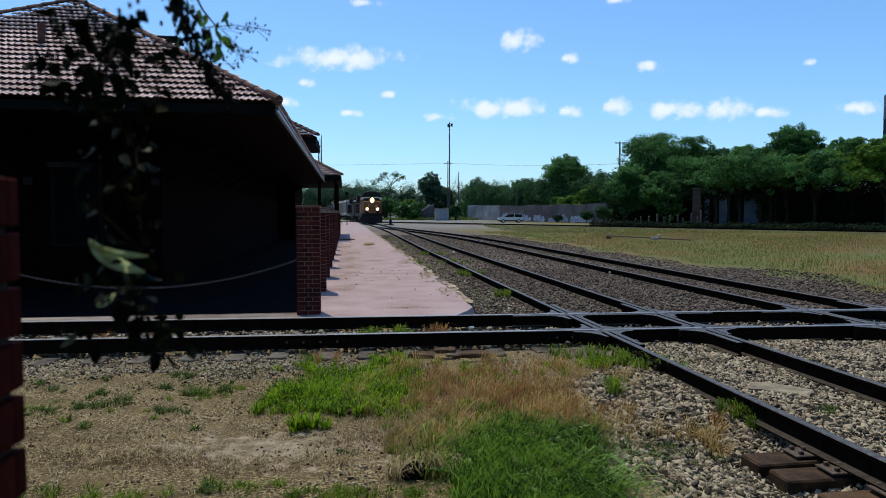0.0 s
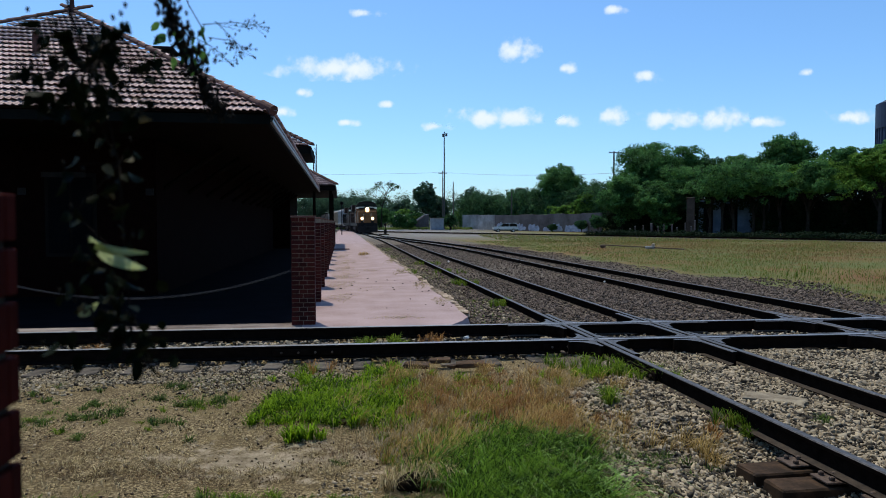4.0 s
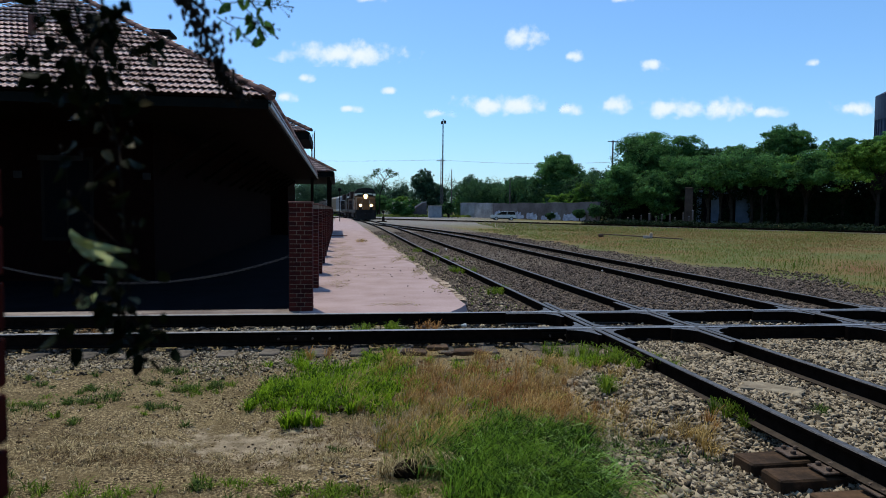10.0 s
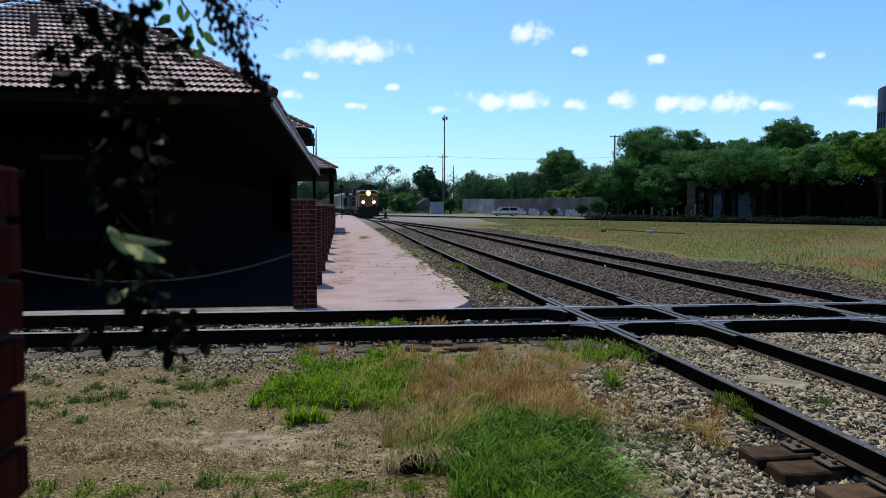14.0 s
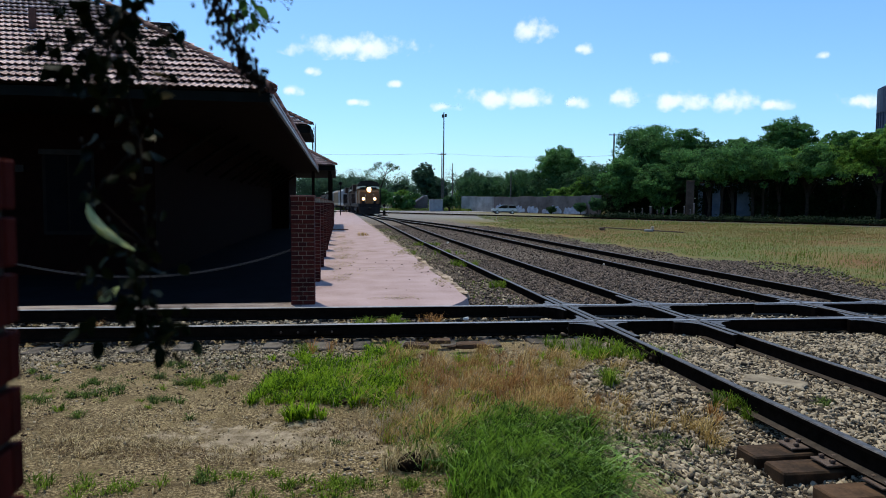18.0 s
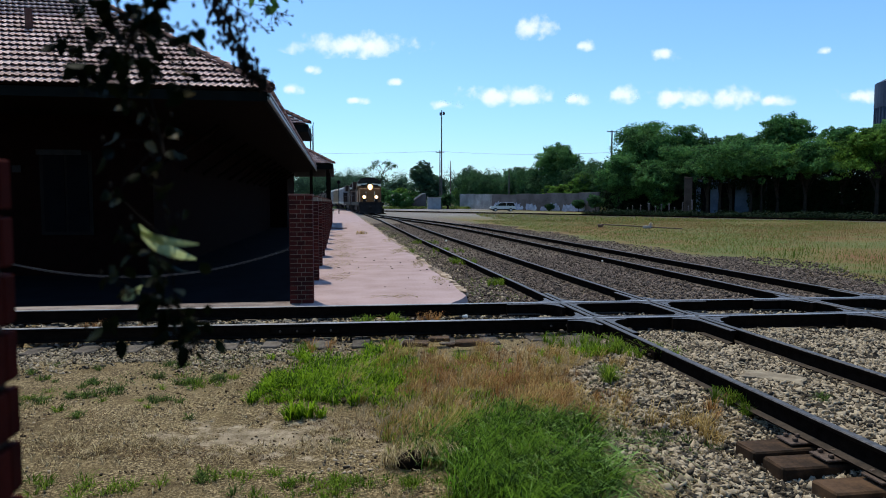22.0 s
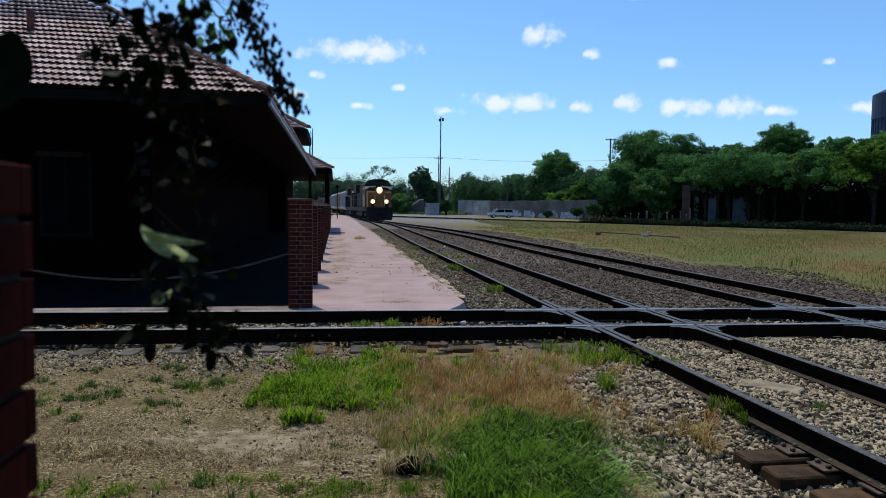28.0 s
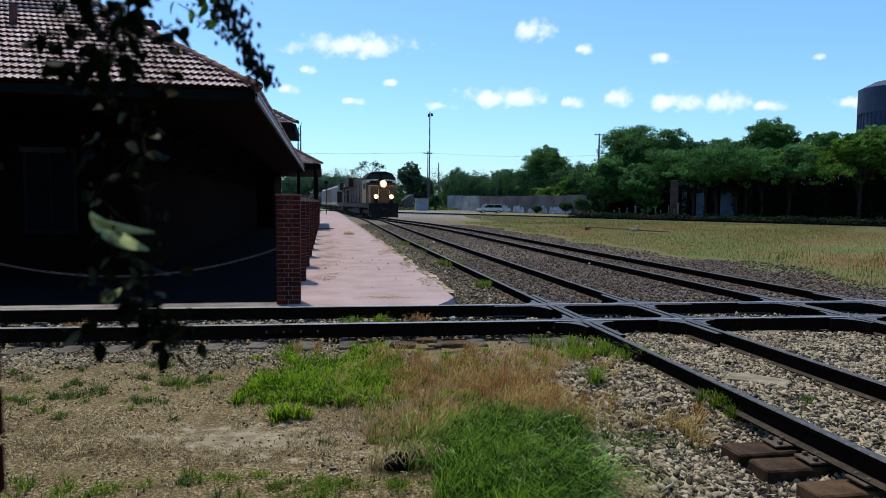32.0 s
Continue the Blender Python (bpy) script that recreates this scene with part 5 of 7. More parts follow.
part("vent_pipe", tube([(-6.43, 15.9, 5.3), (-6.43, 15.9, 5.82)], 0.075, 10), M_hip, depot)
for k in range(2):
    part("finial", tube([(-1.55 - 0.16 * k, 45.5, 5.0), (-1.55 - 0.16 * k, 45.5, 6.6 - 0.25 * k), (-1.5 - 0.16 * k, 45.5, 6.9 - 0.25 * k)], [0.05, 0.04, 0.01], 6), M_pole, depot)
for k in range(12):
    y = EAVE_D + 0.7 + 2.6 * k
    bm = bmesh.new()
    add_tube(bm, [(WALL_N + 0.02, y + 3.2, 2.6), (WALL_N + 1.4, y + 3.2, EAVE_Z - 0.42)], 0.06, 6)
    part("eave_bracket", bm, M_soffit, depot)
for x, z, w, h, mm in ((-4.42, 2.4, 0.18, 0.16, M_sign), (-7.15, 2.4, 0.18, 0.16, M_sign), (-6.65, 2.8, 0.95, 0.12, M_sign)):
    s_ = obj("wall_sign", box(x, x + w, WALL_D - 0.08, WALL_D - 0.055, z, z + h, 0.004), mm)
    s_.matrix_world = DEPOT
    tagged(s_, "small pale plate on the depot wall, painted dark with its shade", "sign", "plates on the depot wall")
part("pale_gutter", box(EAVE_N - 0.038, EAVE_N + 0.03, EAVE_D + 0.1, 44, EAVE_Z - 0.3, EAVE_Z - 0.22, 0.01), M_gutter, depot, "pale sunlit gutter edge")
part("pale_gutter", box(EAVE_N - 0.038, EAVE_N + 0.05, EAVE_D + 0.1, 44, EAVE_Z - 0.215, EAVE_Z - 0.17, 0.01), M_gutter, depot, "pale sunlit gutter edge")


# ---- chain ----
def hanging_chain():
    c = empty("chain", DEPOT, "galvanised steel chain sagging between two brick piers", "chain")
    a, b, lowest = Vector((-5.72, 11.56, 0.98)), Vector((-0.8, 11.56, 0.98)), 0.43
    bm = bmesh.new()
    rings = []
    for i in range(12):
        t = 2 * math.pi * i / 12
        cx, cy = 0.022 * (1 if math.cos(t) > 0 else -1) * (abs(math.cos(t)) > 0.01) + 0.014 * math.cos(t), 0.016 * math.sin(t)
        rings.append([bm.verts.new((cx + 0.0042 * math.cos(t) * math.cos(u), cy + 0.0042 * math.sin(t) * math.cos(u), 0.0042 * math.sin(u))) for u in (0, 1.57, 3.14, 4.71)])
    for i in range(12):
        p_, q_ = rings[i], rings[(i + 1) % 12]
        for j in range(4):
            bm.faces.new((p_[j], p_[(j + 1) % 4], q_[(j + 1) % 4], q_[j]))
    me = bpy.data.meshes.new("link")
    bm.to_mesh(me)
    bm.free()
    me.materials.append(M_steel)
    n = 110
    for k in range(n):
        u = (k + 0.5) / n
        x = a.x + (b.x - a.x) * u
        z = a.z - lowest * 4 * u * (1 - u)
        slope = -lowest * 4 * (1 - 2 * u) / (b.x - a.x)
        ln = new("link", me)
        ln.parent = c
        ln.matrix_local = Matrix.Translation((x, a.y, z)) @ Matrix.Rotation(-math.atan(slope), 4, "Y") @ Matrix.Rotation(math.pi / 2 * (k % 2), 4, "X")


hanging_chain()

# ---- ties, plates, spikes ----
tie_rng = random.Random(12)


def tie_box(ln, w, h):
    bm = bmesh.new()
    add_box(bm, -ln / 2, ln / 2, -w / 2, w / 2, -h, 0, 0.012)
    for v in bm.verts:
        v.co += Vector((tie_rng.uniform(-0.008, 0.008), tie_rng.uniform(-0.006, 0.006), tie_rng.uniform(-0.005, 0.004)))
    return bm


def tie_meshes(n, ln, material):
    out = []
    for _ in range(n):
        me = bpy.data.meshes.new("tie")
        bm = tie_box(ln, 0.23, 0.18)
        bm.to_mesh(me)
        bm.free()
        me.materials.append(material)
        out.append(me)
    return out


plate_me = bpy.data.meshes.new("tie_plate")
bm = bmesh.new()
add_box(bm, -0.27, 0.27, -0.095, 0.095, 0.0, 0.016, 0.004)
for sx in (-0.21, -0.13, 0.13, 0.21):
    for sy in (-0.055, 0.055) if abs(sx) > 0.2 else (0.03,):
        add_box(bm, sx - 0.017, sx + 0.017, sy - 0.016, sy + 0.016, 0.016, 0.044, 0.006)
bm.to_mesh(plate_me)
bm.free()
plate_me.materials.append(M_plate)
TIES = tie_meshes(5, 2.72, M_tie)
GREY_TIES = [m.copy() for m in TIES]
for m in GREY_TIES:
    m.materials[0] = M_grey_tie


def lay_ties(track, middle, first, last, gap, depth, plates_to, turn=0.0, along_x=False, loose=0.06):
    s = first
    while s < last:
        t = new("tie", tie_rng.choice(GREY_TIES if along_x else TIES))
        t.parent = track
        z = RAIL_Z - depth + tie_rng.uniform(-0.01, 0.006)
        place = (s, middle) if along_x else (middle(s) if callable(middle) else middle, s)
        jit = tie_rng.uniform(-loose, loose)
        t.matrix_local = pose(place[0] + (0 if along_x else jit), place[1] + (jit if along_x else 0), z, 0, 0, (90 if along_x else 0) + tie_rng.uniform(-1.5, 1.5) + turn)
        if s < plates_to:
            for sd in (-HALF, HALF):
                p_ = new("tie_plate", plate_me)
                p_.parent = track
                p_.matrix_local = pose(place[0] + (0 if along_x else sd), place[1] + (sd if along_x else 0), RAIL_Z - 0.018, 0, 0, 90 if along_x else 0)
        s += gap * tie_rng.uniform(0.985, 1.015)


for s_, mid_ in ((3.86, 4.44), (4.255, 4.36), (4.595, 4.33)):
    lay_ties(main_track, mid_, s_, s_ + 0.1, 0.34, 0.034, 9, loose=0.0)
lay_ties(main_track, main_shift, 5.3, 8.2, 0.5, 0.085, 4)
lay_ties(main_track, main_shift, 11.6, 60, 0.52, 0.05, 14)
lay_ties(siding, siding_shift, 3.0, 60, 0.52, 0.05, 14)
lay_ties(crossing, CN + 0.88, -9.07, 12.0, 0.565, 0.034, -99, along_x=True)
# splice bars with bolts on the near rails
for tr_, xs_ in ((crossing, [(-0.75, CN - 0.045), (2.9, CN - 0.045)]),):
    for x, y in xs_:
        b_ = part("splice_bar", box(x - 0.45, x + 0.45, y, y + 0.03, 0.02, 0.11, 0.008), M_rail, tr_)
        for k in range(4):
            part("bolt", disc((x - 0.33 + 0.22 * k, y - 0.012, 0.065), (0, 1, 0), 0.016, 0.03, 6), M_plate, b_)
for y in (7.4,):
    x = main_shift(0) - HALF
    b_ = part("splice_bar", box(x - 0.075, x - 0.045, y - 0.4, y + 0.4, 0.02, 0.11, 0.008), M_rail, main_track)
    for k in range(4):
        part("bolt", disc((x - 0.085, y - 0.3 + 0.2 * k, 0.065), (1, 0, 0), 0.016, 0.03, 6), M_plate, b_)


# ---- ballast ----
CUBE = np.array([(x, y, z) for z in (-1, 1) for y in (-1, 1) for x in (-1, 1)], float)
QUADS = np.array(((0, 2, 3, 1), (4, 5, 7, 6), (0, 1, 5, 4), (2, 6, 7, 3), (0, 4, 6, 2), (1, 3, 7, 5)))


def stones(name, points, size, material, label, seed, flat=0.5):
    """Broken stones: skewed six-sided lumps, each turned its own way, half sunk in."""
    r = np.random.default_rng(seed)
    p = np.asarray(points, float)
    n = len(p)
    base = CUBE[None] * r.uniform(0.78, 1.12, (n, 8, 1)) * (1 + 0.14 * r.normal(size=(n, 8, 3)))
    s = size * np.clip(r.lognormal(-0.06, 0.42, (n, 1, 1)), 0.35, 1.8) * 0.5
    base = base * s * np.array([1.15, 0.9, flat])
    q = r.normal(size=(n, 4))
    q[:, 1:3] *= 0.36
    q /= np.linalg.norm(q, axis=1, keepdims=True)
    w, x, y, z = q.T
    R = np.stack([1 - 2 * (y * y + z * z), 2 * (x * y - w * z), 2 * (x * z + w * y), 2 * (x * y + w * z), 1 - 2 * (x * x + z * z), 2 * (y * z - w * x), 2 * (x * z - w * y), 2 * (y * z + w * x), 1 - 2 * (x * x + y * y)], -1).reshape(n, 3, 3)
    v = np.einsum("nij,nkj->nki", R, base) + p[:, None, :]
    f = (np.arange(n)[:, None, None] * 8 + QUADS[None]).reshape(-1, 4)
    return tagged(soup(name, v.reshape(-1, 3), f, material), label, "ballast", kind="stuff")


def scatter(x0, x1, y0, y1, count, keep, seed, lift=0.0):
    """Random places in a rectangle of the world, kept by a rule, lying on the ground."""
    r = np.random.default_rng(seed)
    x, y = r.uniform(x0, x1, count), r.uniform(y0, y1, count)
    m = keep(x, y, r)
    x, y = x[m], y[m]
    return np.stack([x, y, ground_height(x, y) + lift + r.uniform(-0.006, 0.01, len(x))], -1)


def nd(x, y):
    return 0.9889 * x + 0.1485 * y, -0.1485 * x + 0.9889 * y


def cr(x, y):
    return -0.1141 * x + 0.9935 * y


def lumpy(x, y, f, s):
    return np.sin(f * x + s) * np.cos(f * 0.8 * y + 2 * s) + 0.5 * np.sin(2.3 * f * x - 1.7 * f * y + 3 * s)


def near_right(x, y, r):
    n, d = nd(x, y)
    edge = 1.75 + 0.25 * lumpy(x, y, 2.0, 1.0) + 0.35 * np.clip(d - 5.0, 0, 1) + 0.95 * np.clip(d - 6.5, 0, 1)
    fade = np.clip((n - edge) / 0.5, 0, 1)
    return (r.uniform(size=len(x)) < fade ** 0.7) & (cr(x, y) < 9.05) & (n < 13)


stones("ballast", scatter(0.6, 9.5, 3.3, 9.6, 78000, near_right, 21, 0.0), 0.034, M_stone, "loose grey and tan crushed stone between the rails", 31, 0.3)
stones("ballast", scatter(0.6, 8.0, 3.3, 9.6, 26000, near_right, 121, 0.002), 0.022, M_stone, "small chips of grey and tan stone between the rails", 131)
stones("ballast", scatter(-7, 1.6, 6.3, 9.2, 32000, lambda x, y, r: (cr(x, y) < 9.05) & (r.uniform(size=len(x)) < np.clip((cr(x, y) - 7.2 + 0.35 * lumpy(x, y, 2.0, 2.0)) / 0.9, 0, 1) * np.clip((-0.6 - x) / 1.5, 0.04, 1)), 22, 0.004), 0.02, M_stone, "pale crushed stone along the crossing track", 32)
stones("ballast", scatter(-8, 14, 8.0, 13.5, 24000, lambda x, y, r: (cr(x, y) > 9.2) & (cr(x, y) < 10.5), 23, 0.04), 0.034, M_stone, "pale crushed stone between the crossing rails", 33)
stones("ballast", scatter(-8, 3, 8.0, 11.5, 9000, lambda x, y, r: (np.abs(cr(x, y) - 9.1) < 0.13) | (np.abs(cr(x, y) - 10.62) < 0.13), 124, 0.035), 0.036, M_stone_dark, "dark ballast packed under the crossing rails", 134)
stones("ballast", scatter(-0.85, -0.22, 4.33, 4.66, 80, lambda x, y, r: np.ones(len(x), bool), 122, -0.004), 0.017, M_stone, "handful of grey stones lying on the path", 132)


def far_side(x, y, r):
    n, d = nd(x, y)
    return (cr(x, y) > 10.7) & (n > 2.35 + 0.1 * lumpy(x, y, 1.5, 0.4)) & (n < 12.2 + 0.5 * lumpy(x, y, 0.7, 0.2)) & (d < 60)


stones("ballast", scatter(-3, 16, 10.8, 22, 62000, far_side, 24, 0.01), 0.034, M_stone_dark, "dark sooty crushed stone under the main tracks", 34)
stones("ballast", scatter(-9, 14, 22, 55, 44000, far_side, 25, 0.006), 0.04, M_stone_dark, "dark sooty crushed stone under the main tracks", 35)
stones("ballast", scatter(7, 17, 8.5, 22, 9000, lambda x, y, r: (nd(x, y)[0] > 10.2) & (nd(x, y)[0] < 13.4 + 0.6 * lumpy(x, y, 0.7, 0.2)) & (cr(x, y) > 10.7), 26, 0.02), 0.036, M_stone_dark, "grey crushed stone shoulder beside the field", 36)
stones("ballast", scatter(-6, 2.6, 11.5, 46, 26000, lambda x, y, r: (nd(x, y)[0] > 2.44) & (nd(x, y)[0] < 3.2 + 0.15 * lumpy(x, y, 1.1, 0.6)), 28, 0.014), 0.032, M_stone, "tan and grey crushed stone between platform and track", 39)
stones("gravel", scatter(-5, 2.5, 3.2, 8.0, 4200, lambda x, y, r: lumpy(x, y, 1.4, 0.7) > -0.2, 27, 0.0), 0.012, M_stone, "small stones lying on the bare earth", 37)
bm = bmesh.new()
add_box(bm, -0.3, 0.3, -0.17, 0.16, -0.02, 0.016, 0.012)
bmesh.ops.subdivide_edges(bm, edges=bm.edges[:], cuts=3, use_grid_fill=True)
for v in bm.verts:
    v.co += Vector((0.09 * noise.noise(v.co * 6), 0.09 * noise.noise(v.co * 5 + Vector((3, 0, 0))), 0.012 * noise.noise(v.co * 11)))
slab = obj("broken_board", bm, M_board)
slab.matrix_world = pose(3.38, 6.8, -0.005, 0, 0, -32)
tagged(slab, "broken flat weathered board lying among the ballast", "board")

# ---- grass ----
def blades(name, points, height, width, material, label, seed, lean=0.5, category="grass", bend=(0.0, 0.0), tuft=0.0):
    """Arching tapering blades, each of three faces; with tuft they spring in fans from shared roots."""
    r = np.random.default_rng(seed)
    p = np.asarray(points, float).copy()
    n = len(p)
    b = r.uniform(0, 2 * np.pi, n)
    if tuft:
        k = max(1, n // 32)
        root = p[r.integers(0, n, k)][r.integers(0, k, n)]
        p = root + np.stack([np.cos(b), np.sin(b), np.zeros(n)], -1) * tuft * r.uniform(0, 1, (n, 1))
        p[:, 2] = ground_height(p[:, 0], p[:, 1]) - 0.005
    h = height * r.uniform(0.4, 1.15, (n, 1))
    if tuft:
        h = h * (0.6 + 0.8 * (np.abs(np.sin(root[:, :1] * 37.7 + root[:, 1:2] * 91.3))))
    a = b + np.pi / 2 + r.normal(0, 0.5, n)
    side = np.stack([np.cos(a), np.sin(a), np.zeros(n)], -1) * width * r.uniform(0.6, 1.3, (n, 1)) * 0.5
    out = (np.stack([np.cos(b), np.sin(b), np.zeros(n)], -1) * r.uniform(0.15, 1.0, (n, 1)) + np.array([bend[0], bend[1], 0])) * lean * h
    up = np.array([0, 0, 1.0]) * h
    m1, m2, tip = p + out * 0.15 + up * 0.45, p + out * 0.55 + up * (0.85 - 0.1 * lean), p + out * 1.1 + up * (0.95 - 0.35 * min(lean, 2.0))
    v = np.stack([p - side * 0.7, p + side * 0.7, m1 + side, m1 - side, m2 + side * 0.7, m2 - side * 0.7, tip + side * 0.1, tip - side * 0.1], 1)
    f = (np.arange(n)[:, None, None] * 8 + np.array(((0, 1, 2, 3), (3, 2, 4, 5), (5, 4, 6, 7)))[None]).reshape(-1, 4)
    return tagged(soup(name, v.reshape(-1, 3), f, material), label, category, kind="stuff")


def blob(cx, cy, rx, ry, count, seed, power=0.6):
    """Places thick in the middle of an uneven patch and thinning out."""
    r = np.random.default_rng(seed)
    a, u = r.uniform(0, 2 * np.pi, count), r.uniform(0, 1, count) ** power
    edge = 1 + 0.22 * np.sin(3 * a + seed) + 0.13 * np.sin(7 * a + 2 * seed)
    x, y = cx + rx * u * edge * np.cos(a), cy + ry * u * edge * np.sin(a)
    return np.stack([x, y, ground_height(x, y) - 0.005], -1)


GRASSY = "bright green fresh grass patch on the bare earth"
blades("grass", np.concatenate([blob(-0.98, 6.5, 0.72, 0.72, 10000, 3, 0.55), blob(-0.62, 7.35, 0.4, 0.75, 2200, 4), blob(-0.7, 8.4, 0.3, 0.3, 500, 5), blob(-1.4, 7.5, 0.5, 0.3, 300, 17)]), 0.095, 0.0095, M_grass, GRASSY, 51, 1.1, tuft=0.06)
blades("grass", np.concatenate([blob(-1.12, 5.5, 0.14, 0.13, 260, 40), blob(-0.55, 5.9, 0.25, 0.25, 260, 41)]), 0.13, 0.012, M_grass, "leafy green tuft in front of the grass patch", 151, 0.9, tuft=0.05)
blades("grass", np.concatenate([blob(0.47, 4.5, 0.58, 0.7, 10000, 6, 0.6), blob(0.55, 5.05, 0.48, 0.4, 2600, 7, 0.7), blob(0.52, 4.05, 0.5, 0.4, 3600, 8, 0.7)]), 0.18, 0.0062, M_grass_deep, "deep green clump of tall soft grass", 52, 1.15, bend=(0.3, -0.1), tuft=0.06)
blades("grass", np.concatenate([blob(0.45, 4.7, 0.6, 0.65, 420, 42, 0.6), blob(0.75, 4.2, 0.5, 0.4, 380, 43, 0.6)]), 0.24, 0.009, M_bluegrass, "pale arching blades over the green clump", 152, 1.9, bend=(0.4, -0.1))
blades("grass", np.concatenate([blob(0.0, 7.0, 1.1, 1.25, 1500, 9), blob(0.75, 5.9, 0.8, 1.0, 1500, 10), blob(0.9, 7.8, 0.9, 0.7, 300, 11), blob(2.11, 5.5, 0.28, 0.22, 420, 19), blob(1.5, 5.7, 0.35, 0.6, 320, 20), blob(1.5, 7.4, 0.5, 0.7, 380, 28), blob(-0.15, 5.3, 0.4, 0.7, 900, 12), blob(-0.1, 4.75, 0.3, 0.3, 500, 38)]), 0.17, 0.0042, M_dry, "brown dry grass gone to seed", 53, 1.1, bend=(0.25, 0.0), tuft=0.08)
blades("grass", np.concatenate([blob(0.3, 6.7, 0.95, 1.05, 5600, 44, 0.7), blob(0.95, 5.9, 0.6, 0.8, 3200, 45, 0.7), blob(0.55, 7.9, 0.9, 0.5, 500, 46), blob(0.5, 5.2, 0.6, 0.3, 500, 47)]), 0.14, 0.0027, M_russet, "fine russet grass heads over bare earth", 153, 0.8, bend=(0.2, 0.0), tuft=0.05)
blades("grass", np.concatenate([blob(-0.2, 5.2, 0.35, 0.5, 700, 13), blob(0.3, 6.0, 0.9, 0.9, 1500, 14), blob(0.3, 7.2, 1.0, 0.9, 1100, 18), blob(0.4, 7.6, 0.25, 0.2, 260, 48), blob(-0.25, 7.95, 0.22, 0.16, 240, 15), blob(2.0, 8.05, 0.4, 0.4, 600, 16)]), 0.1, 0.007, M_grass, "thin yellow-green grass among dry stalks", 54, 1.0, tuft=0.05)
WEEDS = [(random.uniform(-4.3, -0.8), random.uniform(4.0, 7.6), random.uniform(0.03, 0.1)) for _ in range(26)] + [(-3.61, 5.91, 0.17), (-3.31, 6.0, 0.2), (-2.87, 5.44, 0.14), (-2.46, 6.58, 0.24), (-2.47, 5.92, 0.18), (-3.42, 6.57, 0.12), (-2.1, 6.7, 0.16), (-3.0, 6.2, 0.16), (-1.75, 6.3, 0.1), (-1.6, 6.75, 0.14), (-2.9, 7.3, 0.14), (-3.9, 6.7, 0.16), (1.67, 6.71, 0.09), (1.61, 5.19, 0.26), (1.5, 4.95, 0.2), (1.95, 5.15, 0.24), (3.3, 6.2, 0.1), (3.45, 6.05, 0.12)]
blades("weeds", np.concatenate([blob(x, y, s, s * 0.8, int(800 * s + 10), 60 + i, 0.55) for i, (x, y, s) in enumerate(WEEDS)]), 0.06, 0.0075, M_weed, "low grey-green weeds scattered over bare earth", 55, 1.3, "weeds", tuft=0.045)
TUFTS = [(2.58, 5.98, 0.12, 0.2), (2.66, 5.78, 0.1, 0.2), (1.67, 6.71, 0.1, 0.2), (1.5, 8.5, 0.35, 0.1), (2.1, 8.16, 0.4, 0.1), (2.45, 7.7, 0.25, 0.14), (-0.69, 10.16, 0.14, 0.17), (-0.69, 10.16, 0.2, 0.17), (-1.06, 10.02, 0.16, 0.14), (0.75, 19.4, 0.5, 0.2), (0.2, 24, 0.5, 0.16), (1.3, 14.5, 0.3, 0.1), (-0.6, 29, 0.6, 0.16), (-1.2, 23.9, 0.4, 0.12), (-1.6, 8.3, 0.22, 0.1)]
blades("weeds", np.concatenate([blob(x, y, s, s, int(1100 * s + 60), 80 + i, 0.8) for i, (x, y, s, h) in enumerate(TUFTS)]), 0.17, 0.007, M_weed_bright, "green tufts growing beside the rails", 56, 0.9, "weeds", tuft=0.04)
blades("weeds", np.concatenate([blob(-0.14, 10.15, 0.16, 0.1, 160, 49), blob(2.45, 5.75, 0.16, 0.14, 150, 50), blob(-1.35, 8.0, 0.22, 0.2, 60, 51), blob(-5.0, 9.75, 0.2, 0.12, 90, 61), blob(-4.3, 9.8, 0.15, 0.1, 60, 62)]), 0.19, 0.005, M_russet, "rusty dried weed standing by the rail", 154, 0.8, "weeds", tuft=0.03)
straw_at = scatter(-5, 2.2, 3.3, 8.3, 36000, lambda x, y, r: r.uniform(size=len(x)) < np.clip(lumpy(x, y, 1.7, 0.3) * 0.5 + 0.3 + 0.35 * lumpy(x, y, 6.0, 0.8), 0, 1), 41, -0.002)
blades("straw", straw_at, 0.045, 0.0055, M_litter, "short dry straw and litter on the earth", 57, 2.2, "straw")
blades("straw", np.concatenate([blob(-1.75, 4.75, 1.2, 0.22, 1500, 52, 0.7), blob(-2.6, 4.9, 0.9, 0.3, 700, 53), blob(-0.9, 4.9, 0.45, 0.2, 350, 54), blob(-2.2, 6.3, 1.2, 0.8, 500, 55)]), 0.042, 0.0042, M_litter, "matted bleached straw in a ridge across the path", 155, 2.0, "straw", tuft=0.06)
blades("straw", np.concatenate([blob(-1.9, 4.7, 1.2, 0.2, 800, 56, 0.7), blob(-3.0, 5.2, 0.9, 0.6, 700, 57), blob(-0.6, 5.2, 0.5, 0.25, 500, 58)]), 0.035, 0.006, M_brownlitter, "dark brown leaf litter on the path", 156, 2.1, "straw")
stones("clods", scatter(-4.6, 1.2, 3.5, 8.0, 5000, lambda x, y, r: lumpy(x, y, 2.1, 0.4) > -0.3, 123, -0.002), 0.011, M_clod, "small dark clods of earth on the path", 133)
blades("grass", scatter(-4.5, 1.8, 3.2, 8.0, 11000, lambda x, y, r: lumpy(x, y, 1.1, 0.9) > 0.2, 42), 0.04, 0.006, M_weed, "thin short green grass over bare earth", 58, 1.8)
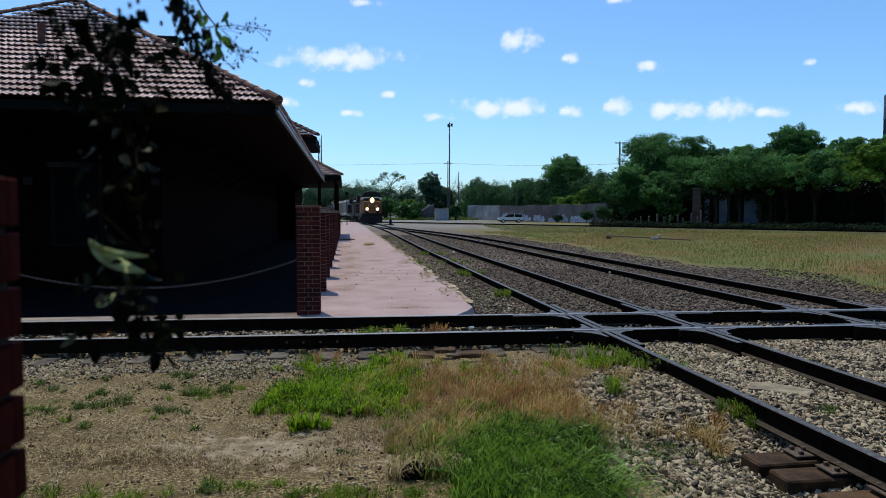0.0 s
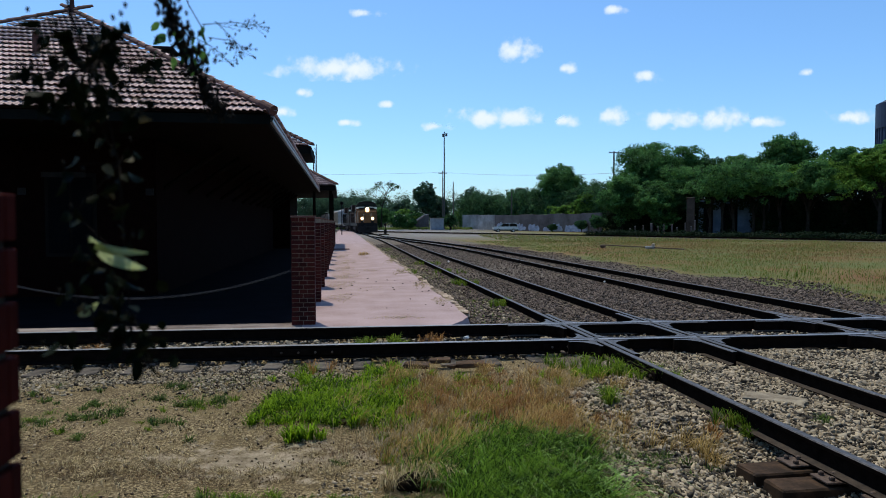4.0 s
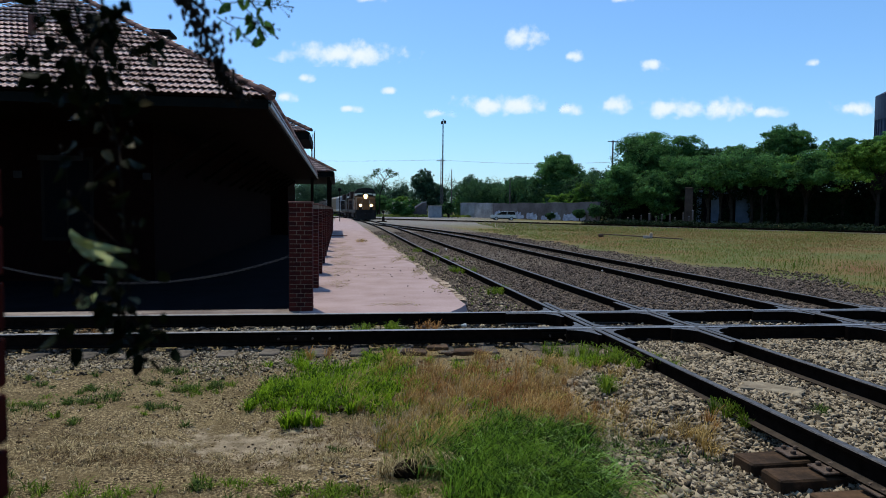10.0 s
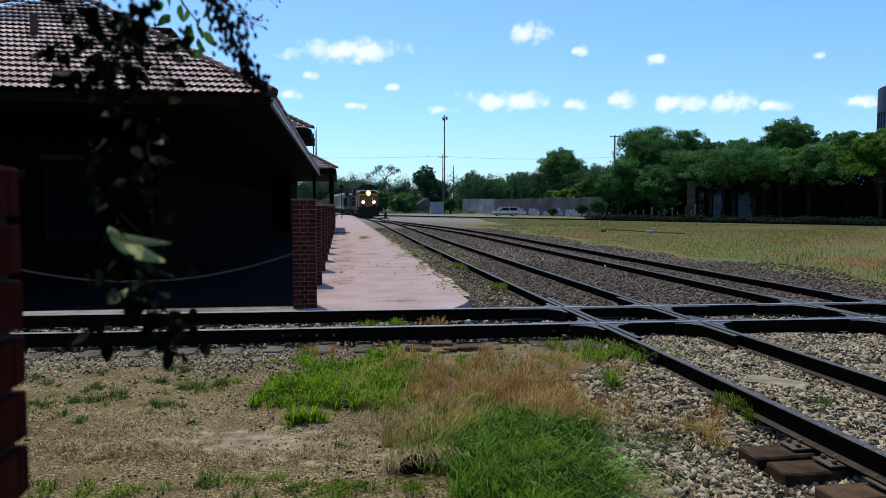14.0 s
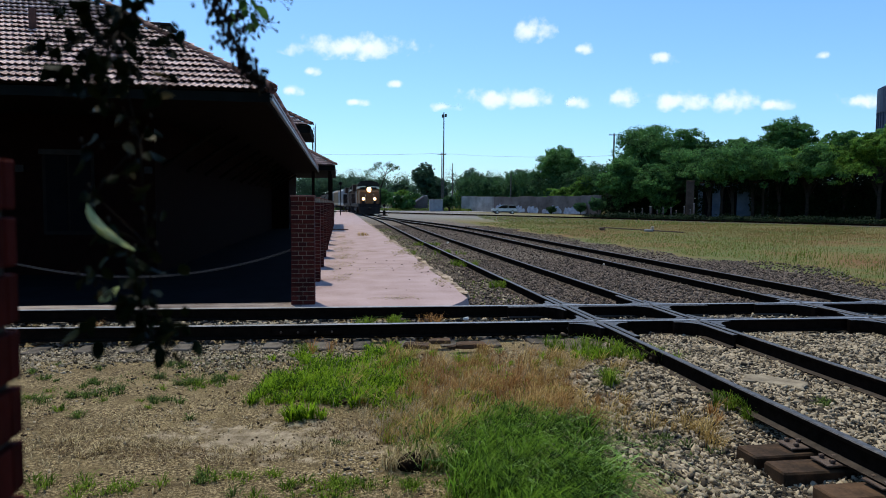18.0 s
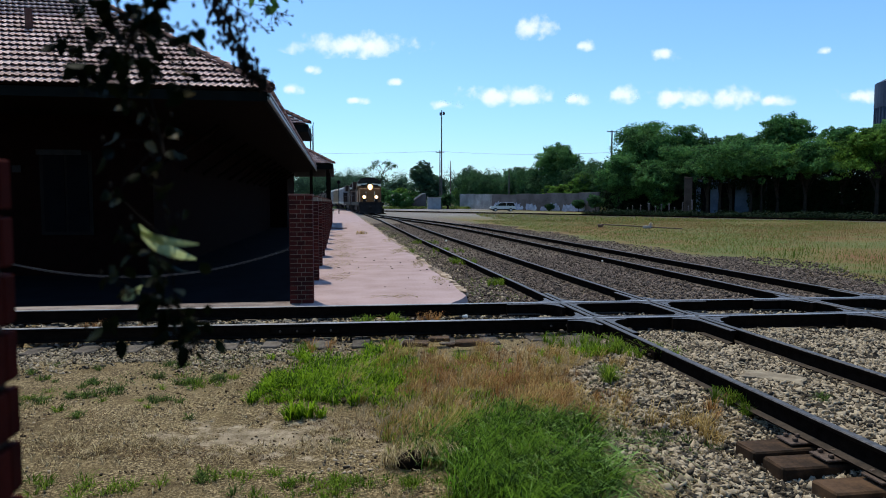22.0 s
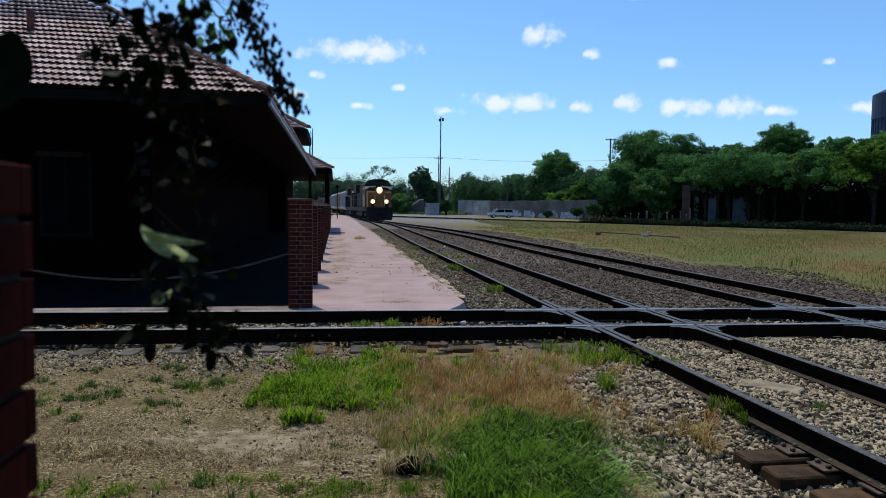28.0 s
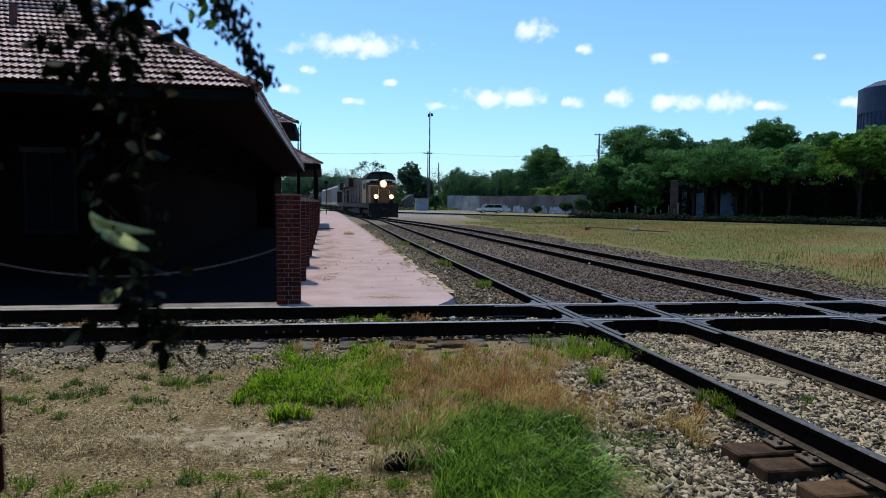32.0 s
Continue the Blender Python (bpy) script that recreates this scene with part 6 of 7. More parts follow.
blades("grass", np.concatenate([blob(-2.4, 4.1, 0.7, 0.16, 650, 31), blob(-1.4, 4.3, 0.45, 0.14, 350, 32), blob(-0.75, 4.1, 0.5, 0.25, 800, 33), blob(-3.3, 5.9, 0.7, 0.4, 350, 34), blob(-2.4, 6.5, 0.6, 0.35, 350, 35), blob(0.15, 4.0, 0.35, 0.25, 500, 36)]), 0.055, 0.006, M_weed_bright, "thin trodden green grass at the edge of the path", 70, 1.4, tuft=0.05)
blades("seed_stalks", np.concatenate([blob(0.65, 4.9, 0.75, 0.95, 700, 21, 0.8), blob(0.3, 6.6, 1.3, 1.2, 520, 22, 0.8), blob(-0.3, 5.3, 0.4, 0.6, 300, 23, 0.8), blob(-1.0, 7.0, 0.8, 0.8, 120, 24)]), 0.22, 0.0035, M_straw, "pale seed stalks standing above the grass", 66, 0.8, bend=(0.3, 0.0))
blades("grass", blob(-1.0, 6.8, 0.65, 0.75, 700, 26, 0.7), 0.15, 0.011, M_grass, "bright blades mixed through the green patch", 67, 0.9, bend=(0.3, 0.0))
# the hollow's darkness is painted: a near-black lump under the straw
hole = empty("rotten_stump", pose(-0.19, 4.42, 0.02, 0, 0, 15), "stump painted near black for a dark hollow in straw and grass", "stump")
bm = bmesh.new()
bmesh.ops.create_icosphere(bm, subdivisions=3, radius=0.105)
for v in bm.verts:
    v.co = Vector((v.co.x * 1.0, v.co.y * 0.8, v.co.z * 0.95)) * (0.85 + 0.35 * noise.noise(v.co * 14)) + Vector((0, 0, 0.02))
part("stump", bm, M_rail, hole)
blades("straw", np.concatenate([blob(-0.12, 4.56, 0.2, 0.08, 420, 27), blob(-0.33, 4.45, 0.06, 0.1, 120, 29)]), 0.2, 0.005, M_litter, "pale straw matted over the stump", 68, 1.0, "straw", bend=(0.3, -0.5))
for k, (x, y, s_) in enumerate(((-0.3, 8.3, 0.13), (-0.02, 8.62, 0.1), (0.36, 8.35, 0.14), (0.15, 8.3, 0.06), (-0.85, 5.95, 0.05))):
    bm = bmesh.new()
    add_box(bm, -1.3 * s_, 1.3 * s_, -0.7 * s_, 0.7 * s_, -0.02, 0.3 * s_, 0.1 * s_)
    bmesh.ops.subdivide_edges(bm, edges=bm.edges[:], cuts=2, use_grid_fill=True)
    for v in bm.verts:
        v.co += Vector((0.25 * s_ * noise.noise(v.co * 9 + Vector((k, 0, 0))), 0.25 * s_ * noise.noise(v.co * 11 + Vector((0, k, 0))), 0.1 * s_ * noise.noise(v.co * 20)))
    c_ = obj("wood_scrap", bm, M_tie)
    c_.matrix_world = pose(x, y, 0.01, 0, 0, (-6, 9, 4, 40, 70)[k])
    tagged(c_, "rotten brown scrap of tie timber in dry grass", "wood scrap", "timber scraps by the rail")


bm = bmesh.new()
bmesh.ops.create_icosphere(bm, subdivisions=2, radius=0.06)
for v in bm.verts:
    v.co = Vector((v.co.x * 1.3, v.co.y * 0.8, v.co.z * 0.7)) * (1 + 0.5 * noise.noise(v.co * 30))
pale_rock = obj("rock", bm, M_white_rock)
pale_rock.matrix_world = pose(0.38, 10.45, 0.0, 0, 0, 20) @ Matrix.Scale(0.65, 4)
tagged(pale_rock, "pale broken rock lying against the crossing rail", "rock")
for x, y, s_ in ((0.25, 30.06, 0.9), (4.7, 19.72, 0.6)):
    white = new("rock", pale_rock.data)
    white.matrix_world = pose(x, y, 0.06, 0, 0, 70) @ Matrix.Scale(s_, 4)
    tagged(white, "small white rock lying on the dark ballast", "rock")


# the field beyond the tracks
def field(x, y, r):
    n, d = nd(x, y)
    return (n > 12.7 + 0.7 * lumpy(x, y, 0.7, 0.2)) & (cr(x, y) > 10.5) & (r.uniform(size=len(x)) < np.clip(60 / (y + 8), 0.25, 1))


def chance(r, x, p):
    return r.uniform(size=len(x)) < p


def fieldward(x, y):
    """0 at the edge by the tracks, 1 well out in the field."""
    return np.clip((nd(x, y)[0] - 13.5) / 9, 0, 1)


blades("field_grass", scatter(2, 50, 14, 66, 50000, field, 43), 0.12, 0.011, M_field_straw, "pale dry grass covering the field", 59, 0.9, bend=(0.2, 0.1))
blades("field_grass", scatter(2, 50, 14, 66, 120000, lambda x, y, r: field(x, y, r) & chance(r, x, 0.12 + 0.75 * (1 - fieldward(x, y)) ** 1.2 + 0.5 * (lumpy(x, y, 0.3, 0.5) > 0.2)), 44), 0.14, 0.011, M_field_green, "green grass mixed through the field", 60, 0.9, bend=(0.2, 0.1))
blades("field_grass", scatter(2, 50, 24, 66, 90000, lambda x, y, r: field(x, y, r) & chance(r, x, fieldward(x, y) * np.clip(lumpy(x, y, 0.16, 1.5) + 0.6, 0, 1)), 45), 0.14, 0.011, M_field_rust, "rust-brown dry grass patches in the field", 61, 0.9, bend=(0.2, 0.1))
def far_field(x, y, r):
    return (nd(x, y)[0] > 15.5 + 1.5 * lumpy(x, y, 0.2, 0.4)) & (y < 102 - (x - 3) * 1.17)


blades("field_grass", scatter(5, 64, 62, 118, 30000, far_field, 71), 0.2, 0.03, M_field_straw, "pale dry grass at the far side of the field", 81, 0.9)
blades("field_grass", scatter(5, 64, 62, 118, 30000, far_field, 72), 0.22, 0.03, M_field_green, "green grass at the far side of the field", 82, 0.9)
blades("tall_weeds", scatter(11, 20, 16, 26, 1500, lambda x, y, r: (nd(x, y)[0] > 13.6) & (lumpy(x, y, 1.7, 0.5) > 0.3), 46), 0.34, 0.016, M_field_green, "tall green weeds at the edge of the field", 62, 0.6, "weeds")

# small things lying in the field and by the track
mk = empty("fallen_signal_arm", pose(12.25, 42.3, 0.08, 0, 0, -46), "rusty fallen signal arm with a white block", "debris")
part("arm", tube([(-2.6, 0, 0.24), (2.9, 0, 0.12)], 0.035, 8), M_plate, mk)
part("white_block", box(0.4, 0.95, -0.15, 0.15, 0.08, 0.24, 0.03), M_conc_light, mk)
part("stub", tube([(0.85, 0, 0.22), (0.9, 0, 0.42)], [0.13, 0.09], 8), M_edge, mk)
part("arm_end", box(-2.85, -2.5, -0.1, 0.1, 0.05, 0.26, 0.05), M_plate, mk)
# a thin dark sheet laid down in place of a cast shadow
lit = empty("platform_ramp_plate", DEPOT @ pose(-0.05, 43.2, 0.09), "dark flat sheet standing in for a shadow across the platform", "plate")
part("plate", box(-0.6, 0.6, -0.35, 0.35, 0.0, 0.05, 0.01), M_hip, lit)

# platform edge bricks and crumbs
edge_me = []
for i in range(6):
    bm = bmesh.new()
    add_box(bm, -0.08, 0.08, -0.12, 0.12, -0.08, 0.02, 0.02)
    for v in bm.verts:
        v.co += Vector((edge_rng.uniform(-0.03, 0.03), edge_rng.uniform(-0.04, 0.04), edge_rng.uniform(-0.015, 0.015)))
    me = bpy.data.meshes.new("edge_brick")
    bm.to_mesh(me)
    bm.free()
    me.materials.append(M_edge)
    edge_me.append(me)
y = 12.6
while y < 62:
    if edge_rng.random() < 0.93:
        e = new("edge_brick", edge_rng.choice(edge_me))
        e.parent = platform
        e.matrix_local = pose(2.36 + 0.05 * math.sin(y * 1.3) + edge_rng.uniform(-0.03, 0.04), y, 0.07, edge_rng.uniform(-4, 4), edge_rng.uniform(-4, 4), edge_rng.uniform(-14, 14))
    y += 0.27
for k in range(3):  # long weathered boards along the end of the platform
    for j in range(4):
        x0_ = -12.0 + 2.85 * j + 0.4 * (k % 2)
        part("board", box(max(x0_, -12.0), min(x0_ + 2.84, PIER_N - 0.02), 11.0 + 0.2 * k, 11.19 + 0.2 * k, -0.05, 0.096 - 0.004 * ((k + j) % 3), 0.01), M_kerb, platform)
part("board", box(-12.0, PIER_N - 0.02, 11.6, 11.66, -0.05, 0.09, 0.01), M_kerb, platform)
def on_paving(x, y, r):
    n, d = nd(x, y)
    return (n > -0.3) & (n < 2.2) & (d > 11.9)
crumbs = scatter(-4, 2, 11.8, 24, 80, on_paving, 47)
crumbs[:, 2] = 0.095
stones("crumbs", crumbs, 0.028, M_stone_dark, "dark crumbs of stone scattered on the platform", 38)
weed_at = scatter(-9, 1, 12, 48, 20000, lambda x, y, r: on_paving(x, y, r) & (lumpy(x, y, 1.1, 0.2) > 0.5 + 0.6 * np.clip(nd(x, y)[0] + 0.2, 0, 1) - 0.7 * (nd(x, y)[0] > 2.0)), 48)
weed_at[:, 2] = 0.088
blades("weeds", weed_at, 0.03, 0.009, M_yellowed, "dry weeds in the joints of the platform", 63, 1.0, "weeds")
pg = np.concatenate([blob(*along(n_, d_)[:2], rx_, ry_, k_, 200 + i, 0.7) for i, (n_, d_, rx_, ry_, k_) in enumerate(((0.05, 15.5, 0.3, 0.9, 240), (0.0, 18.5, 0.4, 1.4, 420), (0.1, 21.5, 0.45, 1.6, 520), (0.05, 25.0, 0.4, 1.8, 520), (0.15, 29.0, 0.5, 2.0, 520), (0.0, 34.0, 0.4, 2.2, 420), (0.9, 24.0, 0.5, 0.6, 160), (2.15, 14.5, 0.18, 0.8, 260), (2.2, 18.5, 0.25, 1.4, 520), (2.1, 23.5, 0.3, 1.6, 520), (2.2, 30.0, 0.25, 2.0, 420), (1.0, 12.0, 0.5, 0.3, 200)))])
pg[:, 2] = 0.088
blades("weeds", pg, 0.024, 0.012, M_yellowed, "yellowed grass along the piers and the edge of the platform", 163, 1.2, "weeds")
sg = scatter(-6, 2.6, 12, 48, 26000, lambda x, y, r: (nd(x, y)[0] > 2.5) & (nd(x, y)[0] < 3.3) & chance(r, x, np.clip(lumpy(x, y, 0.9, 1.3) + 0.25, 0.05, 1)), 171, 0.03)
blades("weeds", sg, 0.07, 0.009, M_weed_bright, "thin green weeds in the gravel beside the platform", 172, 1.1, "weeds")
sg = scatter(-6, 2.6, 12, 48, 26000, lambda x, y, r: (nd(x, y)[0] > 2.42) & (nd(x, y)[0] < 3.0) & chance(r, x, 0.5), 173, 0.03)
blades("weeds", sg, 0.05, 0.009, M_straw, "dry straw-coloured weeds in the gravel beside the platform", 174, 1.3, "weeds")
pw = blob(-4.1, 35.2, 0.3, 0.6, 120, 90)
pw[:, 2] = 0.09
blades("weeds", pw, 0.22, 0.012, M_dry, "dry weed clump growing out of the platform", 64, 1.0, "weeds")


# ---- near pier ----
# brick and mortar here carry the pier's shade as a darker colour
near_pier = brick_pier(0, 0, True, False, 1.82, M_brick_shaded, M_mortar_shaded)
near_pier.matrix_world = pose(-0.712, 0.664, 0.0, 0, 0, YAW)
tagged(near_pier, "red brick pier with tree shade painted into brick and mortar", "pier")


# ---- hanging sprays of a small tree ----
def leaf_mesh(name, ln, w, fold, curl, material):
    """A pointed leaf, folded along its rib and curled; the stalk is at the origin, the tip along y."""
    me = bpy.data.meshes.new(name)
    v, f = [], []
    k = 7
    for i in range(k):
        t = i / (k - 1)
        half = w * 0.5 * math.sin(math.pi * (0.04 + 0.93 * t ** 0.85)) ** 0.8
        y, z = ln * t, -curl * ln * t * t
        v += [(-half, y, z + fold * half), (0, y, z), (half, y, z + fold * half)]
    for i in range(k - 1):
        a = 3 * i
        f += [(a, a + 1, a + 4, a + 3), (a + 1, a + 2, a + 5, a + 4)]
    me.from_pydata(v, [], f)
    for p_ in me.polygons:
        p_.use_smooth = True
    me.materials.append(material)
    return me


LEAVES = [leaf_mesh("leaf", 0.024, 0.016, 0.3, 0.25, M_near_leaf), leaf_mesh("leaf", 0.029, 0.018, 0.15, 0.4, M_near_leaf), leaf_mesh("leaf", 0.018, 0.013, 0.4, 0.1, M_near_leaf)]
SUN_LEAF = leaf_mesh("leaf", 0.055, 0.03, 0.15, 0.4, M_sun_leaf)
PALE_LEAVES = [leaf_mesh("withered_leaf", 0.019, 0.015, 0.4, 0.4, M_dim_leaf), leaf_mesh("pale_leaf", 0.09, 0.036, 0.5, 0.2, M_pale_leaf)]
bm = bmesh.new()
bmesh.ops.create_icosphere(bm, subdivisions=1, radius=0.0036)
for v in bm.verts:
    v.co = Vector((v.co.x * 0.8, v.co.y * 0.9, v.co.z * 1.35)) * (1 + 0.3 * noise.noise(v.co * 400))
pod_me = bpy.data.meshes.new("pod")
bm.to_mesh(pod_me)
bm.free()
pod_me.materials.append(M_berry)
spray_rng = random.Random(31)
EYE = pose(0, 0, 1.768, 86.57, -0.4, 0)


def reach(u, v, depth):
    """A place by how far it lies across and down from the line of sight, at a depth."""
    return EYE @ Vector((u * depth, -v * depth, -depth))


def hang(spray, me, place, turn):
    o = new(me.name.split(".")[0], me)
    o.parent = spray
    o.matrix_local = Matrix.Translation(place) @ Euler([radians(a) for a in turn]).to_matrix().to_4x4()
    return o


def twig(spray, pts, r0, r1):
    k = len(pts)
    part("twig", tube(pts, [r0 + (r1 - r0) * i / (k - 1) for i in range(k)], 5), M_twig, spray)


def leafy_clump(spray, centre, spread, n, down=True):
    for _ in range(n):
        p_ = Vector(centre) + Vector((spray_rng.gauss(0, spread), spray_rng.gauss(0, spread * 0.8), spray_rng.gauss(0, spread)))
        hang(spray, spray_rng.choice(LEAVES), p_, (spray_rng.uniform(-150, -30), spray_rng.uniform(-60, 60), spray_rng.uniform(0, 360)))


def pods(spray, centre, spread, n):
    for _ in range(n):
        p_ = Vector(centre) + Vector((spray_rng.gauss(0, spread), spray_rng.gauss(0, spread), spray_rng.gauss(0, spread)))
        hang(spray, pod_me, p_, (0, 0, 0))


# big drooping spray: leaves above, scattered pale leaves and seed heads below
spray_a = empty("hanging_branch", None, "dark backlit branch with drooping leaves and seed pods", "branch", "branches overhead")
main_a = [reach(u, v, 1.0) for u, v in ((-0.55, -0.52), (-0.52, -0.38), (-0.475, -0.27), (-0.445, -0.15), (-0.435, 0.0), (-0.425, 0.1), (-0.412, 0.15))]
twig(spray_a, main_a, 0.0024, 0.001)
for u, v, s in ((-0.577, -0.268, 0.019), (-0.585, -0.3, 0.012), (-0.52, -0.326, 0.02), (-0.513, -0.312, 0.022), (-0.525, -0.278, 0.022), (-0.509, -0.262, 0.02), (-0.487, -0.276, 0.018), (-0.494, -0.347, 0.022), (-0.47, -0.332, 0.022), (-0.455, -0.312, 0.016), (-0.466, -0.278, 0.014), (-0.422, -0.293, 0.018), (-0.409, -0.279, 0.014), (-0.39, -0.304, 0.01), (-0.422, -0.247, 0.014), (-0.552, -0.243, 0.014), (-0.507, -0.239, 0.014), (-0.466, -0.243, 0.014), (-0.448, -0.36, 0.02), (-0.56, -0.36, 0.02)):
    c_ = reach(u, v, 1.0 + spray_rng.uniform(-0.07, 0.07))
    leafy_clump(spray_a, c_, s * 0.68, int(s * 370) + 1)
    pods(spray_a, c_, s * 0.8, 5)
    twig(spray_a, [main_a[2] + Vector((0, 0, 0.04)), (main_a[2] + c_) / 2 + Vector((0, 0, 0.03)), c_], 0.002, 0.001)
for u, v, s, n in ((-0.45, 0.02, 0.012, 4), (-0.43, 0.09, 0.014, 6), (-0.415, 0.125, 0.014, 9), (-0.47, 0.075, 0.012, 5), (-0.445, 0.11, 0.012, 6), (-0.41, 0.145, 0.009, 6)):
    leafy_clump(spray_a, reach(u, v, 1.0), s * 1.2, n + 4)
    pods(spray_a, reach(u, v, 1.0), s, n)
for k in range(14):
    u, v = -0.47 + 0.05 * math.sin(k * 2.3), -0.2 + 0.025 * k
    c_ = reach(u, v, 1.0 + 0.03 * math.sin(k * 1.7))
    leafy_clump(spray_a, c_, 0.014, 4)
    pods(spray_a, c_, 0.012, 2)
    twig(spray_a, [main_a[3 + k // 5], c_], 0.0012, 0.0008)
for u, v in ((-0.462, -0.218), (-0.412, -0.212), (-0.516, -0.196), (-0.47, -0.186), (-0.428, -0.16), (-0.464, -0.144), (-0.43, -0.245), (-0.49, -0.245), (-0.457, -0.1), (-0.44, 0.085), (-0.5, 0.065), (-0.415, 0.075), (-0.46, 0.09)):
    for _ in range(1):
        hang(spray_a, PALE_LEAVES[0], reach(u + spray_rng.gauss(0, 0.004), v + spray_rng.gauss(0, 0.004), 0.98), (spray_rng.uniform(-50, 50), spray_rng.uniform(-50, 50), spray_rng.uniform(0, 360)))
LEAF_AT = reach(-0.521, -0.046, 0.97)


def leaf_turn(slope, roll, slide=(0.0, 0.0)):
    """How the pale leaf hangs: its slope below the level, and how far it is rolled about its rib."""
    return Matrix.Translation(LEAF_AT + Vector((slide[0], 0, slide[1]))) @ EYE.to_3x3().to_4x4() @ Matrix.Rotation(radians(-98 - slope), 4, "Z") @ Matrix.Rotation(radians(roll), 4, "Y")


pale_big = new("pale_leaf", PALE_LEAVES[1])
pale_big.parent = spray_a
pale_big.matrix_local = leaf_turn(42, 62)
for turn_, roll_, ln_, wd_ in ((31, -10, 1.08, 0.4),):  # a narrower leaf fanning out from the same stalk
    o = new("pale_leaflet", PALE_LEAVES[1])
    o.parent = pale_big
    o.matrix_local = Matrix.Translation((0.004, 0.004, 0.004)) @ Matrix.Rotation(radians(turn_), 4, "Z") @ Matrix.Rotation(radians(roll_), 4, "Y") @ Matrix.Diagonal((wd_, ln_, 1, 1))
second = new("pale_leaf", PALE_LEAVES[1])
second.parent = spray_a
second.matrix_local = Matrix.Translation(reach(-0.505, 0.082, 0.98)) @ EYE.to_3x3().to_4x4() @ Matrix.Rotation(radians(-60), 4, "Z") @ Matrix.Rotation(radians(40), 4, "Y") @ Matrix.Scale(0.36, 4)
hang(spray_a, PALE_LEAVES[0], reach(-0.497, 0.068, 0.98), (-40, 20, 30))
twig(spray_a, [main_a[3], reach(-0.5, -0.09, 0.98), reach(-0.521, -0.046, 0.97)], 0.0013, 0.0008)

# slim seed panicle hanging beside it
spray_b = empty("hanging_branch", None, "slim dark seed panicle hanging from the tree", "branch", "branches overhead")
line_b = [reach(u, v, 1.1) for u, v in ((-0.36, -0.43), (-0.335, -0.365), (-0.318, -0.33), (-0.3, -0.29), (-0.285, -0.258), (-0.262, -0.236))]
twig(spray_b, line_b, 0.003, 0.001)
for i in range(64):
    t = i / 63 * (len(line_b) - 1.001)
    c_ = line_b[int(t)].lerp(line_b[int(t) + 1], t % 1)
    pods(spray_b, c_, 0.012 if t < 3 else 0.008, 7)
for k in range(6):
    t = spray_rng.uniform(0, 1.8)
    c_ = line_b[int(t)].lerp(line_b[int(t) + 1], t % 1)
    hang(spray_b, spray_rng.choice(LEAVES), c_, (spray_rng.uniform(-130, -60), spray_rng.uniform(-40, 40), spray_rng.uniform(0, 360)))

# sunlit green leaves and fine flower stalks a little further off
spray_c = empty("hanging_branch", None, "sunlit green leaves on a thin twig against the sky", "branch", "branches overhead")
line_c = [reach(u, v, 1.5) for u, v in ((-0.42, -0.44), (-0.38, -0.36), (-0.36, -0.335))]
twig(spray_c, line_c, 0.003, 0.0015)
for u, v in ((-0.4, -0.345), (-0.375, -0.33), (-0.355, -0.34), (-0.36, -0.31), (-0.39, -0.31), (-0.345, -0.355), (-0.385, -0.36), (-0.365, -0.295), (-0.405, -0.37), (-0.35, -0.32)):
    o = hang(spray_c, SUN_LEAF, reach(u, v, 1.5), (spray_rng.uniform(-120, -40), spray_rng.uniform(-50, 50), spray_rng.uniform(0, 360)))
    o.scale = (0.62, 0.62, 0.62)
    for _ in range(1):
        o = hang(spray_c, SUN_LEAF, reach(u + spray_rng.gauss(0, 0.012), v + spray_rng.gauss(0, 0.012), 1.5), (spray_rng.uniform(-120, -40), spray_rng.uniform(-50, 50), spray_rng.uniform(0, 360)))
        o.scale = (0.5, 0.5, 0.5)
spray_e = empty("hanging_branch", None, "fine budding flower stalks on a thin twig", "branch", "branches overhead")
twig(spray_e, [reach(u, v, 1.5) for u, v in ((-0.39, -0.44), (-0.37, -0.38), (-0.35, -0.345))], 0.0016, 0.001)
for u0, v0, u1, v1 in ((-0.35, -0.35, -0.25, -0.345), (-0.34, -0.33, -0.275, -0.31), (-0.33, -0.355, -0.285, -0.3), (-0.36, -0.33, -0.3, -0.285)):
    a_, b_ = reach(u0, v0, 1.5), reach(u1, v1, 1.5)
    twig(spray_e, [a_, (a_ + b_) / 2 + Vector((0, 0, 0.008)), b_], 0.0012, 0.0007)
    for k in range(16):
        t = spray_rng.uniform(0.35, 1.0)
        c_ = a_.lerp(b_, t) + Vector((spray_rng.gauss(0, 0.012), spray_rng.gauss(0, 0.01), spray_rng.gauss(0, 0.012)))
        part("stalk", tube([a_.lerp(b_, t - 0.1), c_], 0.0006, 3), M_twig, spray_e)
        o = hang(spray_e, pod_me, c_, (0, 0, 0))
        o.scale = (0.7, 0.7, 0.7)

# one broad dark leaf by the top of the pier
spray_d = empty("hanging_branch", None, "broad dark leaf drooping beside the brick pier", "branch", "branches overhead")
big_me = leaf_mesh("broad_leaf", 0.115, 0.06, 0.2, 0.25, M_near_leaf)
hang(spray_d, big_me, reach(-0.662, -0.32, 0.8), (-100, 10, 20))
twig(spray_d, [reach(-0.67, -0.45, 0.8), reach(-0.66, -0.39, 0.8), reach(-0.655, -0.34, 0.8)], 0.002, 0.0015)


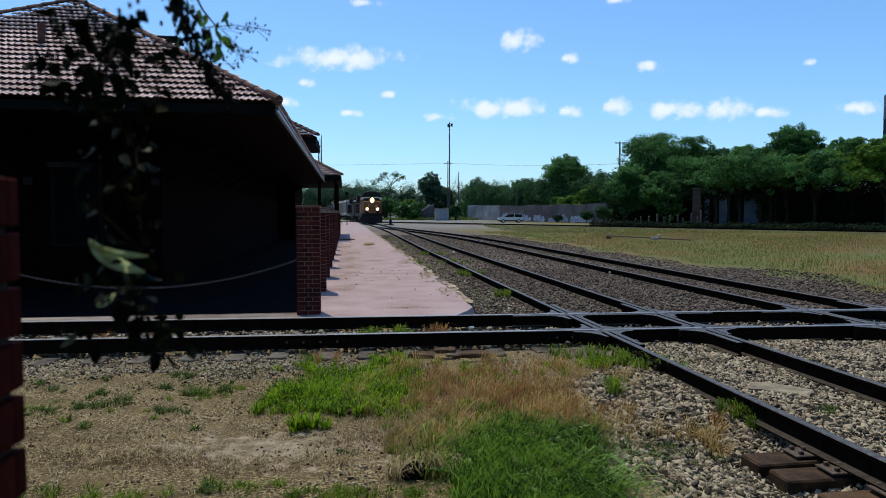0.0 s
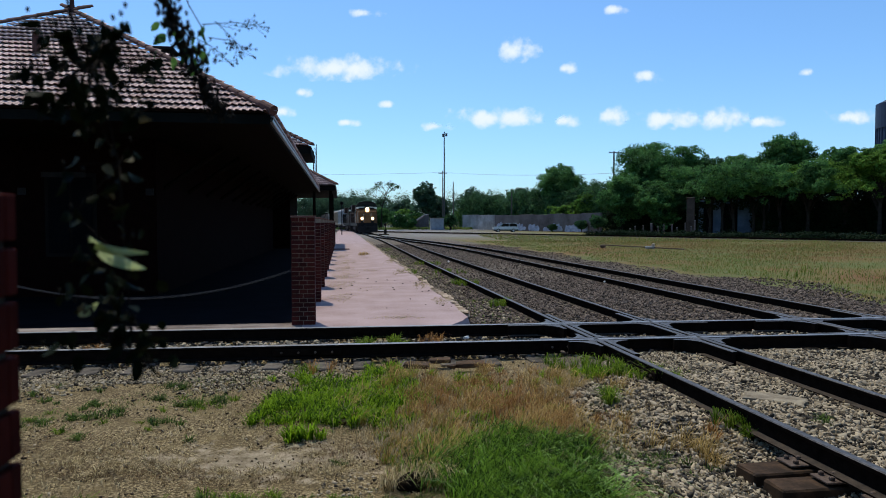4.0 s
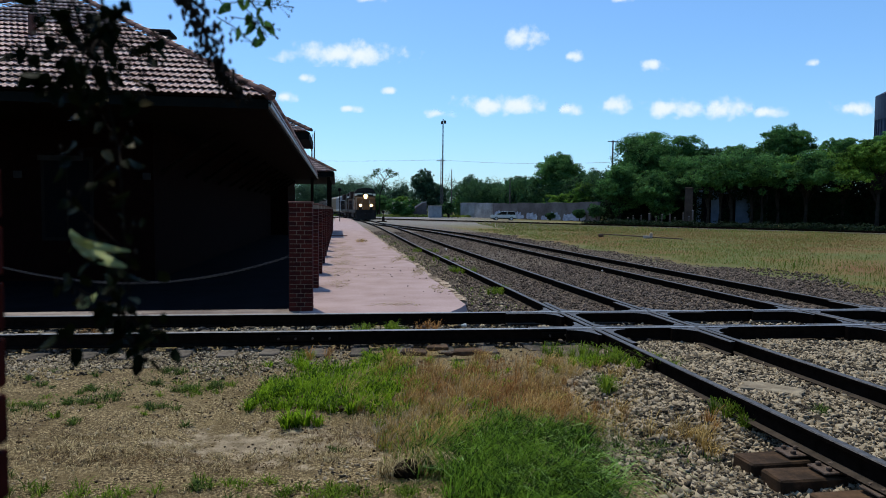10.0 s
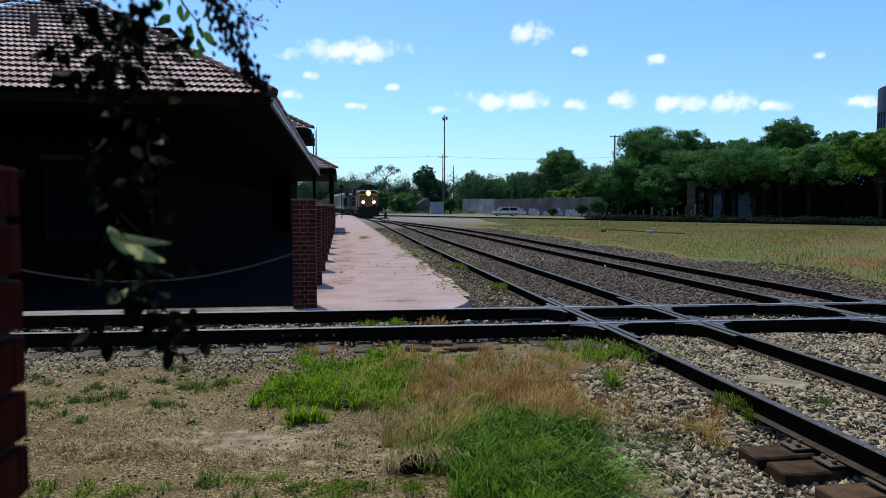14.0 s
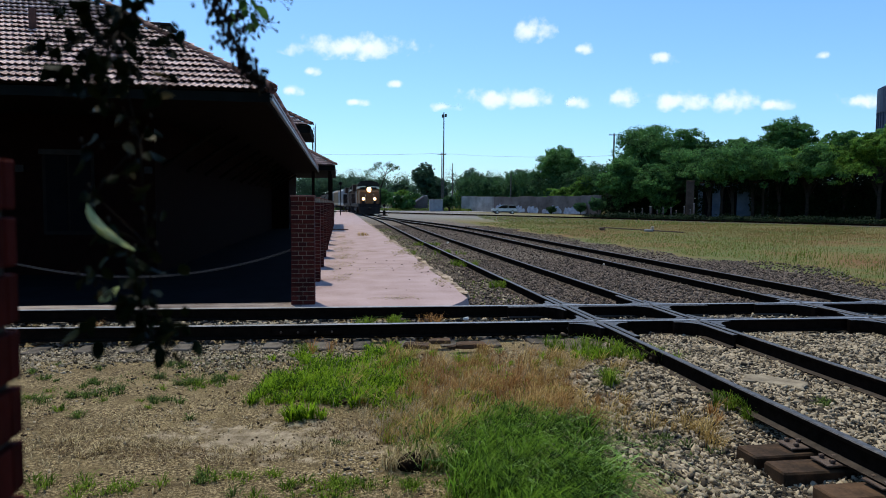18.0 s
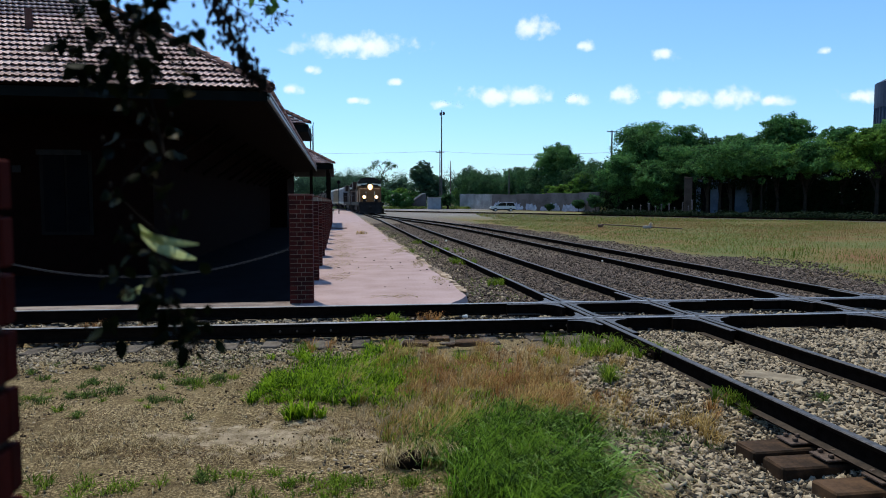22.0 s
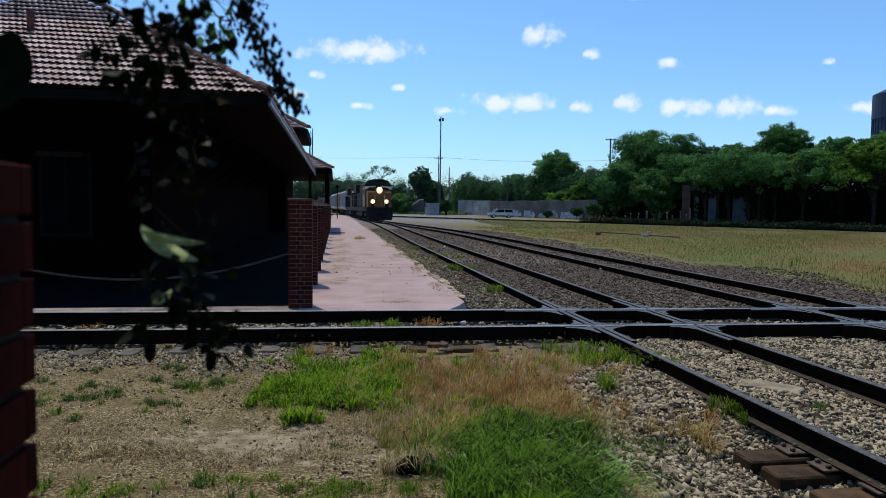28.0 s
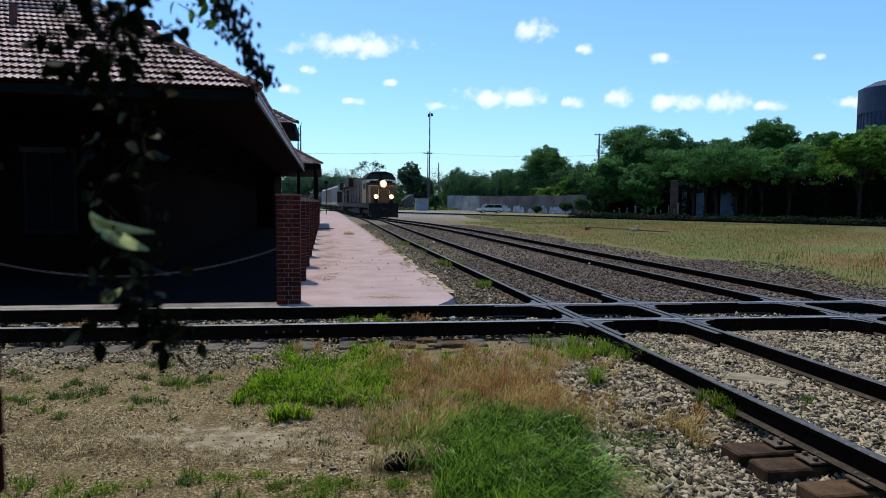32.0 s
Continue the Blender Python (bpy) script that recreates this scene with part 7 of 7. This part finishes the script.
# ---- the tree that they hang from: unseen, its crown also blocks sky light ----
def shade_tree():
    t = empty("shade_tree", pose(-1.6, -2.2, -0.02), "unseen shade tree, its crown filled out to block sky light", "tree")
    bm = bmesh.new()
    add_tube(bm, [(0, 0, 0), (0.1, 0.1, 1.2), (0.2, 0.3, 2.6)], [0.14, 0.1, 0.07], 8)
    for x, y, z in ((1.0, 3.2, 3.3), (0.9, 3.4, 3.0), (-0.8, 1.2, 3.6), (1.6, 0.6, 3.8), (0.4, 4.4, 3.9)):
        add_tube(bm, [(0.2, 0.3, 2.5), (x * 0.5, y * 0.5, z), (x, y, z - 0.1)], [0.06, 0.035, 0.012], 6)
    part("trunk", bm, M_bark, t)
    # low lobes are added to keep sky light off the near pier
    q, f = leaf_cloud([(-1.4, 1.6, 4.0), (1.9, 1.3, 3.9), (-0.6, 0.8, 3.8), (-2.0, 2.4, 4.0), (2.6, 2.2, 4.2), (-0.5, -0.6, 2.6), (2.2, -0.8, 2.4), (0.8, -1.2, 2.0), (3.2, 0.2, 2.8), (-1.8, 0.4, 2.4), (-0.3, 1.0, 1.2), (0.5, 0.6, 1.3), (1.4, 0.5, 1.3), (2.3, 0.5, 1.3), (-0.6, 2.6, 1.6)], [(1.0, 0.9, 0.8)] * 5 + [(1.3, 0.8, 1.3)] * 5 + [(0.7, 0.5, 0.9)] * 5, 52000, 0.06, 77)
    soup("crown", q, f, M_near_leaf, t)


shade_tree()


# ---- bird ----
def build_bird():
    b = empty("bird", None, "small dark bird flying up past the tracks", "bird")
    bm = bmesh.new()
    add_tube(bm, [(0, 0.13, 0.0), (0, 0.1, 0.0), (0, 0.03, 0.0), (0, -0.06, 0.0), (0, -0.14, 0.01)], [0.006, 0.022, 0.036, 0.028, 0.012], 8)
    part("body", bm, M_black, b, smooth=True)
    part("tail", box(-0.025, 0.025, -0.23, -0.12, 0.0, 0.012, 0.003), M_black, b)
    for sx in (-1, 1):
        bm = bmesh.new()
        add_prism(bm, [(sx * 0.02, 0.06), (sx * 0.12, 0.07), (sx * 0.22, -0.02), (sx * 0.12, -0.05), (sx * 0.02, -0.05)], 2, -0.004, 0.004)
        w = part("wing", bm, M_black, b)
        w.matrix_local = Matrix.Rotation(radians(-35 * sx), 4, "Y")
    return b


bird = build_bird()


# ---- clouds ----
def cloud_material():
    m = bpy.data.materials.new("cumulus")
    m.use_nodes = True
    N, link = m.node_tree.nodes, m.node_tree.links.new
    tc = N.new("ShaderNodeTexCoord")
    mp = N.new("ShaderNodeMapping")
    mp.inputs["Location"].default_value, mp.inputs["Scale"].default_value = (-1.2, 0, -1.0), (2.4, 0, 2.4)
    link(tc.outputs["Generated"], mp.inputs["Vector"])
    ln = N.new("ShaderNodeVectorMath")
    ln.operation = "LENGTH"
    link(mp.outputs["Vector"], ln.inputs[0])
    rnd = N.new("ShaderNodeObjectInfo")
    nz = N.new("ShaderNodeTexNoise")
    nz.noise_dimensions = "4D"
    nz.inputs["Scale"].default_value, nz.inputs["Detail"].default_value, nz.inputs["Roughness"].default_value = 0.05, 4.0, 0.5
    link(tc.outputs["Object"], nz.inputs["Vector"])
    sc = N.new("ShaderNodeMath")
    sc.operation = "MULTIPLY"
    sc.inputs[1].default_value = 40
    link(rnd.outputs["Random"], sc.inputs[0])
    link(sc.outputs[0], nz.inputs["W"])
    a = N.new("ShaderNodeMath")
    a.operation = "MULTIPLY_ADD"
    a.inputs[1].default_value = 2.6
    link(nz.outputs["Fac"], a.inputs[0])
    a.inputs[2].default_value = -0.62
    d = N.new("ShaderNodeMath")
    d.operation = "SUBTRACT"
    link(a.outputs[0], d.inputs[0])
    link(ln.outputs["Value"], d.inputs[1])
    al = N.new("ShaderNodeMapRange")
    al.interpolation_type = "SMOOTHSTEP"
    al.inputs["From Min"].default_value, al.inputs["From Max"].default_value = -0.2, 0.9
    link(d.outputs[0], al.inputs["Value"])
    # the clouds' sunlit white is emitted, not lit by the sun lamp
    em = N.new("ShaderNodeEmission")
    em.inputs["Color"].default_value, em.inputs["Strength"].default_value = (0.93, 0.97, 1.0, 1), 1.05
    tr = N.new("ShaderNodeBsdfTransparent")
    mx = N.new("ShaderNodeMixShader")
    link(al.outputs[0], mx.inputs[0])
    link(tr.outputs[0], mx.inputs[1])
    link(em.outputs[0], mx.inputs[2])
    link(mx.outputs[0], N["Material Output"].inputs["Surface"])
    return m


M_cloud = cloud_material()
CLOUDS = []


def cloud(x, z, w, h):
    """A flattish heap of vapour far off, w wide and h high."""
    bm = bmesh.new()
    bmesh.ops.create_icosphere(bm, subdivisions=3, radius=1.0)
    for v in bm.verts:
        v.co = Vector((v.co.x * w / 2, v.co.y * h * 0.15, v.co.z * h * (0.42 if v.co.z > 0 else 0.3)))
    c = obj("cloud", bm, M_cloud, smooth=True)
    tagged(c, "small white fair-weather cumulus cloud", "cloud", "clouds")
    c.visible_shadow = False
    CLOUDS.append((c, x, z))


for x, z, w, h in ((-129, 218, 215, 52), (118, 243, 71, 53), (183, 218, 41, 25), (297, 208, 49, 34), (519, 213, 33, 23), (8, 139, 55, 23), (89, 150, 190, 44), (185, 146, 53, 30), (248, 152, 69, 42), (328, 149, 114, 45), (403, 149, 83, 51), (458, 145, 73, 28), (579, 151, 92, 32), (-203, 159, 39, 28), (-178, 185, 33, 23), (-59, 169, 37, 21), (-116, 144, 51, 19), (-92, 294, 59, 21), (251, 298, 49, 23)):
    cloud(x, z - 4, w * 1.06, h * 1.25)


def drift(rows, gain=1.0, swing=0.0):
    """Poses of a spray that sways in the breeze."""
    return [(t, pose(dx * gain, 0, dz * gain)) for t, dx, dz in rows]


# seconds, and how far the breeze carries the sprays across and up
SWAY_A = [ (0, -0.006, 0.007), (1, -0.022, 0.010), (2, -0.021, 0.012), (3, -0.022, 0.014), (4, -0.027, 0.014), (5, -0.026, 0.011), (6, -0.022, 0.005), (7, -0.053, 0.003), (8, -0.046, 0.000), (9, -0.041, -0.000), (10, -0.015, -0.000), (11, 0.002, -0.002), (12, 0.000, -0.002), (13, -0.000, 0.000), (14, 0.007, 0.003), (15, -0.002, 0.004), (16.5, -0.014, -0.001), (17, 0.001, 0.001), (18, -0.002, -0.002), (19, 0.003, -0.004), (20, 0.051, 0.001), (21, 0.036, -0.004), (22, 0.035, -0.001), (23, 0.015, 0.004), (24, 0.042, 0.002), (25, 0.065, 0.000), (26, 0.067, 0.000), (27.5, 0.051, 0.000), (28, 0.057, 0.000), (29, 0.057, -0.003), (30, 0.055, -0.003), (31, 0.070, -0.003), (31.5, 0.037, -0.002), (32, 0.024, -0.004) ]
SWAY_B = [(0, -0.05, 0.001), (2, -0.046, -0.016), (3.5, -0.055, 0.004), (6, -0.04, -0.014), (8, -0.06, 0.0), (9, -0.069, 0.039), (10, -0.022, -0.009), (11, -0.008, 0.001), (12, -0.022, 0.003), (13, 0.002, 0.004), (14, 0.001, -0.003), (16.5, -0.007, -0.006), (18, -0.003, -0.006), (20, 0.031, -0.022), (22, 0.005, -0.008), (24, 0.031, -0.041), (28, 0.038, -0.032), (30, 0.023, -0.033), (32, 0.026, -0.005)]
SWAY_C = [(0, 0.041, 0.016), (2, 0.008, 0.059), (3.5, -0.019, 0.027), (6, 0.115, -0.001), (8, 0.105, 0.037), (9, 0.098, 0.063), (10, 0.148, 0.028), (11, 0.172, 0.042), (12, -0.02, -0.013), (13, -0.003, -0.003), (14, -0.003, 0.0), (16.5, 0.021, 0.013), (18, 0.117, 0.041), (20, 0.187, 0.096), (22, 0.169, 0.076), (24, 0.166, 0.02), (28, 0.03, 0.003), (30, 0.052, 0.02), (32, 0.059, 0.038)]
SWAY_E = [(0, -0.004, -0.009), (2, -0.052, 0.056), (3.5, -0.017, 0.039), (6, 0.054, 0.006), (8, 0.014, 0.019), (9, 0.007, 0.03), (10, 0.057, 0.021), (11, 0.112, 0.011), (12, -0.025, 0.015), (13, -0.001, 0.033), (14, 0.015, 0.037), (16.5, -0.057, 0.008), (18, 0.038, 0.017), (20, 0.065, 0.047), (22, 0.077, 0.028), (24, 0.093, 0.003), (28, -0.031, 0.021), (30, -0.02, 0.022), (32, -0.013, 0.02)]


def motions():
    for car_, back in TRAIN:
        walk(car_, [(t, on_main(s + back)) for t, s in RUN])
    walk(spray_a, drift(SWAY_A))
    walk(pale_big, [(t, leaf_turn(sl, ro, (dx, dz))) for t, sl, ro, dx, dz in ((0, 32, 40, 0.005, -0.025), (1, 32, 40, 0.029, -0.016), (3.5, 32, 42, 0.029, -0.004), (6, 28, 48, 0.054, -0.036), (7.5, 36, 44, 0.031, -0.01), (9, 36, 42, 0.013, -0.011), (12, 32, 38, -0.001, -0.018), (14, 32, 36, 0.016, -0.015), (16.5, 34, 40, 0.017, -0.01), (18, 48, 68, -0.0, 0.013), (19.5, 42, 60, 0.002, -0.003), (21, 32, 46, 0.041, -0.022), (23, 36, 50, 0.03, -0.01), (25, 45, 58, -0.02, -0.005), (28, 32, 38, -0.002, -0.012), (30, 32, 40, -0.003, -0.011), (32, 34, 38, 0.001, 0.001))])
    walk(spray_b, drift(SWAY_B))
    walk(spray_c, drift(SWAY_C))
    walk(spray_e, drift(SWAY_E))
    walk(spray_d, [(0, pose(-0.06, 0, 0)), (22, pose(-0.06, 0, 0)), (24.5, pose(0, 0, 0)), (32, pose(0, 0, 0))])
    walk(bird, [(0, pose(5.2, 3.4, 0.03, 0, 0, 60)), (28.3, pose(5.2, 3.4, 0.03, 0, 0, 60)), (28.5, pose(3.8, 4.42, 0.33, 20, 0, 60)), (28.6, pose(2.33, 4.95, 0.76, 35, 20, 65)), (28.7, pose(1.24, 5.55, 2.42, 45, 10, 60)), (28.8, pose(0.99, 7.58, 2.99, 25, -15, 40)), (28.9, pose(-0.11, 10.6, 3.72, 25, 10, 40)), (29.0, pose(-0.8, 9.2, 4.45, 40, 0, 60)), (29.3, pose(-3.5, 9.5, 6.8, 30, 0, 80)), (30.5, pose(-9, 16.5, 8.2, 0, 0, 80)), (32, pose(-20, 18, 11, 0, 0, 80))])
    for c, x, z in CLOUDS:
        walk(c, [(0, pose(x - 21, 950, z)), (32, pose(x + (25 if z > 190 else 9), 950, z + 1))])


motions()
